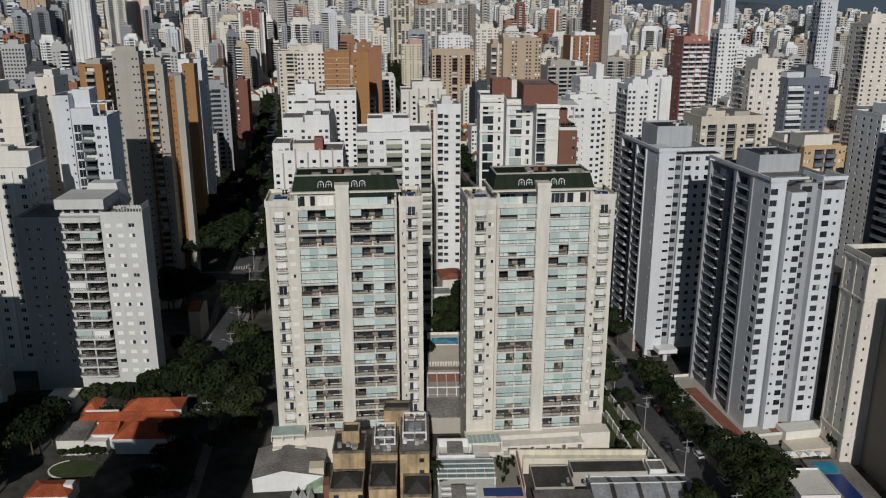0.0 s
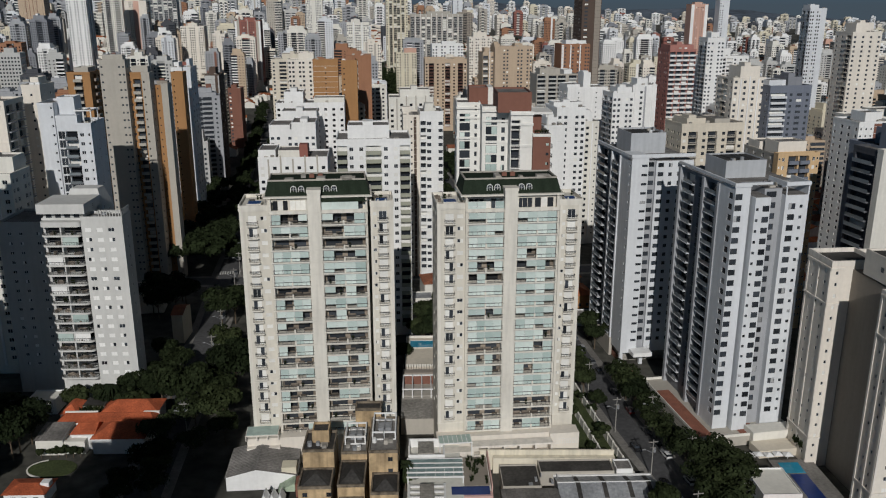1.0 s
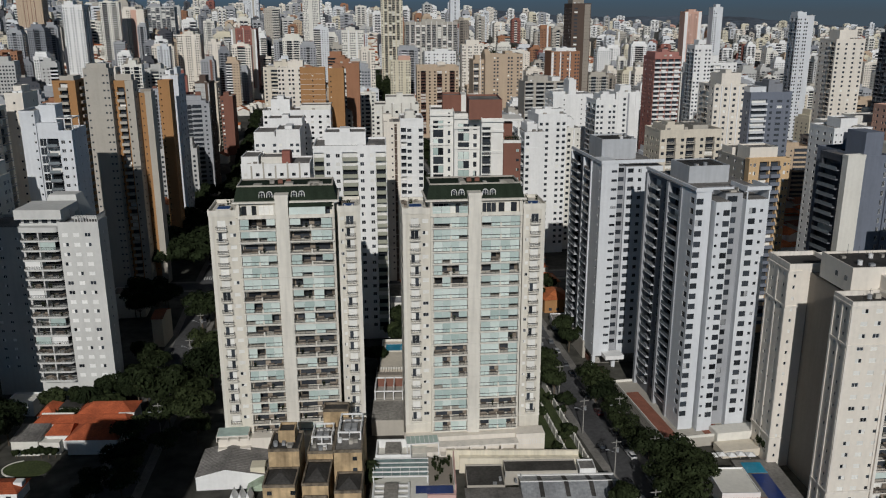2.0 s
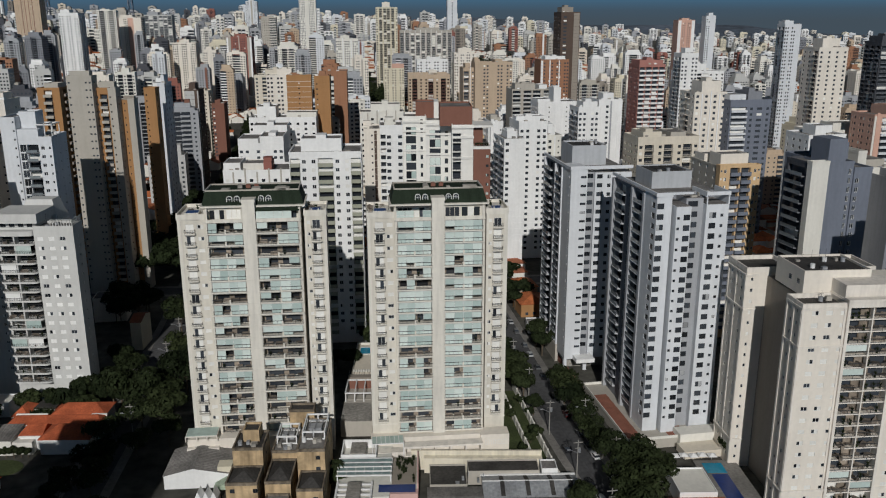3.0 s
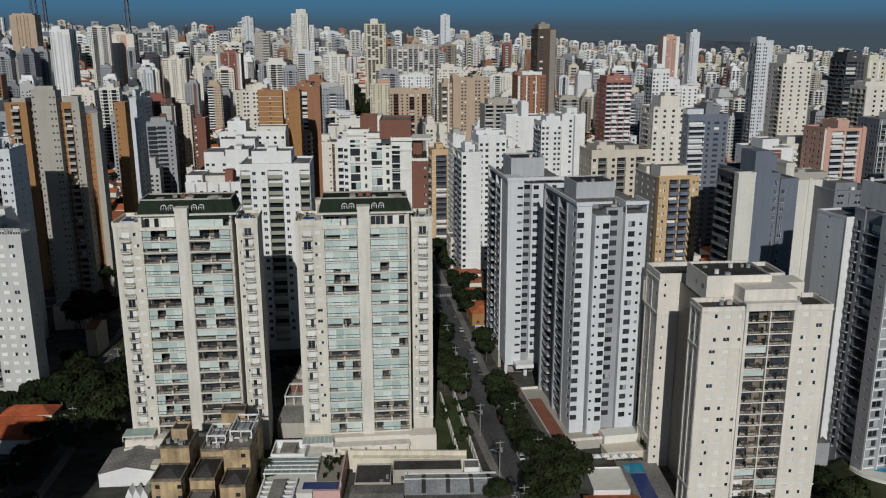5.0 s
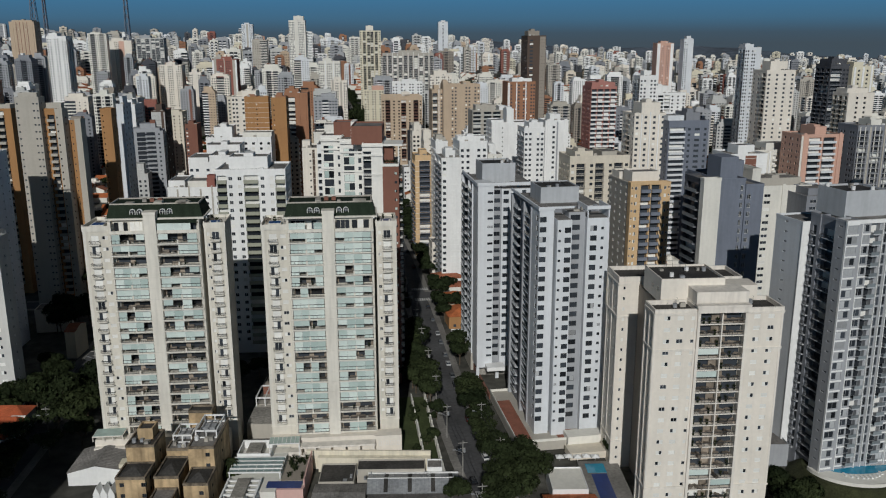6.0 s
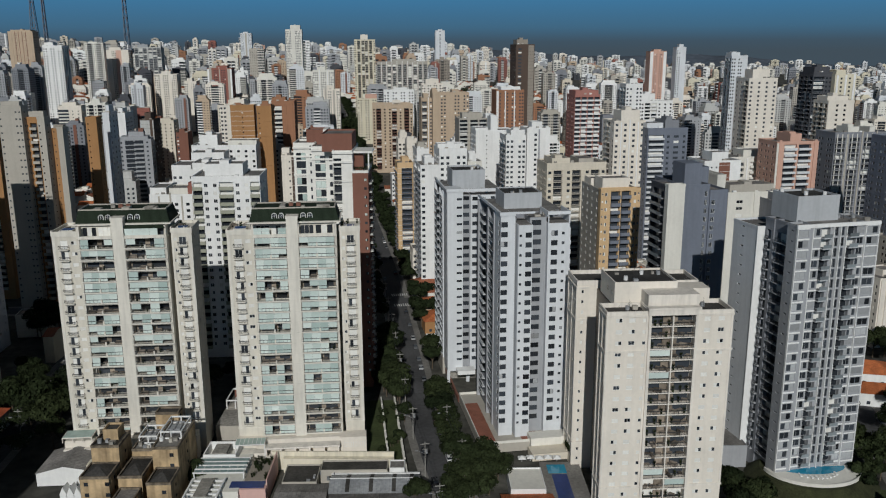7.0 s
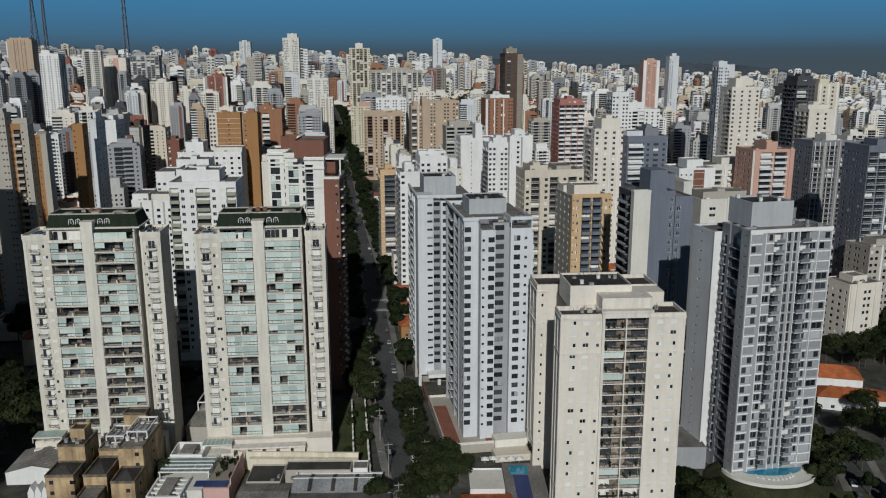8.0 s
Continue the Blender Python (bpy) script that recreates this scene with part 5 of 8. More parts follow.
tower("tower with faded red and white balcony bands", 204, 222, 540, 18, 91.5, ROSE, "BBBB", "w.w", rot=8, seed=82, bal=WHITE, lod=1, pent=((0.05, 0.95, 0.1, 0.9, 3.0, ROSE),))
tower("very tall dark grey-brown tower", 184, 201, 735, 22, 126.0, DEEPBROWN, "W.W", "w.w", rot=8, seed=83, lod=1, pent=((0.1, 0.7, 0.2, 0.8, 4.5, TAUPE),), strips=((0.82, 0.3, TAUPE),))
tower("orange-brown tower with white upright stripes", 166, 191.5, 726, 20, 86.0, RUST, "w.w.w.w", rot=8, seed=84, lod=1, strips=((0.33, 0.04, WHITE), (0.66, 0.04, WHITE), (0.05, 0.08, WHITE)), pent=((0.2, 0.9, 0.2, 0.8, 3.0, WHITE),))
# dark glass, cream and slate tower
th = thing("apartment_tower", "slate-grey tower with cream edge walls and dark glazed balconies", "apartment tower", pose(185.9, 250, 0, 0, 0, 10))
cm = dict(fh=3.0, zb=5.0, nf=23)
volume(th, 0, 6.2, 0, 2.6, 0, 75.5, OFFWHITE, {}, seed=91, **cm)
volume(th, 0.3, 12, 2.6, 14, 0, 75.0, DARKGREY, {"W": [("b", 5.6, 9.0, 1.0, MIDGREY, 2)]}, seed=92, **cm)
volume(th, 6.2, 15.8, 1.0, 24, 0, 75.0, SLATE, {"S": [("w", 8.4, 1.0, 1.8, 0.6, 0)]}, seed=93, **cm)
volume(th, 15.8, 22.4, 0.4, 22, 0, 73.0, SLATE, {"S": [("w", 1.3, 1.3, 1.6, 0.7, 0)]}, seed=94, **cm)
volume(th, 22.4, 25.6, 8, 22, 0, 77.0, OFFWHITE, {}, seed=95, **cm)
block(th, "roof_wall", 6.2, 12.5, 1.05, 10, 75.0, 83.2, SLATE, "slate-grey wall of the stair head")
box_roof(th, 12.5, 20, 10, 20, 73, 80.0, SLATE)
tower("salmon and cream tower with white balcony bands", 281, 304, 390, 18, 76.5, PINK, "_BB_", "w.w.w", rot=8, seed=96, bal=BLUEWHITE, strips=((0.05, 0.1, OFFWHITE),), pent=((0.35, 0.62, 0.1, 0.8, 4.0, PINK),))
tower("dark grey slab tower with white upright fins", 330, 363, 430, 18, 78.0, MIDGREY, "r.r.r.r", "w.w", rot=8, seed=97, bal=GREY, lod=1, strips=tuple((a / 22, 0.016, OFFWHITE) for a in range(1, 22, 2)), pent=((0.3, 0.5, 0.2, 0.8, 3, OFFWHITE), (0.7, 0.8, 0.2, 0.8, 2.5, OFFWHITE)))
tower("blue-grey tower with rows of balconies", 314, 336, 340, 18, 84.0, SLATE, "rr.rr", "w.w.w", rot=8, seed=397, bal=PALEGREY, lod=1)
tower("cream apartment block with a plain end wall", 291, 308, 300, 14, 30, CREAM, "._w_", "w.w.w.w", rot=16, seed=98, lod=1, parapet=0.5)
tower("grey apartment block with small windows", 312, 332, 326, 16, 40, STONE, "w.w.w", "w.w.w", rot=12, seed=99, lod=1)
tower("white building with long horizontal bands", 236, 262, 330, 20, 60, OFFWHITE, "W.W", rot=8, seed=100, pent=((0.1, 0.9, 0.2, 0.8, 3, STONE),))
tower("white tower with a brown upright panel and small windows", 232, 250, 352, 18, 71, WHITE, "v_", "w.w.w.w", rot=8, seed=101, strips=((0.55, 0.3, BROWN),))
tower("dark low office with ribbon windows", 253, 275, 318, 20, 58, MIDGREY, "W.W.W", rot=8, seed=102, bal=OFFWHITE)
tower("white terrace building with parking decks", 263, 300, 410, 20, 66, OFFWHITE, "B.B.B", rot=8, seed=103, lod=1)
tower("cream house block beside the grey towers", 150, 163, 262, 14, 34, PALE_YELLOW, "v._", rot=8, seed=104)
tower("tall slim white tower with a dark balcony side", 370, 385, 710, 12, 119, BLUEWHITE, "w.w_", "r.r", rot=8, seed=105, lod=1, bal=MIDGREY, pent=((0.0, 0.55, 0.1, 0.9, 3, BLUEWHITE),))
tower("pale cream apartment block with many windows", 324, 345, 546, 18, 104, CREAM, "w.w.w.w", "w.w.r", rot=8, seed=205, lod=1, pent=((0.2, 0.8, 0.2, 0.8, 6, CREAM),))
tower("dark balcony tower with a cream flank", 383, 398, 579, 18, 108, DARKGREY, "rw", "r.r.r", rot=8, seed=206, lod=1, bal=MIDGREY, pent=((0.1, 0.9, 0.1, 0.9, 4, DARKGREY),))
tower("cream flank of a tower with two rows of windows", 398, 415, 577, 18, 107, PALE_YELLOW, "_w_w_", rot=8, seed=207, lod=1)
tower("pale cream tower with a grey balcony side", 358, 376, 500, 16, 92, CREAM, "_w.w_", "r.r.r", rot=8, seed=208, lod=1, bal=STONE, pent=((0.0, 0.8, 0.1, 0.8, 3, CREAM),))
tower("white and cream stepped apartment tower", 262, 276, 640, 14, 96, WHITE, "w.w", "r.r", rot=8, seed=209, lod=1, bal=GREY)
tower("white apartment block with small square windows", 277, 316, 688, 18, 80, WHITE, "w.w.wbbw.w.w", rot=8, seed=106, lod=1, pent=((0.3, 0.62, 0.2, 0.8, 6, WHITE),))

# to the left, along the avenue
cm = dict(fh=3.0, zb=5.0, nf=30, lod=1)
th = thing("apartment_tower", "tall warm grey slab tower with small windows at its edges", "apartment tower", pose(-82.7, 341, 0))
volume(th, 0, 10.2, 0, 6, 0, 92.6, STONE, {"S": [("w", 0.9, 0.8, 0.7, 1.3, 0), ("w", 7.8, 0.8, 0.7, 1.3, 0), ("w", 9.4, 0.8, 0.7, 1.3, 0)], "E": [("w", 3, 0.9, 0.9, 1.2, 0)]}, seed=111, **cm)
box_roof(th, 1, 9, 1.5, 5, 92.8, 94.6, STONE)
th = thing("apartment_tower", "orange tower with a central stack of taupe balconies", "apartment tower", pose(-103.6, 360, 0))
volume(th, 0, 9.6, 0, 14, 0, 86.0, ORANGE, {"S": [("b", 4.6, 3.4, 1.3, STONE, 0)], "E": [("b", 5.5, 3.0, 0.9, TAUPE, 0), ("w", 10, 0.9, 0.8, 1.2, 0)]}, seed=112, **cm)
box_roof(th, 2, 8, 3, 11, 86, 88.0, STONE)
th = thing("apartment_tower", "orange tower with rounded taupe balconies beside a grey wall", "apartment tower", pose(-73.0, 345, 0))
volume(th, 0, 5.4, 0, 6, 0, 87.6, ORANGE, {"S": [("b", 3.3, 2.9, 1.1, STONE, 0), ("w", 0.6, 0.8, 0.8, 1.2, 0)]}, seed=113, **cm)
volume(th, 5.4, 8.6, -0.8, 5, 0, 87.6, STONE, {"S": [("w", 0.8, 0.6, 0.7, 1.3, 0)], "E": [("w", 3, 0.9, 0.8, 1.2, 0)]}, seed=114, **cm)
box_roof(th, 1.0, 7.5, 1.5, 4.8, 87.7, 90.2, STONE)
th = thing("apartment_tower", "slender orange slab tower with a grey upright fin", "apartment tower", pose(-65.0, 350, 0))
volume(th, 0, 3.3, 0, 4.5, 0, 82.2, ORANGE, {"S": [("w", 1.7, 0.5, 0.6, 1.3, 0)]}, seed=115, **cm)
volume(th, 3.3, 6.0, -0.7, 4.5, 0, 82.9, STONE, {}, seed=116, **cm)
block(th, "lift_room", 1.0, 5.4, 1.6, 4.2, 82.4, 84.6, TAUPE)
th = thing("apartment_tower", "orange tower block behind the grey slabs", "apartment tower", pose(-79.2, 425, 0))
volume(th, 0, 5.8, 0, 7, 0, 81.5, ORANGE, {"S": [("w", 1.2, 0.6, 0.7, 1.3, 0)], "E": [("w", 3.5, 0.9, 0.8, 1.2, 0)]}, seed=314, **cm)
OCC += [(-77, 346, 9), (-98, 367, 10), (-68, 350, 9), (-62, 356, 9), (-76, 432, 10)]
th = thing("apartment_tower", "white tower with a dark glazed balcony stack and roof frame", "apartment tower", pose(-82.0, 281, 0, 0, 0, 3))
cm = dict(fh=3.0, zb=5.0, nf=27, lod=0)
volume(th, 0, 5.0, 0, 14, 0, 82.4, BLUEWHITE, {"S": [("w", 4.3, 0.7, 0.8, 1.2, 0)]}, seed=317, **cm)
volume(th, 5.0, 16.2, 0.6, 15, 0, 75.6, BLUEWHITE, {"S": [("w", 1.5, 2.2, 2.6, 0.2, 0), ("b", 4.7, 3.8, 1.5, DARKGREY, 2), ("w", 8.0, 1.3, 1.2, 0.9, 0), ("w", 10.3, 0.7, 0.9, 1.1, 0)], "E": pattern("v.v.v", 14.4, WHITE, 0.1)}, seed=318, **cm)
box_roof(th, 5.0, 10.5, 4, 11, 75.7, 84.2, BLUEWHITE)
block(th, "terrace_wall", 5.0, 12.0, 0.5, 3.9, 75.7, 79.0, BLUEWHITE)
g = Geo()
for u in (11.0, 13.6, 16.0):
    g.box(u, u + 0.25, 2.0, 2.25, 76.4, 80.2), g.box(u, u + 0.25, 9.0, 9.25, 76.4, 80.2), g.box(u, u + 0.25, 1.8, 9.5, 80.2, 80.6)
g.box(10.8, 16.4, 1.8, 2.1, 80.2, 80.6), g.box(10.8, 16.4, 9.2, 9.5, 80.2, 80.6)
part("roof_frame", g, WHITEMETAL, th, "white open frame on the roof")
roof_bits(th, 11, 16, 3, 9, 75.8, 5, 19)
OCC.append((-74, 288, 12))
tower("white tower with a narrow lit front and blue-grey side", -80.4, -76.6, 452, 14, 82.0, BLUEWHITE, "_", "", "w.w.w", rot=1, seed=315, lod=1)
tower("pale tower with dark balconies on its shaded side", -116, -92.3, 280, 14, 82.6, CREAM, "_w.w_", "", "r.r", rot=0, seed=316, lod=1, bal=GREY)
tower("cream tower behind a pale neighbour", -95.2, -88.8, 300, 12, 86.4, CREAM, "_v_", "", "v.v", rot=0, seed=319, lod=1)
tower("pale tower with square dark windows", -99, -79.4, 251, 13, 64.4, OFFWHITE, "w.w.w.w", "", "w.w", rot=0, seed=317, lod=0, shut=0.05, pent=((0.1, 0.96, 0.35, 0.98, 4.6, OFFWHITE),))
tower("slim white tower with a blank lit wall", -134, -126, 615, 20, 69.5, WHITE, "_", "", "w", rot=2, seed=116, lod=1)
tower("dark tower with a pale front slab", -97, -87.6, 562, 16, 69.4, DEEPBROWN, "w__", "", "w.w", rot=1, seed=117, lod=1, strips=((0.36, 0.70, SHADEWHITE), (0.95, 0.08, SHADEWHITE)))
tower("brick-red tower with white windows", -131, -121, 648, 16, 51.5, BRICKRED, "w.w", rot=2, seed=118, lod=1, shut=0.9)
tower("dark red building with a column of white windows", -111, -101, 690, 16, 48.0, BROWN, "w__", rot=2, seed=119, lod=1, shut=0.9)
tower("brick-red tower with white edges", -197, -164, 1141, 22, 92.0, BRICKRED, "_w.w_", "", "w.w", rot=2, seed=120, lod=1, strips=((0.08, 0.16, WHITE), (0.93, 0.14, WHITE)))
tower("beige tower with balcony bands and stepped roof", -76.6, -51.5, 700, 20, 71.0, BEIGE, "w.bb.w", "", "w.w", rot=2, seed=121, lod=1, pent=((0.35, 1.0, 0.1, 0.9, 4.5, BEIGE),))
tower("orange-brown twin slab tower with few slit windows", -17, -2.6, 491, 7, 84.5, ORANGE, "_v_", "", "_", rot=3, seed=122, lod=1, pent=((0.1, 0.5, 0.2, 0.8, 0.8, RUST),))
tower("orange-brown slab tower with small windows", -0.5, 8.5, 489, 14, 84.5, ORANGE, "v._", "", "w._", rot=3, seed=222, lod=1, pent=((0.1, 0.9, 0.4, 0.9, 0.8, RUST),))
tower("rust brick tower with a white balcony stack", -2, 13.5, 547, 18, 84.0, RUST, ".b__", "", "w.w", rot=3, seed=123, lod=1, bal=OFFWHITE, pent=((0.0, 0.6, 0.2, 0.8, 2.5, RUST),))
tower("cream apartment block beside the orange slab tower", -44, -20, 575, 16, 79.0, CREAM, "w.w.w_", "", "w.w", rot=3, seed=223, lod=1, pent=((0.3, 0.72, 0.1, 0.9, 4.4, CREAM),))
tower("pale cream tower with pairs of small windows", -16, 3, 951, 16, 74.5, CREAM, "_w_w", rot=3, seed=124, lod=1)
tower("white tower with slit windows behind a cream one", -46, -18, 1088, 18, 93, OFFWHITE, "w.w.w", rot=3, seed=224, lod=1, pent=((0.2, 0.6, 0.2, 0.8, 4, OFFWHITE),))
tower("tall yellow tower with balcony grids", 0, 30, 1198, 22, 134, PALE_YELLOW, "w.r.rr.r.w", "", "", rot=4, seed=125, lod=1, bal=PALE_YELLOW, pent=((0.3, 0.65, 0.2, 0.8, 7, CREAM),))
tower("grey grid-fronted office block", 34, 105, 1160, 18, 104, STONE, "r.r.r.r.r.r.r.r.r.r", rot=4, seed=126, lod=1, bal=OFFWHITE)
tower("tall off-white tower with a blank edge", -157, -127, 1560, 24, 155, OFFWHITE, "ww_ww.", rot=4, seed=127, lod=1, pent=((0.3, 0.9, 0.1, 0.9, 8, OFFWHITE),))
tower("slim tall glazed white tower", 124, 146, 1957, 22, 167, BLUEWHITE, "_W_", rot=4, seed=128, lod=1)
tower("distant slim white tower", -401, -371, 2300, 24, 160, BLUEWHITE, "w_w", rot=4, seed=129, lod=1)
tower("distant slim pale tower", 459, 473, 1178, 14, 130, BLUEWHITE, "w_", rot=6, seed=130, lod=1)
tower("distant salmon and white tower", 430, 455, 1210, 18, 124, PINK, "_w.w_", rot=6, seed=230, lod=1, strips=((0.1, 0.18, WHITE), (0.9, 0.18, WHITE)))

tower("white tower with dark side windows", -380, -356, 1057, 22, 119, WHITE, "w.w.w", "", "r.r.r", rot=2, seed=132, lod=1, bal=WHITE, pent=((0.05, 0.5, 0.2, 0.8, 4, WHITE),))
tower("tan tower with upright ribs", -668, -623, 1566, 26, 144, TAN, "_v_v_", "", "w.w", rot=2, seed=133, lod=1, strips=tuple((a / 7, 0.02, BROWN) for a in range(1, 7)), pent=((0.1, 0.9, 0.1, 0.9, 3, TAN),))
tower("pale green-white tower with balcony rows", -453, -408, 1402, 22, 82, OFFWHITE, "w.r.w.r.w", "", "_w_", rot=2, seed=213, lod=1, bal=OFFWHITE)
tower("tall cream tower with a pink panel", -419, -377, 1355, 22, 114, CREAM, "_w_", "", "r", rot=2, seed=214, lod=1, strips=((0.62, 0.2, PINK),))
tower("grey-white slab with many balcony rows", -425, -377, 1524, 20, 119, SHADEWHITE, "rrr.rrr", "", "w", rot=2, seed=215, lod=1, bal=SHADEWHITE, pent=((0.1, 0.5, 0.2, 0.8, 5, GREY),))
tower("pair of cream towers with small windows", -262, -232, 1116, 20, 84, CREAM, "w.w.w", "", "w.w", rot=2, seed=216, lod=1, pent=((0.3, 0.7, 0.2, 0.8, 4, CREAM),))
tower("slim cream tower with a blank flank", -218, -202, 1100, 20, 76, CREAM, "w_w", "", "_", rot=2, seed=217, lod=1)
tower("salmon and beige long apartment block", 50, 90, 800, 16, 67, TAN, "wr.w.wr.w.rw", rot=4, seed=134, lod=1, bal=BROWN, pent=((0.0, 0.95, 0.3, 0.9, 1.6, TAN), (0.5, 0.7, 0.3, 0.9, 3.6, CREAM)))
tower("pale yellow stepped apartment block", 18, 42, 1012, 14, 61, PALE_YELLOW, "w.w.w", rot=4, seed=234, lod=1, pent=((0.4, 1.0, 0.1, 0.9, 5, PINK),))
tower("tan apartment block with rows of windows", 99, 109, 728, 18, 78, TAN, "r.w", rot=8, seed=235, lod=1, bal=TAUPE)
tower("tan apartment block with a plain flank and small windows", 109, 142, 723, 18, 83, TAN, "_w_w.w", rot=8, seed=135, lod=1, pent=((0.0, 0.15, 0.2, 0.8, 2.5, TAN), (0.55, 0.75, 0.2, 0.8, 2.5, TAN)))
tower("cream apartment block with small windows", 98, 122, 905, 18, 84, CREAM, "w.w.w.w", rot=4, seed=136, lod=1, pent=((0.2, 0.8, 0.2, 0.8, 5, CREAM),))
tower("white low block with small windows", 58, 90, 870, 18, 78, WHITE, "w.w.w.w", rot=4, seed=137, lod=1)
tower("grey building with stacked parking floors", 128, 158, 600, 18, 70, STONE, "B.BB.B", rot=8, seed=138, lod=1, bal=SHADEWHITE, pent=((0.1, 0.6, 0.2, 0.8, 4, STONE), (0.7, 0.9, 0.2, 0.8, 3, WHITE)))
# close to the street, behind the twin towers
tower("cream block with a dark slot and small windows", 84, 97, 545, 14, 60, CREAM, "w.w", "w.w", rot=8, seed=301, lod=1, pent=((0.1, 0.5, 0.2, 0.8, 4, CREAM),))
tower("cream tower with plain upright piers", 92, 104, 470, 14, 62, CREAM, "_v_v_", "w.w", rot=8, seed=302, lod=1, pent=((0.0, 0.4, 0.2, 0.8, 5, CREAM),))
tower("tower with a yellow edge and dark balconies", 87, 96, 440, 14, 57, GOLD, ".r", "r.r", rot=8, seed=303, lod=1, bal=SLATE)
tower("low white office with a dark entrance", 76, 92, 620, 14, 24, WHITE, "w.w.w", rot=8, seed=304, lod=1)
tower("low cream house block near the street", 96, 108, 395, 12, 18, CREAM, "w.w", "w.w", rot=8, seed=305, lod=1)

# ---- the dense city further off ----
rnd = random.Random(404)
PALETTE = [WHITE] * 9 + [OFFWHITE] * 7 + [CREAM] * 5 + [BLUEWHITE] * 4 + [PALE_YELLOW] * 3 + [STONE] * 4 + [GREY] * 4 + [SHADEWHITE] * 4 + [TAN] * 2 + [TAUPE, BEIGE, PINK, RUST, BRICKRED, MIDGREY, MIDGREY, DARKGREY]
WORDS = {WHITE.name: "white", OFFWHITE.name: "off-white", CREAM.name: "cream", BEIGE.name: "beige", BLUEWHITE.name: "cool white", PALE_YELLOW.name: "pale yellow", STONE.name: "warm grey", GREY.name: "grey",
         TAUPE.name: "taupe", TAN.name: "tan", BROWN.name: "red-brown", RUST.name: "rust brick", MIDGREY.name: "mid grey", PINK.name: "salmon", SHADEWHITE.name: "greyish white", BRICKRED.name: "brick-red", DARKGREY.name: "dark grey"}
PATTERNS = ["w.w.w", "wbw", "w.bb.w", "r.r", "w_w", "v.w.v", "b.w.b", "w.w_w", "W.W", "brb", "_w.w", "w.r.r.w"]


def on_street(x, y):
    for line in (STREET, AVENUE, CROSS):
        for p, q in zip(line, line[1:]):
            d = Vector((q[0] - p[0], q[1] - p[1]))
            s = max(0, min(1, ((x - p[0]) * d.x + (y - p[1]) * d.y) / d.length_squared))
            if (Vector(p) + d * s - Vector((x, y))).length < 25:
                return True
    return False


def far_tower(x, y, w, d, h, wall, side, rot, seed):
    """Geometry of a tower by material, in its own axes, and its pose: wings, recessed balcony stacks, windows and roof blocks."""
    r = random.Random(seed)
    coarse = y > 1700
    fh = 6.0 if coarse else 3.0
    nf = int((h - 3) / fh)
    g, dark, bal, trim = Geo(), Geo(), Geo(), Geo()

    def windows(fm, a, b, y0, gap, wd, ht, sill):
        n = max(1, int((b - a) / gap))
        q = Geo(fm)
        for k in range(n):
            u = a + (b - a) * (k + 0.5) / n
            for f in range(nf):
                z = 3 + f * fh + sill
                q.poly([(u - wd / 2, y0, z), (u + wd / 2, y0, z), (u + wd / 2, y0, z + ht), (u - wd / 2, y0, z + ht)])
        merge(dark, q)

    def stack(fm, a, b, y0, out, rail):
        """Dark sheet standing for recess shade; slab and parapet on each floor."""
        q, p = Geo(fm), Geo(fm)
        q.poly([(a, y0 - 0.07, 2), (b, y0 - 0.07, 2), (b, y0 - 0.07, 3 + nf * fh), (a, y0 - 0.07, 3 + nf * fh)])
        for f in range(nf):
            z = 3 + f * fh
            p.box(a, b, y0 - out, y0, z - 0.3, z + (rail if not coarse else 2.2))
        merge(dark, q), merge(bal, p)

    def merge(dst, src):
        i = len(dst.v)
        dst.v += src.v
        dst.f += [tuple(i + c for c in f) for f in src.f]
        dst.slots += src.slots

    kind = r.random()
    tall = 1.4 if not coarse else 3.0
    S = face_matrix("S", 0, w, 0, d)
    if kind < 0.34:
        a, b = r.uniform(0.28, 0.4) * w, r.uniform(0.6, 0.72) * w
        g.box(0, a, 0, d, 0, h), g.box(b, w, 0, d, 0, h), g.box(a, b, 1.8, d, 0, h - r.choice((0, 0, 2)))
        windows(S, 0.3, a - 0.2, -0.07, 2.7, 1.45, tall, 0.9), windows(S, b + 0.2, w - 0.3, -0.07, 2.7, 1.45, tall, 0.9)
        stack(S, a, b, 1.8, r.choice((1.2, 2.4)), r.choice((0.15, 0.9, 0.9)))
    elif kind < 0.62:
        g.box(0, w, 0, d, 0, h)
        a = r.uniform(0.1, 0.25) * w
        for lo, hi in ((a, a + 0.25 * w), (w - a - 0.25 * w, w - a)) if w > 13 else ((0.3 * w, 0.7 * w),):
            stack(S, lo, hi, 0.0, 1.1, r.choice((0.2, 0.85)))
        windows(S, 0.2, a, -0.07, 2.6, 1.2, tall * 0.8, 1.0), windows(S, w - a, w - 0.2, -0.07, 2.6, 1.2, tall * 0.8, 1.0)
        windows(S, a + 0.25 * w, w - a - 0.25 * w, -0.07, 2.6, 1.2, tall * 0.8, 1.0)
    elif kind < 0.84:
        g.box(0, w, 0, d, 0, h)
        windows(S, 0.4, w - 0.4, -0.07, r.uniform(2.2, 3.2), 1.4, tall, 0.9)
        if r.random() < 0.5:
            u = r.uniform(0.2, 0.7) * w
            trim.box(u, u + 0.16 * w, -0.5, 0, 0, h + 1.5)
    else:
        g.box(0, w, 0, d, 0, h)
        u = r.choice((0.0, 0.55)) * w
        stack(S, u, u + 0.45 * w, 0.0, 0.9, 0.9)
        windows(S, 0.4 if u else 0.5 * w, u or w - 0.4, -0.07, 3.4, 1.0, tall * 0.7, 1.1)
    F = face_matrix(side, 0, w, 0, d)
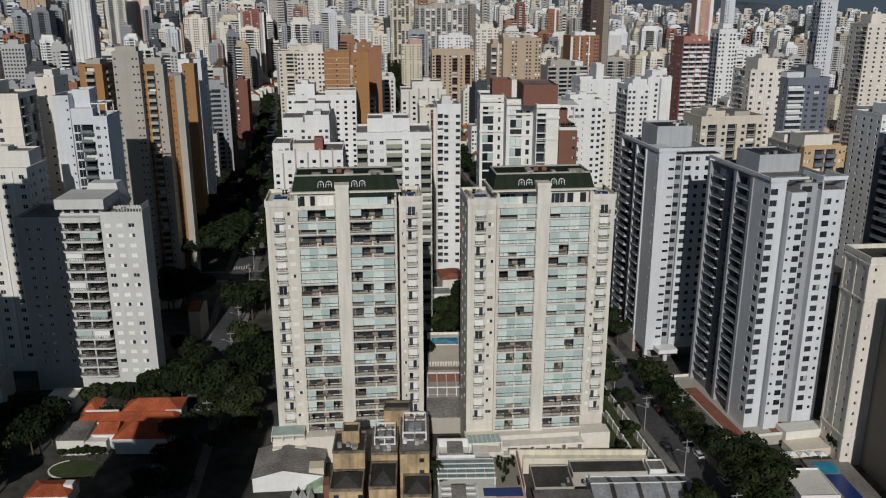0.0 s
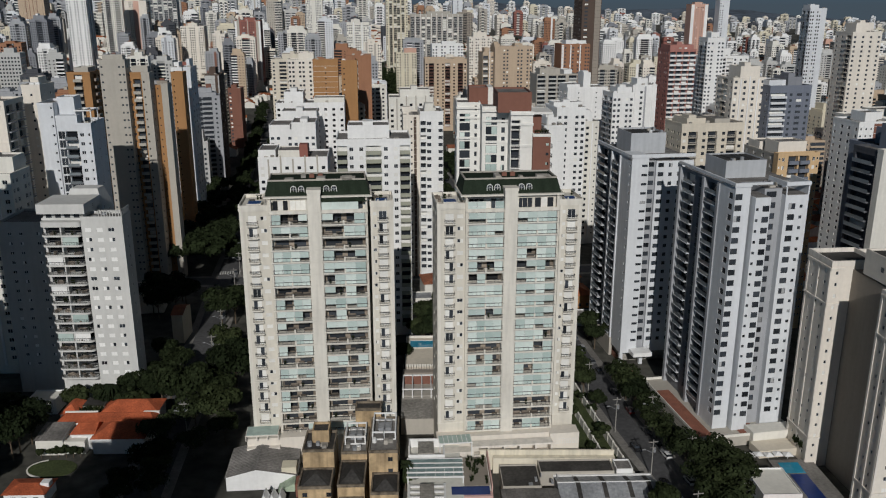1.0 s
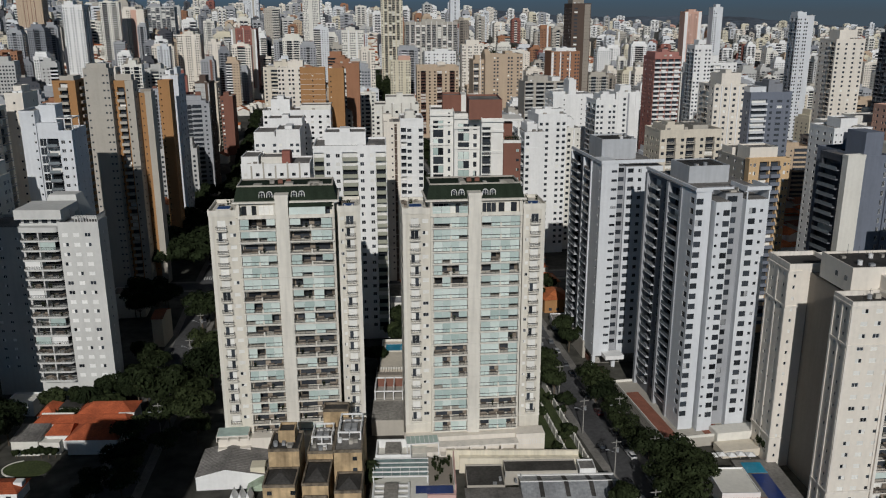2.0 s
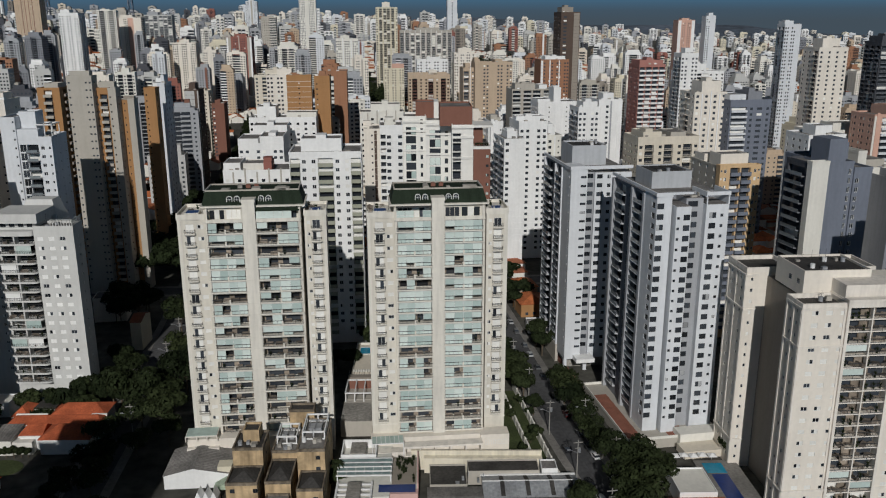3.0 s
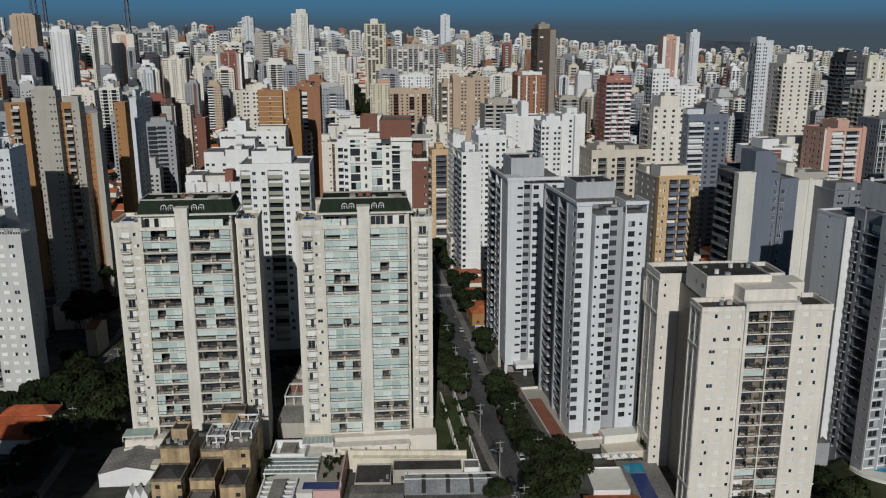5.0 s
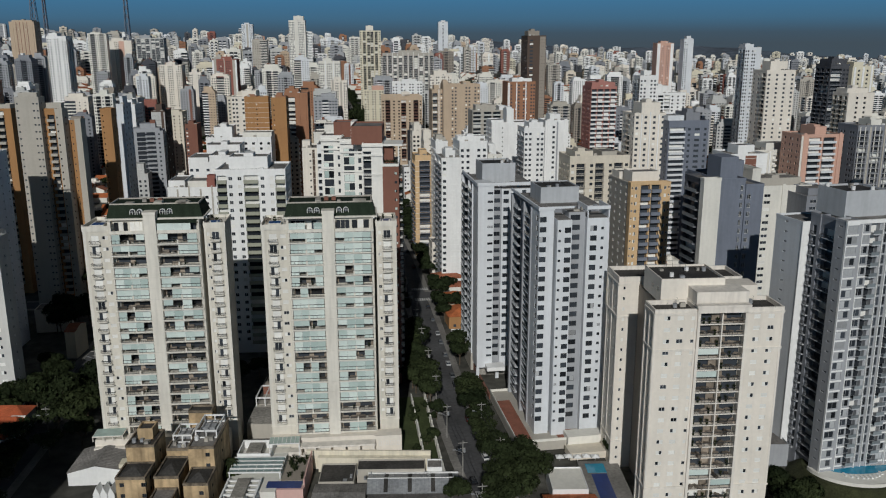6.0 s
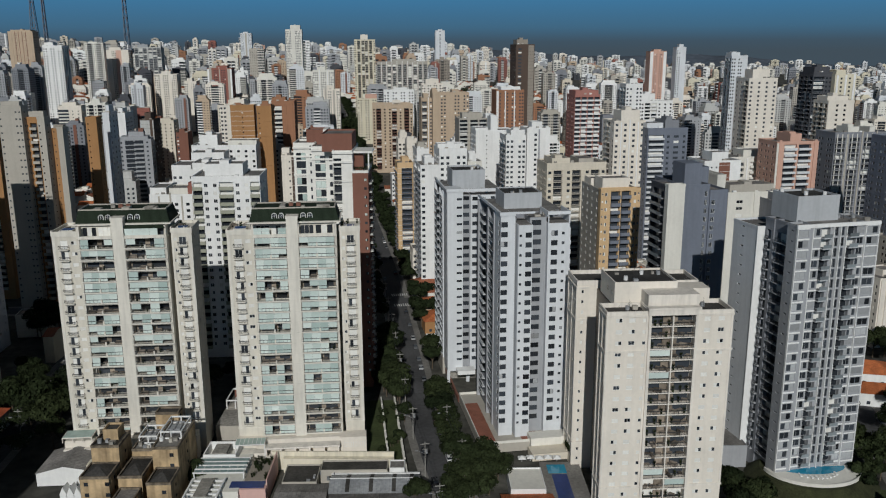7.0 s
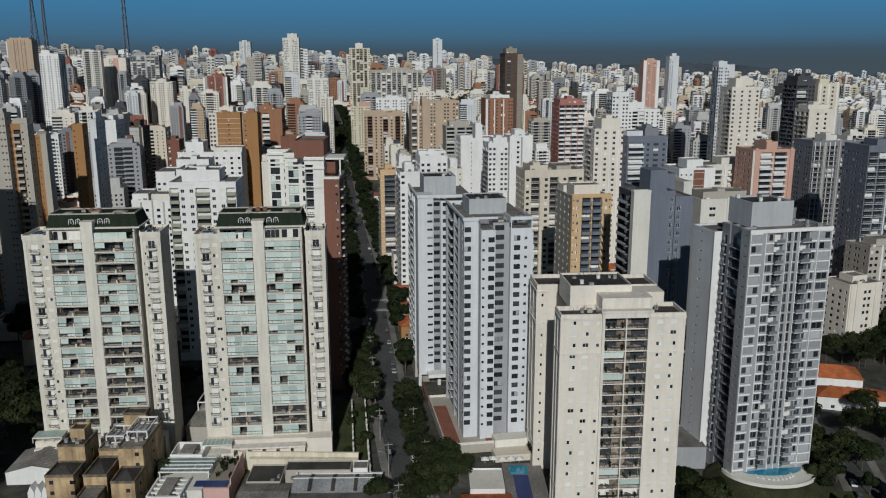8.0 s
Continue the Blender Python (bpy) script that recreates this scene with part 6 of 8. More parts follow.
    if r.random() < 0.35:
        stack(F, 0.25 * d, 0.7 * d, 0.0, 0.9, 0.5)
    windows(F, 0.5, d - 0.5, -0.08, r.uniform(3.0, 4.5), 1.2, tall * 0.85, 1.0)
    a, b = r.uniform(0.05, 0.35), r.uniform(0.6, 0.95)
    z = h
    if r.random() < 0.6:
        z = h + r.uniform(1.8, 3.4)
        g.box(0.1 * w, 0.9 * w, 0.12 * d, 0.9 * d, h, z)
    top = z + r.uniform(1.8, 4.5)
    g.box(a * w, b * w, 0.25 * d, 0.8 * d, z, top)
    c = r.uniform(a, b - 0.15)
    trim.box(c * w, (c + 0.15) * w, 0.3 * d, 0.6 * d, top, top + r.uniform(0.8, 2.2))
    g.ring(0, w, 0, d, 0.3, h, h + 0.9)
    return pose(x, y, rise(x, y) - 2, 0, 0, rot), ((wall, g), (GLASS, dark), (r.choice((wall, WHITE, OFFWHITE, wall)), bal), (r.choice((STONE, BROWN, WHITE, GREY)), trim))


y = 430.0
count = 0
far_city = {}
while y < 4600:
    step = 33 + 0.0215 * y
    x = -0.62 * y - 60
    while x < 0.66 * y + 90:
        px, py = x + rnd.uniform(-0.32, 0.32) * step, y + rnd.uniform(-0.4, 0.4) * step
        pick, wd, dp = rnd.choice(PALETTE), rnd.uniform(10, 21), rnd.uniform(11, 18)
        hh = rnd.triangular(34, 88, 54) if rnd.random() < 0.8 else rnd.uniform(12, 32)
        # darker wall colours more often on the left, in place of shade there
        if px < 0.02 * py and rnd.random() < 0.42:
            pick = rnd.choice((STONE, GREY, SHADEWHITE, BLUEWHITE, GREY, MIDGREY, DARKGREY, GREY, RUST))
        rot, sd, skip = rnd.choice((3, 5, 8, 8, 8, 12, -4)), rnd.random(), rnd.random()
        x += step * rnd.uniform(0.8, 1.2)
        if skip < 0.12 or on_street(px + wd / 2, py + dp / 2):
            continue
        if any(abs(px + wd / 2 - a) < c + 11 and abs(py + dp / 2 - b) < c + 11 for a, b, c in OCC):
            continue
        if py < 700:
            hh = min(hh, 60)
        elif py < 1000:
            hh = min(hh, 74)
        if py > 1300:
            hh *= 0.82
        if py > 1100 and sd < 0.08:
            hh += 26
        if px > 0.1 * py:
            hh *= 0.82
        OCC.append((px + wd / 2, py + dp / 2, max(wd, dp) * 0.5))
        m, pieces = far_tower(px, py, wd * (1 + 0.00025 * py), dp, hh, pick, "W" if px > 100 else "E", rot, int(sd * 1e6))
        count += 1
        if count <= 150:
            th = thing("apartment_tower", WORDS[pick.name] + " apartment tower among many in the far city", "apartment tower", m, "far city towers")
            part("wall", pieces[0][1], pick, th)
            part("glazing", pieces[1][1], GLASS, th, "rows of small dark windows, dark sheets for recess shade", None, "stuff")
            if pieces[2][1].f:
                part("balcony_front", pieces[2][1], pieces[2][0], th, "stacked balconies", None, "stuff")
            part("roof_block", pieces[3][1], pieces[3][0], th)
        else:
            for mat, g in pieces:
                dst = far_city.setdefault(mat.name, (mat, Geo()))[1]
                i = len(dst.v)
                dst.v += [tuple(m @ Vector(p)) for p in g.v]
                dst.f += [tuple(i + q for q in f) for f in g.f]
    y += step * 0.85
# low tiled houses in the gaps
huts = random.Random(77)
hg, made = Geo(), 0
for k in range(5200):
    py = huts.uniform(400, 1900)
    px = huts.uniform(-0.5, 0.62) * py
    if any(abs(px - a) < c + 4 and abs(py - b) < c + 4 for a, b, c in OCC[:1400]) or on_street(px, py):
        continue
    a, b, h, z = huts.uniform(4, 7), huts.uniform(4, 8), huts.uniform(3.5, 8), rise(px, py) - 1
    slot = huts.choice((1, 1, 2, 3))
    hg.m = pose(px, py, z, 0, 0, huts.choice((8, 98, 3)))
    hg.box(-a, a, -b, b, 0, h, 0)
    if slot < 3:
        ridge = h + 0.45 * a
        hg.poly([(-a - 0.4, -b - 0.4, h), (a * 0.0, -b - 0.4, ridge), (0, b + 0.4, ridge), (-a - 0.4, b + 0.4, h)][::-1], slot)
        hg.poly([(0, -b - 0.4, ridge), (a + 0.4, -b - 0.4, h), (a + 0.4, b + 0.4, h), (0, b + 0.4, ridge)][::-1], slot)
        hg.poly([(-a, -b, h), (a, -b, h), (0, -b, ridge)], 0)
    else:
        hg.ring(-a, a, -b, b, 0.3, h, h + 0.7, 0), hg.box(-a * 0.4, a * 0.3, -b * 0.3, b * 0.4, h, h + 2, 0)
    made += 1
solo("distant_houses", hg, [OFFWHITE, TILE, TILE_OLD, STONE], "low houses with tiled roofs between far towers", "distant houses", None, "", "stuff")
rest = Geo()
for k, (mat, g) in enumerate(far_city.values()):
    i = len(rest.v)
    rest.v += g.v
    rest.f += [tuple(i + q for q in f) for f in g.f]
    rest.slots += [k] * len(g.f)
solo("distant_city", rest, [mat for mat, g in far_city.values()], "dense pale city of distant apartment towers", "distant city", None, "", "stuff")

# lattice masts on the ridge
for x, y, h, ra0 in ((-910, 2210, 215, 9.0), (-884, 2215, 300, 4.0), (-672, 2204, 320, 5.5)):
    g = Geo()
    z0 = rise(x, y)
    g.box(-12, 12, -8, 8, 0, 60)
    for k in range(12):
        a, b = 60 + (h - 60) * k / 12, 60 + (h - 60) * (k + 1) / 12
        ra, rb = ra0 * (1 - k / 15), ra0 * (1 - (k + 1) / 15)
        for sx, sy in ((-1, -1), (1, -1), (1, 1), (-1, 1)):
            g.tube((sx * ra, sy * ra, a), (sx * rb, sy * rb, b), 0.9, 0.9, 4)
            g.tube((sx * ra, sy * ra, a), (-sy * rb, sx * rb, b), 0.6, 0.6, 4)
    solo("radio_mast", g, SLATE, "tall steel lattice radio mast on a building", "radio mast", pose(x, y, z0), "lattice masts")

# low hills that close the view, with haze mixed into their colour
hg = Geo()
r2 = random.Random(9)
pts = [(x, 4650 + 120 * math.sin(x * 0.002), 66 + 20 * math.sin(x * 0.0011 + 1) + 14 * math.sin(x * 0.0047) + r2.uniform(-4, 4)) for x in range(-4000, 4001, 80)]
for (a, b, c), (d, e, f) in zip(pts, pts[1:]):
    hg.poly([(a, b - 500, 30), (d, e - 500, 30), (d, e, 40 + f), (a, b, 40 + c)])
solo("backdrop", hg, material("haze_tinted_hills", (0.085, 0.105, 0.135), 1.0, coarse=(0.004, 0.3), fine=(0.03, 0.3)), "dark hills along the horizon, haze put into their colour", "hills", None, "", "structure")

# ---- towers beyond the edge of the view, whose shadows fall into it ----
tower("tall cream tower whose shadow falls on the trees", -44.0, -12.5, 54, 26, 73, CREAM, "w.w.w", rot=0, seed=301, lod=1)
tower("lower cream tower beside a taller one", -50.6, -44.2, 54, 26, 66, CREAM, "w.w", rot=0, seed=303, lod=1)
tower("cream tower whose shadow falls on a pale neighbour", -112, -90.4, 158, 20, 62, CREAM, "w.w.w", rot=0, seed=304, lod=1)
tower("tall cream tower whose shadow falls on the neighbours", -90, -68.0, 158, 20, 98, CREAM, "w.w.w", rot=0, seed=302, lod=1)

# ---- site of the twin towers ----
th = thing("podium", "cream podium with arcade, terrace beams and glass canopy below a tower", "podium", pose(47.9, 193.4, -1.5, 0, 0, 4.5))
g = Geo()
g.box(0, 37.4, 3.6, 7.2, 0, 8.8)
g.box(9.0, 29.5, 0.6, 2.2, 0, 5.0)
g.box(30.0, 37.9, 2.4, 6.6, 0, 9.0)
part("wall", g, CREAM, th)
g = Geo()
g.box(8.6, 30.2, -0.6, 2.4, 7.6, 8.1), g.box(8.6, 30.2, -0.6, -0.2, 5.0, 5.5)
for k in range(6):
    g.box(8.8 + k * 4.15, 9.2 + k * 4.15, -0.5, 2.2, 5.0, 7.6)
part("terrace_frame", g, CREAM_TRIM, th, "cream beams over the podium terrace")
for k in range(5):
    part("window", window_mesh(3.0, 1.8, 0), None, th, "", pose(11.1 + k * 4.15, 3.45, 5.6))
for k in range(4):
    part("window", window_mesh(1.2, 1.4, 0), None, th, "", pose(31.9 + k * 1.6, 2.25, 6.0))
g = Geo()
for k in range(7):
    g.box(0.3 + k * 1.2, 1.4 + k * 1.2, -0.6, 3.4, 9.5, 9.6)
part("glass_canopy", g, CANOPY, th, "aqua glass canopy")
g = Geo()
g.box(0.1, 8.8, -0.7, -0.5, 9.3, 9.6)
for k in range(8):
    g.box(0.15 + k * 1.2, 0.3 + k * 1.2, -0.6, 3.4, 9.4, 9.68)
for x in (0.2, 8.5):
    g.box(x, x + 0.25, -0.65, -0.4, 4.5, 9.4)
part("canopy_frame", g, WHITEMETAL, th)
g = Geo()
n = 12
for k in range(n):
    a0, a1 = math.pi * k / n, math.pi * (k + 1) / n
    p = [(4.4 + 3.4 * math.cos(a), 2.2 + 2.6 * math.sin(a)) for a in (a0, a1)]
    g.poly([(p[0][0], -0.5, p[0][1]), (p[1][0], -0.5, p[1][1]), (p[1][0], -0.5, 6.2), (p[0][0], -0.5, 6.2)])
    g.poly([(p[0][0], -0.5, p[0][1]), (p[0][0], 2.2, p[0][1]), (p[1][0], 2.2, p[1][1]), (p[1][0], -0.5, p[1][1])])
g.box(0.0, 1.0, -0.5, 2.2, 0, 6.2), g.box(7.8, 9.0, -0.5, 2.2, 0, 6.2), g.box(0, 9.0, -0.6, 2.2, 6.2, 6.7)
part("arch", g, CREAM_TRIM, th, "cream garden arch")
th = thing("podium", "cream podium with terrace canopy at the foot of a tower", "podium", pose(-1.7, 195.2, -1.4, 0, 0, 4.5))
g = Geo()
g.box(0, 37.5, 0.8, 5.2, 0, 8.8)
part("wall", g, CREAM, th)
g = Geo()
g.box(0, 8.5, -0.6, 0.8, 6.2, 6.8), g.box(0, 0.8, -0.6, 0.8, 0, 6.2), g.box(7.7, 8.5, -0.6, 0.8, 0, 6.2), g.ring(-0.2, 8.2, -0.4, 4.6, 0.2, 10.1, 10.4), [g.box(x, x + 0.2, y, y + 0.2, 8.8, 10.1) for x in (-0.2, 2.6, 5.3, 8.0) for y in (-0.4, 4.4)]
part("terrace_frame", g, CREAM_TRIM, th)
g = Geo()
g.box(0, 8.0, -0.2, 4.4, 10.4, 10.5)
part("glass_canopy", g, CANOPY, th, "pale green glass canopy")

wall = Geo()
wall.box(58.6, 93.8, 193.6, 194.0, 0, 5.6)
wall.box(58.5, 93.9, 193.5, 194.1, 5.6, 5.8)
wall.box(62.0, 93.8, 191.8, 193.6, 0, 4.4)
solo("boundary_wall", wall, wall_paint("stained_cream_wall", 0.72, 0.665, 0.54, 0.20), "stained cream boundary wall below the podium", "wall")
beside = pose(91.8, 197.0, 0, 0, 0, 6)
lawn = Geo(beside)
lawn.box(-5.4, 0.0, -1.0, 46, 0.0, 0.35), lawn.box(0.5, 4.6, -3, 46, 0.0, 0.3)
solo("lawn", lawn, GRASS, "narrow strips of lawn beside a tower", "lawn")
for u, v0, v1, h in ((0.1, -2.6, 44, 2.4), (4.7, -14, 48, 2.6)):
    g = Geo(beside)
    g.box(u, u + 0.3, v0, v1, 0, h), g.box(u - 0.08, u + 0.38, v0, v1, h, h + 0.12)
    for k in range(int((v1 - v0) / 4)):
        g.box(u - 0.1, u + 0.4, v0 + k * 4, v0 + k * 4 + 0.5, 0, h + 0.35)
    solo("garden_wall", g, OFFWHITE, "long white garden wall along a lawn strip", "wall", None, "garden walls")

# yard between the towers: pool, decks, sheds
th = thing("pool_deck", "cream deck with a blue pool between the towers", "pool deck", pose(38.6, 246, 0))
g = Geo()
g.box(0, 11.6, 0, 24, 0, 5.4)
part("deck", g, BEIGE, th)
g = Geo()
g.box(1.4, 10.2, 15.2, 21.0, 5.42, 5.5)
part("water", g, WATER, th, "bright blue pool water")
g = Geo()
g.ring(1.0, 10.6, 14.8, 21.4, 0.4, 5.4, 5.6), g.ring(0, 11.6, 0, 24, 0.2, 5.4, 6.2)
part("kerb", g, OFFWHITE, th)
th = thing("annex", "low annex with pergola roofs between the towers", "annex", pose(37.8, 205, 0))
g = Geo()
g.box(0, 12.0, 7, 21, 0, 4.8), g.box(0, 12, 22, 33, 0, 4.6), g.box(0, 11, 34, 40, 0, 5.0)
part("wall", g, STONE, th)
g = Geo()
g.box(0, 12, 7, 19, 4.8, 4.95)
part("roof", g, CONCRETE, th)
g = Geo()
g.ring(0.2, 11.6, 20, 30, 0.3, 7.4, 7.8)
for k in range(5):
    g.box(0.3 + k * 2.75, 0.6 + k * 2.75, 20.3, 29.7, 7.5, 7.75), g.box(0.3 + k * 2.75, 0.6 + k * 2.75, 20.0, 20.3, 4.7, 7.4)
part("pergola", g, WHITEMETAL, th, "white pergola frame")
g = Geo()
g.box(0.8, 11, 29.9, 30.0, 4.6, 7.3)
part("curtain", g, BROWN, th, "dull red screens")
g = Geo()
g.frustum((0, 11.5, 32, 36), (0, 11.5, 33.8, 36), 5.0, 6.6)
part("sloped_roof", g, TAUPE, th, "brown sloped roof")
g = Geo()
g.box(0, 0.15, 34, 40, 6.6, 6.72)
slat = g.mesh("slat", TAUPE)
for k in range(14):
    part("slat", slat, None, th, "", pose(0.1 + k * 0.82, 0, 0))

# ---- ochre apartment blocks ----


def ochre_block(x0, x1, y0, y1, z, label, roof_mat, windows=(), top=None):
    th = thing("flat_block", label, "apartment block", pose(x0, y0, 0), "stained ochre blocks")
    w, d = x1 - x0, y1 - y0
    faces = {"S": [("w", u, 1.1, 1.1, 1.0, 0.2) for u in windows], "E": [("w", d * 0.5, 1.0, 1.0, 1.0, 0.2)]}
    volume(th, 0, w, 0, d, 0, z, OCHRE, faces, zb=1.0, nf=int(z / 3.0), fh=3.0, parapet=0.7, roof=roof_mat, seed=int(x0 * 7 + z), rim=RAIL, trim=SOOT)
    if top:
        top(th, w, d, z)
    return th


def tank_room(th, w, d, z):
    roof_bits(th, 1, w - 1, 1, d * 0.4, z + 0.15, 4, int(w * 10))
    box_roof(th, w * 0.25, w * 0.8, d * 0.45, d * 0.95, z, z + 2.6, OCHRE, DARKROOF)


def dark_hip(th, w, d, z):
    g = Geo()
    g.frustum((0.4, w - 0.4, 0.4, d - 0.4), (w * 0.46, w * 0.54, d * 0.4, d * 0.6), z + 0.3, z + 1.9)
    part("hipped_roof", g, DARKROOF, th, "dark stained hipped roof")


def white_frame(th, w, d, z):
    roof_bits(th, 1, w - 1, 0.8, d * 0.3, z + 0.15, 4, int(d * 10))
    g = Geo()
    g.ring(0.5, w - 0.5, d * 0.35, d * 0.95, 0.3, z + 2.0, z + 2.4), g.ring(0.5, w - 0.5, d * 0.35, d * 0.95, 0.2, z, z + 0.5)
    for u in (0.5, w / 2 - 0.15, w - 0.8):
        g.box(u, u + 0.3, d * 0.35, d * 0.35 + 0.3, z + 0.5, z + 2.0), g.box(u, u + 0.3, d * 0.95 - 0.3, d * 0.95, z + 0.5, z + 2.0)
    part("roof_frame", g, WHITE, th, "white open frame round the roof machines")
    for a in (0.4, 0.62):
        c = Geo()
        c.box(w * a - 0.7, w * a + 0.7, d * 0.55, d * 0.72, z, z + 1.6), c.ring(w * a - 0.9, w * a + 0.9, d * 0.5, d * 0.8, 0.12, z + 1.6, z + 1.9)
        part("cooling_unit", c, METALROOF, th, "grey rooftop machine")


ochre_block(16.2, 23.4, 172, 181, 17.6, "tall stained ochre block with a dark flat roof", DARKROOF, (), tank_room)
ochre_block(16.0, 23.3, 164.0, 171.8, 13.0, "stained ochre block with dark patched roof and small windows", DARKROOF, (1.5, 6.8), dark_hip)
ochre_block(24.4, 30.5, 167.0, 177.6, 11.6, "lower ochre block with a dark hipped roof", DARKROOF, (3.2,), dark_hip)
ochre_block(24.4, 30.5, 178.0, 190.0, 13.6, "ochre block carrying white roof machinery", ROOFGREY, (), white_frame)
ochre_block(24.8, 30.2, 158.5, 166.8, 8.6, "low ochre block with a grey roof", ROOFGREY, (2.6,))
ochre_block(31.2, 37.9, 174, 190.5, 16.2, "ochre block with paired windows and roof machinery", ROOFGREY, (5.0,), white_frame)
ochre_block(32.0, 38.2, 165.5, 173.8, 10.6, "ochre block with a dark hipped roof", DARKROOF, (4.4,), dark_hip)
ochre_block(27.0, 33.4, 190.7, 194.8, 18.4, "narrow brown stair tower block", DARKROOF)

# white shed with a gabled front
th = thing("warehouse", "white gabled warehouse with a grey sheet roof", "warehouse", pose(-4.8, 183.6, 0, 0, 0, 3))
g = Geo()
for s in (0.0, 14.0):
    g.poly([(0, s, 0), (17, s, 0), (17, s, 3.8), (7.5, s, 5.6), (0, s, 3.8)])
g.poly([(0, 0, 0), (0, 0, 3.8), (0, 14, 3.8), (0, 14, 0)]), g.poly([(17, 0, 0), (17, 14, 0), (17, 14, 3.8), (17, 0, 3.8)])
part("wall", g, WHITE, th)
for p in (((-0.3, -0.2, 3.75), (-0.3, 14.2, 3.75), (7.5, 14.2, 5.7), (7.5, -0.2, 5.7)), ((17.3, 14.2, 3.75), (17.3, -0.2, 3.75), (7.5, -0.2, 5.7), (7.5, 14.2, 5.7))):
    g = Geo()
    corrugated(g, *p, 18)
    part("roof", g, ROOFGREY, th)
g = Geo()
g.box(13.6, 17.2, 0.5, 4.0, 3.5, 5.6)
part("dormer", g, PALE_YELLOW, th, "pale yellow dormer box")
g = Geo()
g.box(17.3, 18.6, -4, -0.2, 0, 3.6)
part("lean_to", g, BROWN, th, "brick-red lean-to")
g = Geo()
g.frustum((13.0, 17.2, -4, -0.2), (16.6, 17.2, -4, -0.2), 1.6, 3.6)
part("green_roof", g, material("pale_green_sheet", (0.36, 0.44, 0.33), 0.7, coarse=(0.4, 0.2), fine=(2, 0.2)), th, "pale green sheet roof")
th = thing("skylight_row", "row of white tent-shaped skylights beside a shed", "skylights", pose(5.0, 175.5, 0) @ Matrix.Diagonal((0.55, 0.55, 0.9, 1)))
for k in range(3):
    g = Geo()
    g.frustum((k * 3.5, k * 3.5 + 3.3, 0, 6), (k * 3.5 + 1.6, k * 3.5 + 1.7, 0.0, 6), 2.4, 4.6), g.box(k * 3.5, k * 3.5 + 3.3, 0, 6, 0, 2.4)
    part("skylight", g, WHITE, th)

# terrace house with pergolas and a roof pool
th = thing("terrace_building", "white building with striped pergolas, roof terrace and blue pool", "building", pose(40.0, 172.0, 0))
g = Geo()
g.box(0, 13.4, 0, 25, 0, 5.0), g.box(13.4, 20.2, 3.6, 19.5, 0, 4.6)
part("wall", g, OFFWHITE, th)
g = Geo()
g.box(10.2, 20.4, 1.4, 3.6, 0, 4.8), g.box(20.2, 20.5, 3.6, 19.6, 0, 6.4)
part("pink_wall", g, PINKWALL, th, "pink end wall")
g = Geo()
g.box(10.6, 19.8, 2.0, 5.4, 4.9, 5.02)
part("pool_water", g, DEEPBLUE, th, "deep blue roof pool")
g = Geo()
for k in range(4):
    for a, b in ((0.0, 13.6),):
        g.box(a, b, 7.2 + k * 2.1, 8.7 + k * 2.1, 6.6 + 0.05 * k, 6.75 + 0.05 * k)
part("pergola_roof", g, material("dull_green_glass", (0.20, 0.28, 0.28), 0.25, coarse=(0.4, 0.2), fine=(2, 0.1)), th, "dull green glass pergola bays")
for k in range(5):
    g = Geo()
    g.box(-0.2, 13.8, 6.8 + k * 2.1, 7.1 + k * 2.1, 6.6, 6.95)
    part("pergola_beam", g, WHITEMETAL, th, "white pergola beam")
for k in range(7):
    g = Geo()
    g.box(0 + k * 2.25, 0.1 + k * 2.25, 6.7, 15.4, 6.72, 6.85)
    part("pergola_bar", g, WHITEMETAL, th, "white pergola bar")
for x in (0, 13.4):
    for k in range(3):
        g = Geo()
        g.box(x, x + 0.3, 6.8 + k * 4, 7.1 + k * 4, 5.0, 6.6)
        part("post", g, WHITEMETAL, th, "white pergola post")
g = Geo()
for k in range(5):
    g.box(0.2, 9.2, -5 + k * 2.3, -4.5 + k * 2.3, 5.6, 6.0), g.box(0.2, 0.6, -5 + k * 2.3, -4.5 + k * 2.3, 0, 5.6), g.box(8.8, 9.2, -5 + k * 2.3, -4.5 + k * 2.3, 0, 5.6)
g.box(0.2, 0.7, -5, 5, 6.0, 6.3), g.box(8.7, 9.2, -5, 5, 6.0, 6.3)
part("frame", g, WHITE, th, "white concrete frames in front of the building")
block(th, "flat_roof", 3.0, 6.4, -5, 4.4, 6.3, 6.6, CONCRETE)
block(th, "flat_roof", 2.6, 6.6, 16.8, 22.6, 6.8, 7.6, CONCRETE)
g = Geo()
g.ring(0.2, 9.4, 16.2, 24.6, 0.35, 5.0, 7.4)
part("roof_screen", g, WHITE, th)
block(th, "deck", 13.8, 20.0, 6.2, 19.2, 4.6, 4.72, TAUPE, "brown timber roof deck")
for k in range(26):
    a = random.Random(k)
    part("planter", sofa_mesh(2), None, th, "green potted plant", pose(14.3 + a.random() * 5.2, 7 + a.random() * 11.5, 4.72, 0, 0, k * 50) @ Matrix.Diagonal((1.1, 1.1, 1.0, 1)))

# workshops with dark and grey roofs


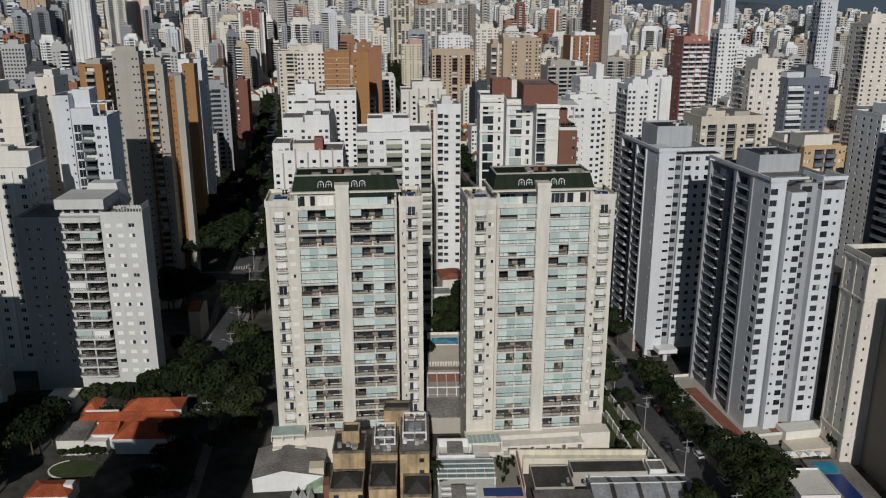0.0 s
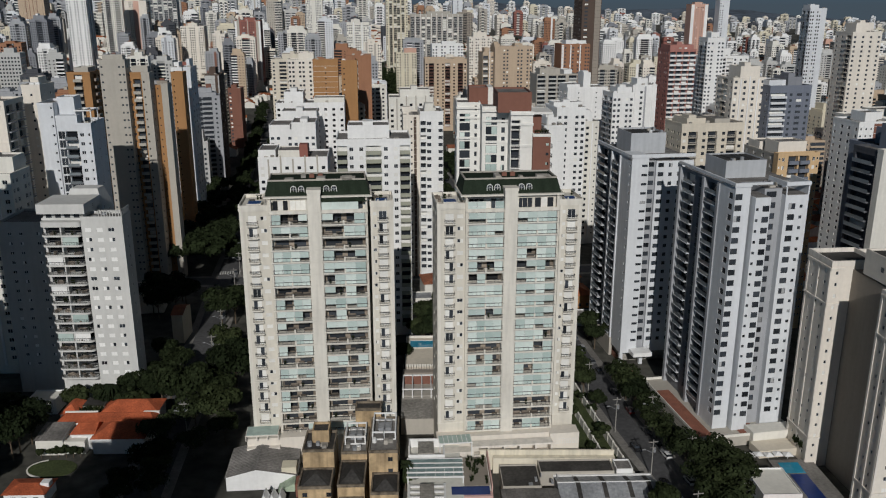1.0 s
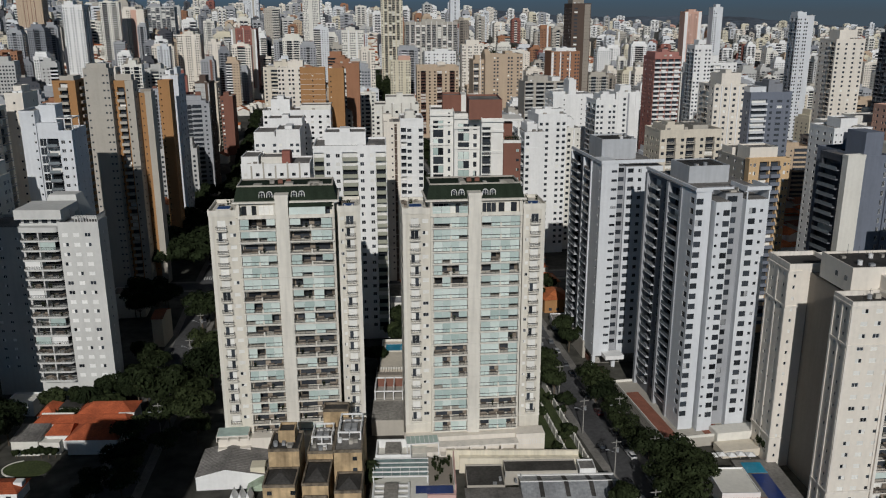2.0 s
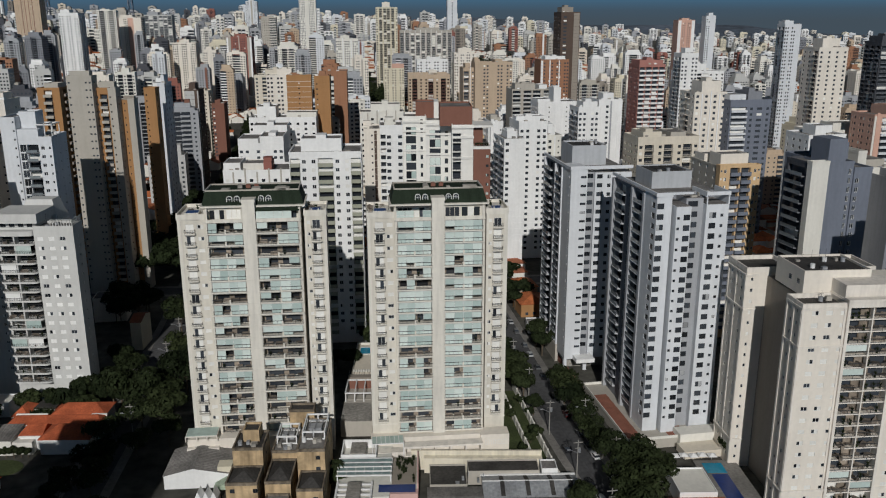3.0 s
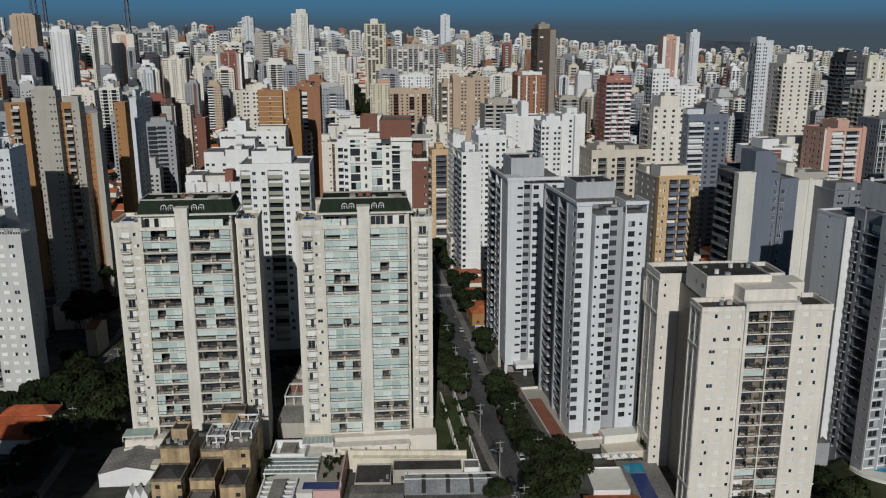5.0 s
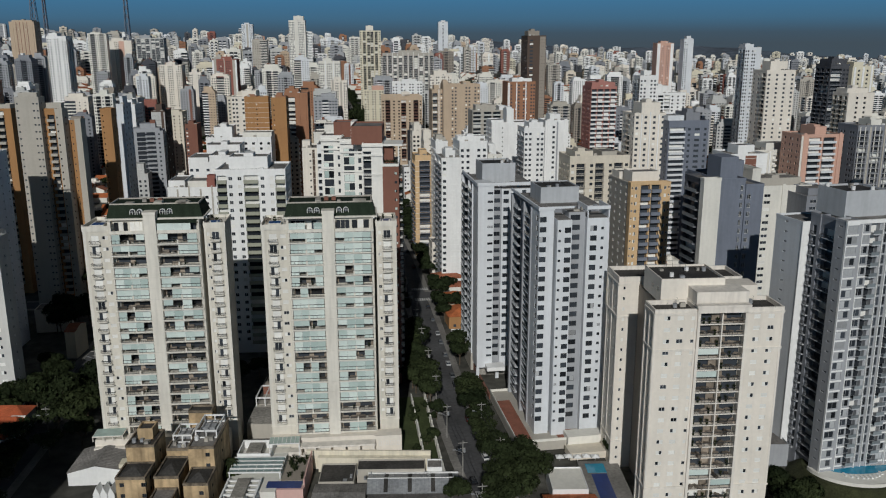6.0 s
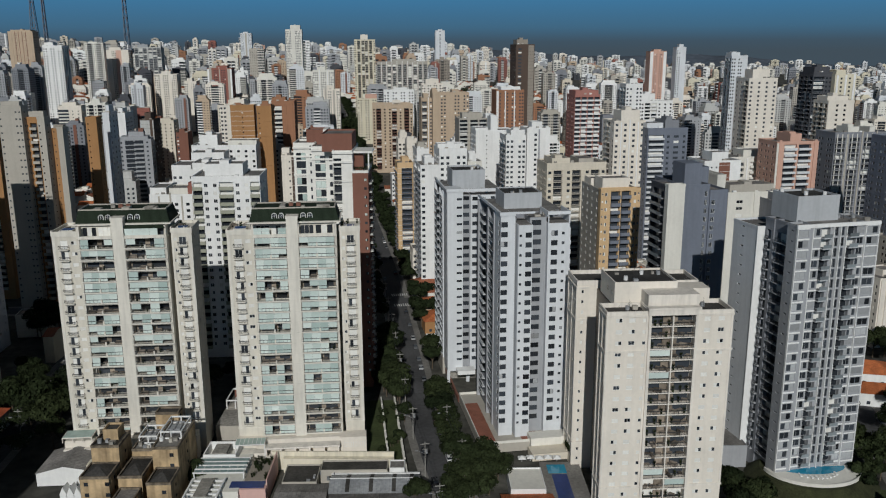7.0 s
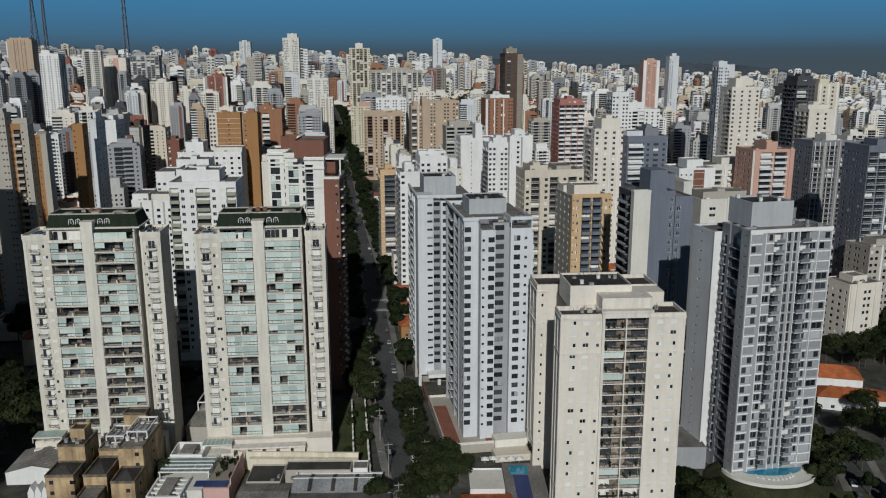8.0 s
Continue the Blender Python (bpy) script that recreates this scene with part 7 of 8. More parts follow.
def low_shed(x0, x1, y0, y1, z, wall, roof, label, ridge=0.0, rot=0.0):
    th = thing("workshop", label, "workshop", pose(x0, y0, 0, 0, 0, rot), "low workshops")
    w, d = x1 - x0, y1 - y0
    g = Geo()
    g.box(0, w, 0, d, 0, z)
    part("wall", g, wall, th)
    r = Geo()
    if ridge:
        n = max(4, int(w / 1.1))
        corrugated(r, (-0.3, -0.3, z), (w + 0.3, -0.3, z), (w + 0.3, d / 2, z + ridge), (-0.3, d / 2, z + ridge), n)
        part("roof", r, roof, th)
        r = Geo()
        corrugated(r, (w + 0.3, d + 0.3, z), (-0.3, d + 0.3, z), (-0.3, d / 2, z + ridge), (w + 0.3, d / 2, z + ridge), n)
        gable = Geo()
        for x in (0.0, w):
            gable.poly([(x, 0, z), (x, d, z), (x, d / 2, z + ridge)])
        part("gable", gable, wall, th)
    else:
        r.box(0.1, w - 0.1, 0.1, d - 0.1, z, z + 0.12)
        k = Geo()
        k.ring(0, w, 0, d, 0.2, z, z + 0.5)
        part("parapet", k, wall, th)
    part("roof", r, roof, th)
    return th


low_shed(73.4, 92.2, 185.8, 191.6, 3.6, STONE, DARKROOF, "workshop with a dark stained flat roof")
th = low_shed(77.0, 101.0, 175.0, 185.2, 3.0, GREY, METALROOF, "workshop with a grey sheet-metal gable roof and dark skylights", 1.6)
for x in (4.2, 10.6, 16.8, 21.6):
    for y0, y1 in ((0.3, 4.9), (9.9, 5.3)):
        g = Geo()
        za, zb = 3.18 + 1.6 * min(y0, 10.2 - y0) / 5.1, 3.18 + 1.6 * min(y1, 10.2 - y1) / 5.1
        g.poly([(x, y0, za), (x + 1.1, y0, za), (x + 1.1, y1, zb), (x, y1, zb)])
        part("skylight", g, DARKROOF, th, "dark skylight strip")
g = Geo()
g.box(-0.4, 24.4, 10.2, 10.8, 3.0, 3.35)
part("gutter", g, WHITEMETAL, th, "bright metal gutter")
g = Geo()
g.box(-0.3, 24.3, 4.95, 5.25, 4.6, 4.78)
part("ridge_cap", g, WHITEMETAL, th, "pale ridge cap")
low_shed(63.4, 73.0, 180.5, 190.6, 2.8, STONE, DARKROOF, "small yard building with a patched dark roof")
low_shed(63.0, 76.4, 168.0, 179.6, 3.0, STONE, ROOFGREY, "small yard building with a grey roof", 1.0)
low_shed(77.4, 104.0, 160.0, 174.2, 3.2, STONE, ROOFGREY, "long workshop with a mottled grey roof", 1.8)
low_shed(92.8, 97.0, 186.2, 191.0, 4.2, WHITE, ROOFGREY, "small white kiosk with a flat roof")
low_shed(126.0, 135.6, 175.0, 187.0, 4.0, WHITE, OFFWHITE, "white shed with a pale roof beside a pool")
low_shed(123.4, 137.0, 164.0, 174.7, 3.0, WHITE, TILE, "low white house with old red tiles", 1.5)
g = Geo()
for k in range(9):
    g.box(70 + k * 1.3 + (k % 3) * 0.4, 71 + k * 1.3, 181 + (k * 37 % 7), 182.4 + (k * 37 % 7), 3.0, 3.3 + (k % 3) * 0.3)
solo("roof_scrap", g, METALROOF, "loose sheets of metal lying on roofs", "scrap")

# ---- houses with tiled roofs ----
SHRUBS = []


def house(x, y, w, d, z, pitch, roof, wall, label, rot=0.0, hip=True, group="houses with tiled roofs"):
    th = thing("house", label, "house", pose(x, y, rise(x, y), 0, 0, rot), group)
    g = Geo()
    g.box(-w / 2, w / 2, -d / 2, d / 2, 0, z)
    part("wall", g, wall, th)
    r = Geo()
    e = 0.5
    inset = min(w, d) / 2 if hip else 0.0
    if w >= d:
        r.frustum((-w / 2 - e, w / 2 + e, -d / 2 - e, d / 2 + e), (-w / 2 - e + inset, w / 2 + e - inset, -0.06, 0.06), z, z + pitch)
    else:
        r.frustum((-w / 2 - e, w / 2 + e, -d / 2 - e, d / 2 + e), (-0.06, 0.06, -d / 2 - e + inset, d / 2 + e - inset), z, z + pitch)
    part("roof", r, roof, th)
    g = Geo()
    for u in (-0.28, 0.0, 0.28):
        g.poly([(u * w - 0.6, -d / 2 - 0.02, 0.9), (u * w + 0.6, -d / 2 - 0.02, 0.9), (u * w + 0.6, -d / 2 - 0.02, 2.1), (u * w - 0.6, -d / 2 - 0.02, 2.1)])
    part("glazing", g, GLASS, th, "small dark windows", None, "stuff")
    OCC.append((x, y, max(w, d) * 0.6))
    return th


ROOFRED = material("fresh_red_roof_tiles", (0.41, 0.100, 0.042), 0.9, coarse=(0.3, 0.25), fine=(3.0, 0.3), bump=0.4, vary=0.15)
th = thing("house", "large white house with terracotta hip roofs round a planted court", "house", pose(-60, 199, 0), "houses with tiled roofs")
g = Geo()
g.box(10.0, 16.4, 4.4, 10.0, 0, 4.6), g.box(16.4, 30.0, 1.8, 10.0, 0, 4.6), g.box(4.0, 30.0, 10.0, 14.6, 0, 4.9), g.box(14.2, 29.4, 15.6, 23.4, 0, 5.2), g.box(3.0, 7.4, 14.6, 23.0, 0, 5.0)
part("wall", g, WHITE, th)
for lo, hi, z0, z1, m in (((9.6, 16.4, 3.9, 10.4), (11.0, 16.4, 7.6, 8.0), 4.6, 6.3, ROOFRED), ((16.0, 30.4, 1.3, 10.4), (20.2, 26.0, 6.4, 6.8), 4.6, 6.9, ROOFRED),
                          ((3.6, 30.4, 9.9, 15.2), (5.6, 28.6, 12.9, 13.2), 4.9, 6.4, ROOFRED), ((13.8, 29.9, 15.1, 23.8), (17.6, 25.8, 19.3, 19.6), 5.2, 7.2, ROOFRED), ((2.6, 7.8, 14.8, 23.4), (5.0, 5.4, 17.2, 21.0), 5.0, 6.9, ROOFRED)):
    r = Geo()
    r.frustum(lo, hi, z0, z1)
    part("roof", r, m, th, "terracotta hip roof")
g = Geo()
g.box(7.8, 13.8, 18.6, 23.4, 0, 5.6)
part("flat_wing", g, OFFWHITE, th)
g = Geo()
g.box(7.7, 13.9, 18.5, 23.5, 5.6, 5.8)
part("flat_roof", g, DARKROOF, th, "dark flat roof beside the court")
g = Geo()
g.box(4.4, 13.4, 14.9, 15.3, 4.9, 5.9), g.box(26.0, 30.4, 14.7, 15.3, 4.9, 5.7), g.box(10.0, 16.2, 3.6, 3.9, 4.3, 4.7), g.box(28.0, 30.3, 1.0, 1.6, 2.6, 4.6)
part("ledge", g, CLEANWHITE, th, "white ledge along the roof edge")
for u in (18.5, 21.5, 24.5, 27.0):
    part("window", window_mesh(1.1, 1.2, 0), None, th, "", pose(u, 1.74, 1.6))
for k in range(9):
    part("planter", sofa_mesh(2), None, th, "green plant in the court", pose(8.6 + 0.6 * k, 16.0 + 0.5 * (k % 3), 3.6, 0, 0, 47 * k) @ Matrix.Diagonal((2.2, 2.2, 2.4, 1)))
OCC.append((-44, 211, 14))
th = thing("annex", "small pale annex with a grey sloping roof beside a house", "annex", pose(-58.4, 200.6, 0))
g = Geo()
g.box(0, 7.2, 0, 8.0, 0, 4.4), g.box(7.2, 12.6, 0.6, 3.6, 0, 3.6)
part("wall", g, OFFWHITE, th)
g = Geo()
corrugated(g, (-0.3, -0.3, 4.45), (7.5, -0.3, 4.45), (7.5, 8.3, 5.4), (-0.3, 8.3, 5.4), 9)
part("roof", g, ROOFGREY, th, "grey sheet roof")
for x, y, s in ((-56.6, 199.2, 0.34), (-54.4, 199.4, 0.30), (-52.4, 199.6, 0.36), (-50.2, 199.4, 0.42), (-48.4, 199.6, 0.44), (-46.6, 199.8, 0.40)):
    SHRUBS.append((x, y, s))
low_shed(-70.5, -62.5, 223.5, 230.0, 4.2, WHITE, OFFWHITE, "low white flat-roofed building")
th = house(-51.3, 181.0, 9.6, 6.4, 3.0, 1.1, ROOFRED, WHITE, "low house with a fresh red roof and white roof box")
block(th, "roof_box", 2.9, 5.0, -0.6, 1.4, 2.6, 4.3, WHITE, "white box on the roof")
g = Geo()
ring = [(-51.4 + 6.2 * math.cos(a) * (1 if math.cos(a) < 0 else 0.95), 193.9 + 4.2 * math.sin(a)) for a in [2 * math.pi * k / 28 for k in range(28)]]
g.poly([(x, y, 0.2) for x, y in ring])
for (a, b), (c, d) in zip(ring, ring[1:] + ring[:1]):
    g.poly([(a, b, -0.1), (c, d, -0.1), (c, d, 0.2), (a, b, 0.2)])
solo("lawn", g, GRASS, "round-edged olive garden lawn of a house", "lawn", None, "", "structure")
g = Geo()
rim = [(-51.4 + (x + 51.4) * 1.06, 193.9 + (y - 193.9) * 1.09) for x, y in ring]
for (a, b), (c, d), (e, h), (p, q) in list(zip(ring, ring[1:], rim[1:], rim))[9:20]:
    g.poly([(a, b, 0.3), (c, d, 0.3), (e, h, 0.3), (p, q, 0.3)]), g.poly([(p, q, -0.2), (e, h, -0.2), (e, h, 0.3), (p, q, 0.3)]), g.poly([(c, d, 0), (a, b, 0), (a, b, 0.3), (c, d, 0.3)])
solo("garden_kerb", g, OFFWHITE, "pale kerb along a rounded lawn", "kerb")
wall = Geo()
wall.box(-49, -33, 225.2, 225.5, 0, 2.4), wall.box(-49.1, -32.9, 225.1, 225.6, 2.4, 2.55)
solo("garden_wall", wall, OFFWHITE, "long pale wall behind a house", "wall")
low_shed(-43.8, -40.0, 277, 288, 10.6, PALE_YELLOW, TILE_OLD, "tall cream building with an old tiled roof", 1.6)
house(103.5, 379, 15, 10, 5.5, 2.4, TILE_OLD, WHITE, "white house with a brown tiled roof", 8)
house(103.5, 366.5, 14, 9, 4.6, 2.0, TILE_OLD, OFFWHITE, "low house with a brown tiled roof", 8)
house(105.5, 342, 12, 12, 6.0, 2.8, TILE, TAN, "orange house with a terracotta roof", 8)
house(107.0, 322, 11, 14, 5.6, 2.6, TILE, ORANGE, "bright orange house with a terracotta roof", 8)
low_shed(103.0, 110.5, 296, 304, 3.2, WHITE, ROOFGREY, "white walled yard building by the street")
house(268, 266, 22, 14, 5.0, 3.0, TILE, WHITE, "white house with a broad terracotta roof", -14)
house(266, 244, 24, 10, 5.0, 2.4, TILE, WHITE, "long white house with a terracotta roof", -14)
house(217, 316, 12, 12, 6, 2.4, TILE, OFFWHITE, "house with a terracotta roof among towers", 8)
for x, y in ((236, 400), (243, 424), (251, 448), (261, 474)):
    house(x, y, 11, 12, 6.5, 2.4, TILE if x < 250 else TILE_OLD, WHITE, "white house with a tiled roof in a gap between towers", 8)
house(229, 300, 12, 10, 6, 2.4, TILE_OLD, OFFWHITE, "house with a brown tiled roof among towers", 8)
house(212, 300, 12, 10, 14, 2.0, TILE_OLD, BRICKRED, "red house with a brown tiled roof", 8)

low_shed(186.0, 198.0, 196.0, 212.0, 6.5, GREY, ROOFGREY, "grey annex with a flat roof beside a tower")
low_shed(187.0, 196.0, 214.0, 228.0, 4.5, STONE, ROOFGREY, "low grey building in the shade of towers")
# pool garden of the grey towers
th = thing("pool_garden", "paved pool garden with a blue pool and red deck", "pool garden", pose(134, 170, 0))
g = Geo()
g.box(2.5, 14.2, 0, 27, 0, 0.9)
part("paving", g, PAVING, th)
g = Geo()
g.box(5.2, 9.6, 2, 19.6, 0.92, 0.98)
part("lap_pool", g, DEEPBLUE, th, "deep blue lap pool")
g = Geo()
g.box(4.4, 9.8, 20.2, 25.4, 0.92, 0.98)
part("pool_water", g, WATER, th, "light blue pool end")
for k in range(5):
    g = Geo()
    g.frustum((-1.2, 1.2, -1.2, 1.2), (-0.1, 0.1, -0.1, 0.1), 2.2, 2.9), g.tube((0, 0, 0.9), (0, 0, 2.3), 0.05, 0.05, 6)
    part("parasol", g, WHITE, th, "white parasol", pose(-2.5 + 2.6 * k, 27.4 + 0.4 * (k % 2), 0))
th = thing("plinth", "cream plinth wall with a red-brown deck under a grey tower", "plinth", pose(119.3, 208.6, 0, 0, 0, 8))
g = Geo()
g.box(0, 28, -4.6, 34, 0, 2.9)
part("wall", g, STONE, th)
g = Geo()
g.box(0.4, 4.8, -4.2, 26, 2.92, 2.98), g.box(13, 18.5, -3.4, 2, 2.92, 2.98)
part("deck", g, DECK, th, "red-brown deck")
g = Geo()
g.ring(-0.1, 28.1, -4.7, 34.1, 0.25, 2.9, 3.7)
part("parapet", g, OFFWHITE, th)
g = Geo()
g.box(15, 27.5, -6.4, -1.6, 0, 4.6)
part("pavilion", g, OFFWHITE, th, "cream pavilion roof")
g = Geo()
g.box(14.0, 28.5, -12.0, -6.5, 0, 2.2)
part("lower_wall", g, BEIGE, th)
g = Geo()
g.box(-0.3, 0.3, 34, 64, 0, 1.8)
part("red_wall", g, BROWN, th, "red-brown street wall")
g = Geo()
g.box(188, 240, 150, 183, 0, 0.2)
solo("lawn", g, GRASS, "lawn round a curved terrace", "lawn")

# ---- low houses filling the gaps between the towers ----
rnd = random.Random(77)
filler = 0
for j in range(46):
    for i in range(60):
        x, y = -330 + i * 15 + rnd.uniform(-4, 4), 236 + j * 15.5 + rnd.uniform(-4, 4)
        w, d, z, pick, wallp = rnd.uniform(8, 13), rnd.uniform(8, 13), rnd.uniform(3.2, 7.5), rnd.random(), rnd.random()
        if abs(x - 60) > 0.62 * y + 20 or on_street(x, y) or rnd.random() < 0.34:
            continue
        if any((x - a) ** 2 + (y - b) ** 2 < (c + 6.5) ** 2 for a, b, c in OCC):
            continue
        if x > -70 and x < 92 and y < 300:
            continue
        if 92 < x < 320 and y < 330 and not (255 < x):
            continue
        if filler < 90:
            if pick < 0.62:
                house(x, y, w, d, z, rnd.uniform(1.6, 2.8), TILE if pick < 0.34 else TILE_OLD, OFFWHITE if wallp < 0.6 else STONE, "low house with a tiled roof among towers", rnd.choice((3, 8, 8, 12)))
            else:
                low_shed(x - w / 2, x + w / 2, y - d / 2, y + d / 2, z + rnd.uniform(0, 6), OFFWHITE if wallp < 0.6 else STONE, ROOFGREY if pick < 0.85 else METALROOF, "low flat-roofed building among towers", 0.0, rnd.choice((3, 8, 8)))
            filler += 1

# ---- trees ----


def tree_kind(seed, height, radius, flat):
    """A tapered trunk with limbs, and a crown of many small leaf clumps with gaps."""
    r = random.Random(seed)
    th = thing("tree", "broad dark green street tree", "tree", pose(0, 0, 0), "street trees")
    t = Geo()
    fork = height * 0.38
    t.tube((0, 0, 0), (0.1, 0, fork), 0.28, 0.2, 7)
    lobes = []
    for k in range(9):
        a = 2 * math.pi * k / 9 + r.uniform(-0.3, 0.3)
        e = r.uniform(0.35, 0.75) * radius if k else 0
        p = Vector((e * math.cos(a), e * math.sin(a), height * r.uniform(0.62, 0.82)))
        if k < 6:
            t.tube((0.1, 0, fork * 0.95), tuple(p), 0.14, 0.05, 5)
        lobes.append((p, radius * r.uniform(0.36, 0.56)))
    part("trunk", t, BARK, th)
    c = Geo()
    for p, s in lobes:
        for k in range(230):
            d = Vector((r.gauss(0, 1), r.gauss(0, 1), r.gauss(0, 1))).normalized()
            if d.z < -0.55:
                continue
            q = p + Vector((d.x, d.y, d.z * flat)) * s * r.uniform(0.72, 1.08)
            side = d.cross(Vector((r.uniform(-1, 1), r.uniform(-1, 1), 0.3))).normalized()
            up = (side.cross(d) + d * r.uniform(-0.5, 0.5)).normalized()
            u = r.uniform(0.32, 0.62)
            c.poly([tuple(q - side * u), tuple(q + up * u * 0.7 + d * 0.15), tuple(q + side * u), tuple(q - up * u * 0.8)])
    part("crown", c, LEAF, th)
    return th


kinds = [tree_kind(1, 11, 5.0, 0.75), tree_kind(2, 9, 4.0, 0.85), tree_kind(3, 13, 6.4, 0.62), tree_kind(4, 8, 3.2, 0.95)]
for k, m in zip(kinds, (pose(-22, 236, 0), pose(-31, 229, 0), pose(-16, 226, 0), pose(-37, 231, 0))):
    k.matrix_basis = sit(m)
rt = random.Random(15)


crowns = []
for k in kinds:
    me = [o for o in k.children if o.name.startswith("crown")][0].data
    co = np.empty(len(me.vertices) * 3)
    me.vertices.foreach_get("co", co)
    crowns.append(co.reshape(-1, 4, 3)[::3])        # a third of the leaf clumps, for trees far off
far_leaves = []


def plant(x, y, kind=None, size=None):
    """A tree near by is a thing; beyond the first blocks its crown joins the greenery of the streets."""
    k = rt.choice((0, 0, 1, 2, 3)) if kind is None else kind
    s = rt.uniform(0.8, 1.2) if size is None else size * rt.uniform(0.92, 1.08)
    if y > 330:
        a = rt.uniform(0, 6.28)
        q = crowns[k]
        mid = q.mean(axis=1, keepdims=True)
        q = (mid + (q - mid) * 1.7).reshape(-1, 3) * s
        far_leaves.append(np.stack((x + q[:, 0] * math.cos(a) - q[:, 1] * math.sin(a), y + q[:, 0] * math.sin(a) + q[:, 1] * math.cos(a), rise(x, y) + lean(x) + q[:, 2]), axis=1))
        return None
    return copy_thing(kinds[k], pose(x, y, rise(x, y) + lean(x), 0, 0, rt.uniform(0, 360)) @ Matrix.Diagonal((s, s, s * rt.uniform(0.9, 1.15), 1)))


def grove(x0, x1, y0, y1, n, kind=None, size=None):
    for _ in range(n):
        plant(rt.uniform(x0, x1), rt.uniform(y0, y1), kind, size)


# big trees along the avenue in front of the first tower
for x, y, s in ((-12, 214, 0.95), (-20, 214, 1.0), (-25, 222, 1.1), (-14, 240, 1.1), (-18, 250, 1.0), (-10, 206, 0.7), (-27, 203, 0.7), (-17, 200, 0.65), (-33, 246, 0.9), (-22, 262, 0.9)):
    plant(x, y, 2, s)
grove(-44, -34, 226, 262, 8, None, 0.9)
grove(-58, -38, 221, 226, 5, 1, 0.9)
grove(-80, -62, 184, 215, 12, 2, 0.9)
grove(-76, -60, 160, 182, 7, 0, 0.9)
grove(-30, -12, 160, 198, 10, 2, 0.6)
grove(-30, -8, 288, 330, 10, 0, 1.0)
grove(-62, -48, 300, 330, 10, 2, 0.9)
grove(-68, -50, 352, 364, 10, 2, 1.5)
grove(-66, -50, 366, 398, 14, 2, 1.2)
for x, y, s in ((-30, 292, 1.25), (-26, 296, 1.1)):
    plant(x, y, 2, s)
grove(-58, -30, 366, 420, 16, 0, 1.0)
grove(-90, -50, 420, 520, 22, 0, 1.05)
grove(0, 40, 236, 262, 10, 0, 0.8)
grove(42, 50, 272, 300, 8, 0, 0.9)
for x, y, s in SHRUBS:
    plant(x, y, 3, s)
# by the street
for x, y, s in ((106.5, 242, 0.75), (107, 234, 0.85), (107.5, 226, 0.85), (109, 218, 0.8), (110, 210, 0.8), (111.5, 203, 0.7), (112.5, 193, 0.85), (118, 189, 0.95), (123.5, 187, 0.8), (114, 182, 1.0), (120.5, 180, 1.05), (116, 173, 1.1), (112, 167, 0.9)):
    plant(x, y, 2, s * 0.92)
for x, y, s in ((94, 236, 0.9), (93, 243, 1.0), (92.5, 250, 1.0), (92, 258, 0.9), (90, 268, 0.9), (101, 172, 0.8), (89, 247, 0.9), (96, 226, 0.6)):
    plant(x, y, 0, s)
grove(87, 90.5, 202, 240, 5, 3, 0.4)
grove(92, 95.5, 200, 236, 10, 3, 0.42)
grove(52, 57, 193, 196.5, 5, 3, 0.4)
grove(37, 41, 181, 188, 4, 3, 0.7)
for k in range(118):
    p, a = along(STREET, 215 + k * 10.0)
    n = Vector((-math.sin(radians(a)), math.cos(radians(a))))
    for s in (-1, 1):
        if k < 12 and rt.random() < 0.35:
            continue
        if k >= 18 and rt.random() < 0.25:
            continue
        for out in ((rt.uniform(7.5, 10.5),) if k % 3 else (rt.uniform(7.5, 9.5), rt.uniform(13, 17))):
            q = p + n * s * out
            plant(q.x, q.y, rt.choice((0, 1)) if k < 18 else rt.choice((0, 1, 2)), 0.9 if k < 18 else 0.95)
for k in range(30):
    p, a = along(AVENUE, 330 + k * 18.0)
    n = Vector((-math.sin(radians(a)), math.cos(radians(a))))
    for s in (-1, 1):
        q = p + n * s * rt.uniform(6.5, 9.5)
        plant(q.x, q.y, 0, 1.1)
# round the grey tower with the round terrace, and further right
grove(186, 197, 166, 186, 8, 0, 0.8)
grove(198, 212, 158, 166, 4, 3, 0.7)
grove(228, 246, 192, 236, 16, 2, 0.8)
grove(300, 345, 255, 330, 26, 2, 1.0)
grove(256, 300, 196, 214, 12, 2, 0.8)
grove(87, 92, 250, 300, 12, 0, 0.9)
grove(226, 246, 168, 190, 8, 3, 0.8)
grove(252, 300, 216, 236, 12, 2, 0.8)
grove(250, 300, 276, 300, 16, 2, 0.9)
grove(146, 150, 196, 204, 3, 3, 0.9)
grove(330, 420, 250, 420, 40, 2, 1.0)
filled = 0
while filled < 150:
    x, y = rt.uniform(-330, 420), rt.uniform(250, 980)
    if on_street(x, y) or any((x - a) ** 2 + (y - b) ** 2 < (c + 3) ** 2 for a, b, c in OCC) or (-5 < x < 90 and y < 300) or (110 < x < 250 and y < 290):
        continue
    plant(x, y)
    filled += 1
fl = np.concatenate(far_leaves)
me = bpy.data.meshes.new("street_greenery")
me.from_pydata(fl.tolist(), [], np.arange(len(fl)).reshape(-1, 4).tolist())
me.materials.append(LEAF)
tagged(new("street_greenery", me), "dark green crowns of many distant street trees", "trees", "", "stuff")
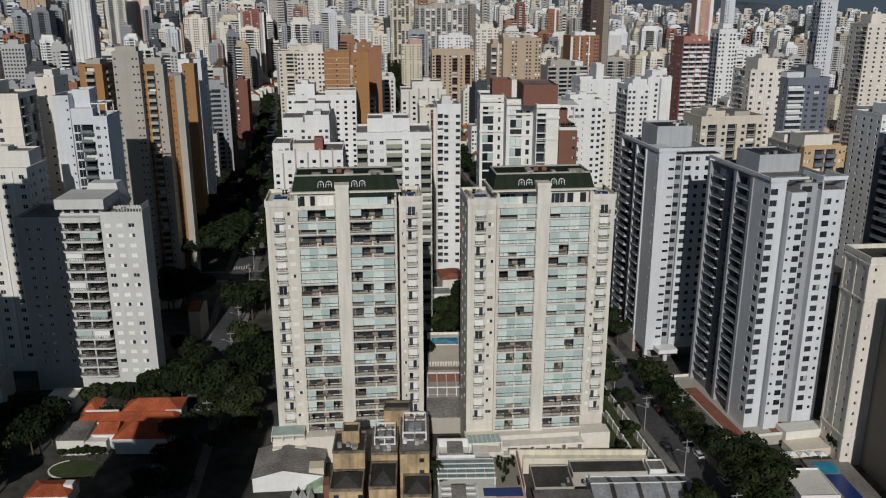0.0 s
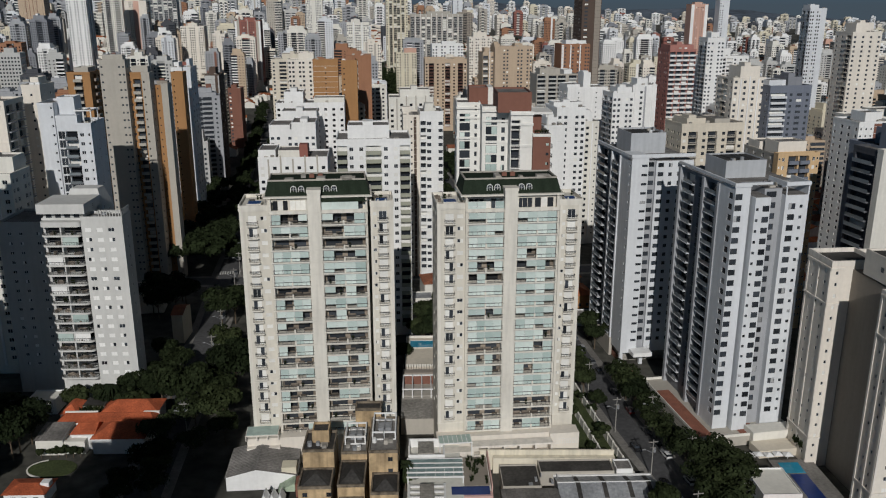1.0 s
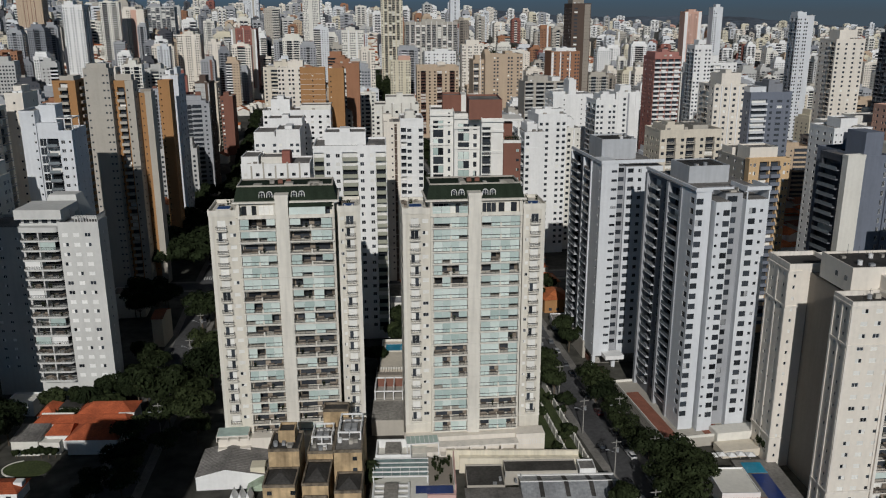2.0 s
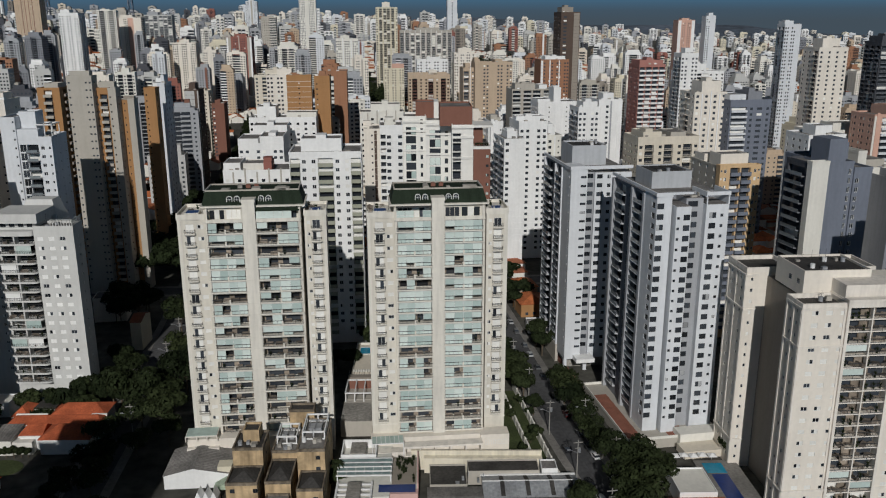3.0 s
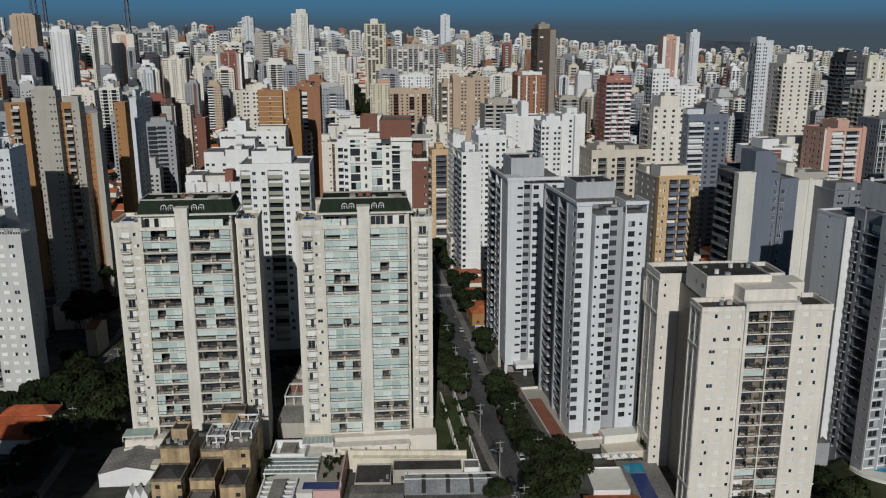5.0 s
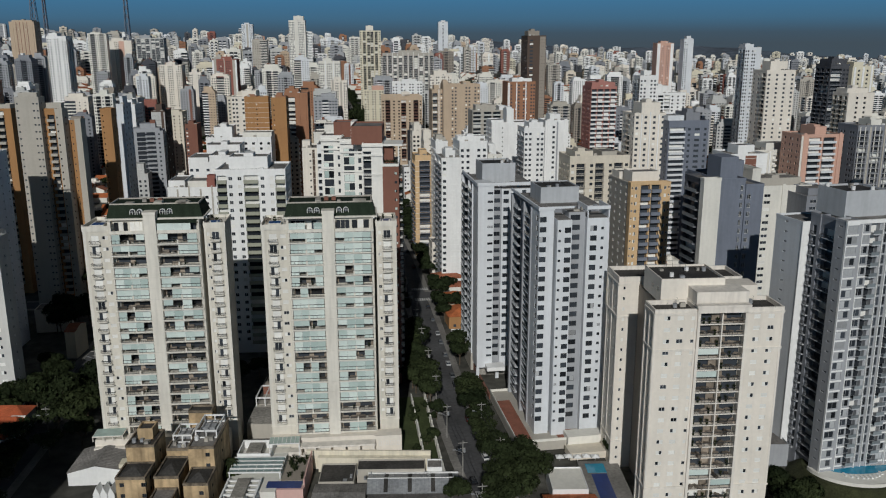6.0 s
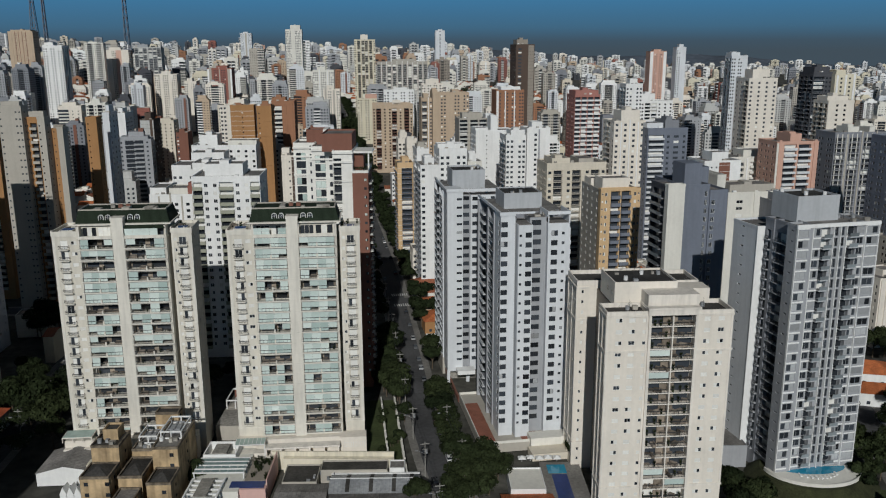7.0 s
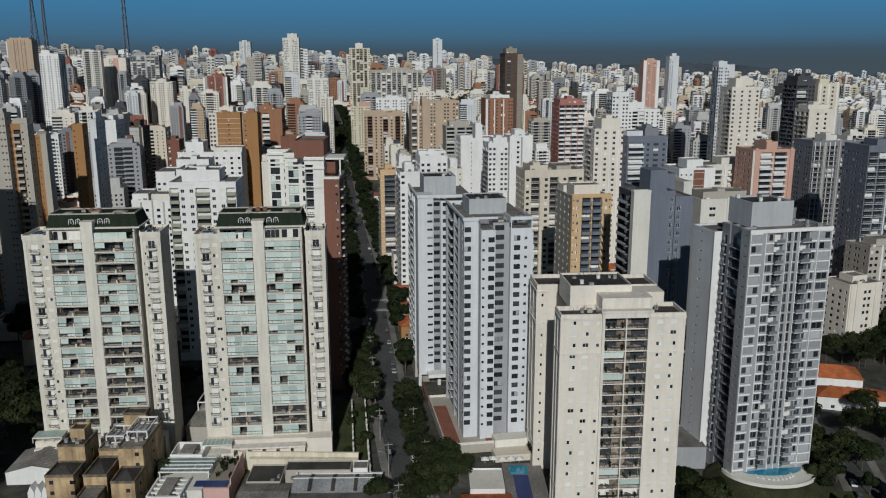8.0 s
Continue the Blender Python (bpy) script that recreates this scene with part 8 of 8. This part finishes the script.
# wooded rise far ahead, too far to tell the trees apart
far_wood = Geo()
for cx, cy, n, sp in ((-2, 1120, 260, 26), (150, 1010, 260, 30), (-20, 860, 150, 24), (190, 1500, 200, 50)):
    for k in range(n):
        x, y = cx + rt.gauss(0, sp), cy + rt.gauss(0, sp * 1.6)
        z = rise(x, y) + rt.uniform(4, 15)
        s = rt.uniform(2.5, 4.5)
        for q in range(12):
            d = Vector((rt.gauss(0, 1), rt.gauss(0, 1), rt.gauss(0, 1))).normalized()
            u = Vector((rt.gauss(0, 1), rt.gauss(0, 1), rt.gauss(0, 1))).normalized() * s * 0.5
            v = d.cross(u)
            c0 = Vector((x, y, z)) + d * s
            far_wood.poly([tuple(c0 - u), tuple(c0 - v), tuple(c0 + u), tuple(c0 + v)])
solo("far_woods", far_wood, LEAF, "dark wooded rise among distant towers", "woods", None, "", "stuff")

# palms before the white tower


def palm_kind():
    th = thing("palm", "tall palm with drooping fronds", "palm tree", pose(-46, 222.5, 0), "garden palms")
    g = Geo()
    g.tube((0, 0, 0), (0.3, 0, 9), 0.22, 0.14, 7)
    part("trunk", g, BARK, th)
    f = Geo()
    for k in range(16):
        a = k * 2.4
        for s in range(5):
            r0, r1 = s * 0.75, (s + 1) * 0.75
            z0, z1 = 9.2 + 0.9 * math.sin(r0 * 0.9) - 0.16 * r0 * r0, 9.2 + 0.9 * math.sin(r1 * 0.9) - 0.16 * r1 * r1
            w = 0.42 * (1 - s / 6)
            n = (-math.sin(a) * w, math.cos(a) * w)
            f.poly([(0.3 + r0 * math.cos(a) - n[0], r0 * math.sin(a) - n[1], z0 - 0.15), (0.3 + r1 * math.cos(a) - n[0], r1 * math.sin(a) - n[1], z1 - 0.15), (0.3 + r1 * math.cos(a), r1 * math.sin(a), z1), (0.3 + r0 * math.cos(a), r0 * math.sin(a), z0)])
            f.poly([(0.3 + r0 * math.cos(a), r0 * math.sin(a), z0), (0.3 + r1 * math.cos(a), r1 * math.sin(a), z1), (0.3 + r1 * math.cos(a) + n[0], r1 * math.sin(a) + n[1], z1 - 0.15), (0.3 + r0 * math.cos(a) + n[0], r0 * math.sin(a) + n[1], z0 - 0.15)])
    part("crown", f, LEAF, th)
    return th


palm = palm_kind()
for x, y in ((-42.5, 224), (-39.5, 222), (39.5, 184)):
    copy_thing(palm, pose(x, y, lean(x), 0, 0, x * 40) @ Matrix.Diagonal((0.9, 0.9, 0.8, 1)))

# ---- cars ----


def car_kind(paint):
    th = thing("car", "parked " + paint.name.replace("car_paint_", "") + " car at the kerb", "car", pose(0, 0, 0), "parked cars")
    b = Geo()
    prof = [(-2.1, 0.35), (-2.15, 0.75), (-1.9, 0.92), (1.0, 0.95), (2.0, 0.80), (2.1, 0.4)]
    for (a, c), (d, e) in zip(prof, prof[1:] + prof[:1]):
        b.poly([(a, -0.85, c), (d, -0.85, e), (d, 0.85, e), (a, 0.85, c)])
    b.poly([(a, 0.85, c) for a, c in prof]), b.poly([(a, -0.85, c) for a, c in reversed(prof)])
    part("body", b, paint, th)
    c = Geo()
    c.frustum((-1.9, 1.1, -0.8, 0.8), (-1.4, 0.35, -0.66, 0.66), 0.9, 1.38)
    cab = part("cabin", c, GLASS, th, "dark car windows")
    r = Geo()
    r.box(-1.42, 0.37, -0.68, 0.68, 1.38, 1.44)
    part("roof", r, paint, cab)
    for x in (-1.35, 1.35):
        for s in (-1, 1):
            w = Geo()
            w.tube((0, -0.1, 0), (0, 0.1, 0), 0.32, 0.32, 12)
            part("wheel", w, TYRE, th, "", pose(x, s * 0.8, 0.32))
    return th


cars = [car_kind(p) for p in LIVERY]
for k, c in enumerate(cars):
    p, a = along(STREET, 128 + k * 13.0)
    n = Vector((-math.sin(radians(a)), math.cos(radians(a))))
    q = p - n * 3.4
    c.matrix_basis = sit(pose(q.x, q.y, 0.06, 0, 0, a))
rc = random.Random(31)
for line, s0, s1 in ((STREET, 120, 420), (AVENUE, 200, 460), (STREET, 420, 900), (EAST, 30, 120)):
    s = s0
    while s < s1:
        for side in (-1, 1):
            if rc.random() < 0.34:
                p, a = along(line, s)
                n = Vector((-math.sin(radians(a)), math.cos(radians(a))))
                q = p + n * side * 3.3
                copy_thing(cars[rc.choice((0, 0, 1, 2, 2, 4, 4, 4, 3) if rc.random() < 0.5 else (0, 1, 2, 4))], pose(q.x, q.y, rise(q.x, q.y) + lean(q.x) + 0.06, 0, 0, a + (180 if rc.random() < 0.5 else 0)))
        s += rc.uniform(7, 14)

# ---- poles, wires and street lamps ----


def pole_at(x, y, rot):
    th = thing("utility_pole", "concrete utility pole with a crossarm and transformer", "utility pole", pose(x, y, 0, 0, 0, rot), "utility poles")
    g = Geo()
    g.tube((0, 0, 0), (0, 0, 11), 0.17, 0.11, 8)
    part("post", g, POLE, th)
    g = Geo()
    g.box(-1.3, 1.3, -0.08, 0.08, 10.2, 10.4)
    part("crossarm", g, POLE, th)
    g = Geo()
    g.box(-0.8, 0.8, -0.06, 0.06, 8.6, 8.75)
    part("crossarm", g, POLE, th)
    g = Geo()
    g.tube((0.45, 0, 7.4), (0.45, 0, 8.5), 0.35, 0.35, 10)
    part("transformer", g, METALROOF, th)
    g = Geo()
    g.tube((0, 0, 7.2), (-2.2, 0, 8.4), 0.06, 0.05, 6), g.box(-2.9, -2.1, -0.16, 0.16, 8.32, 8.48)
    part("lamp_arm", g, METALROOF, th)


wires = Geo()
for key, line, s0, n, side in (("street", STREET, 108, 9, 1), ("street", STREET, 132, 2, -1), ("avenue", AVENUE, 150, 9, -1)):
    row = []
    for k in range(n):
        p, a = along(line, s0 + k * 24.0)
        nn = Vector((-math.sin(radians(a)), math.cos(radians(a))))
        q = p + nn * side * 5.4
        pole_at(q.x, q.y, a - 90)
        row.append((q, nn))
    for u, z in ((-1.1, 10.45), (0.0, 10.45), (1.1, 10.45), (-0.6, 8.8), (0.6, 8.8)):
        w = wires
        for (p, n0), (q, n1) in zip(row, row[1:]):
            a, b = Vector((*(p + n0 * u), z)), Vector((*(q + n1 * u), z))
            m = (a + b) / 2 - Vector((0, 0, 0.5))
            w.tube(tuple(a), tuple(m), 0.025, 0.025, 4), w.tube(tuple(m), tuple(b), 0.025, 0.025, 4)
solo("overhead_cables", wires, RAIL, "thin dark overhead cables strung between street poles", "cables", None, "", "stuff")
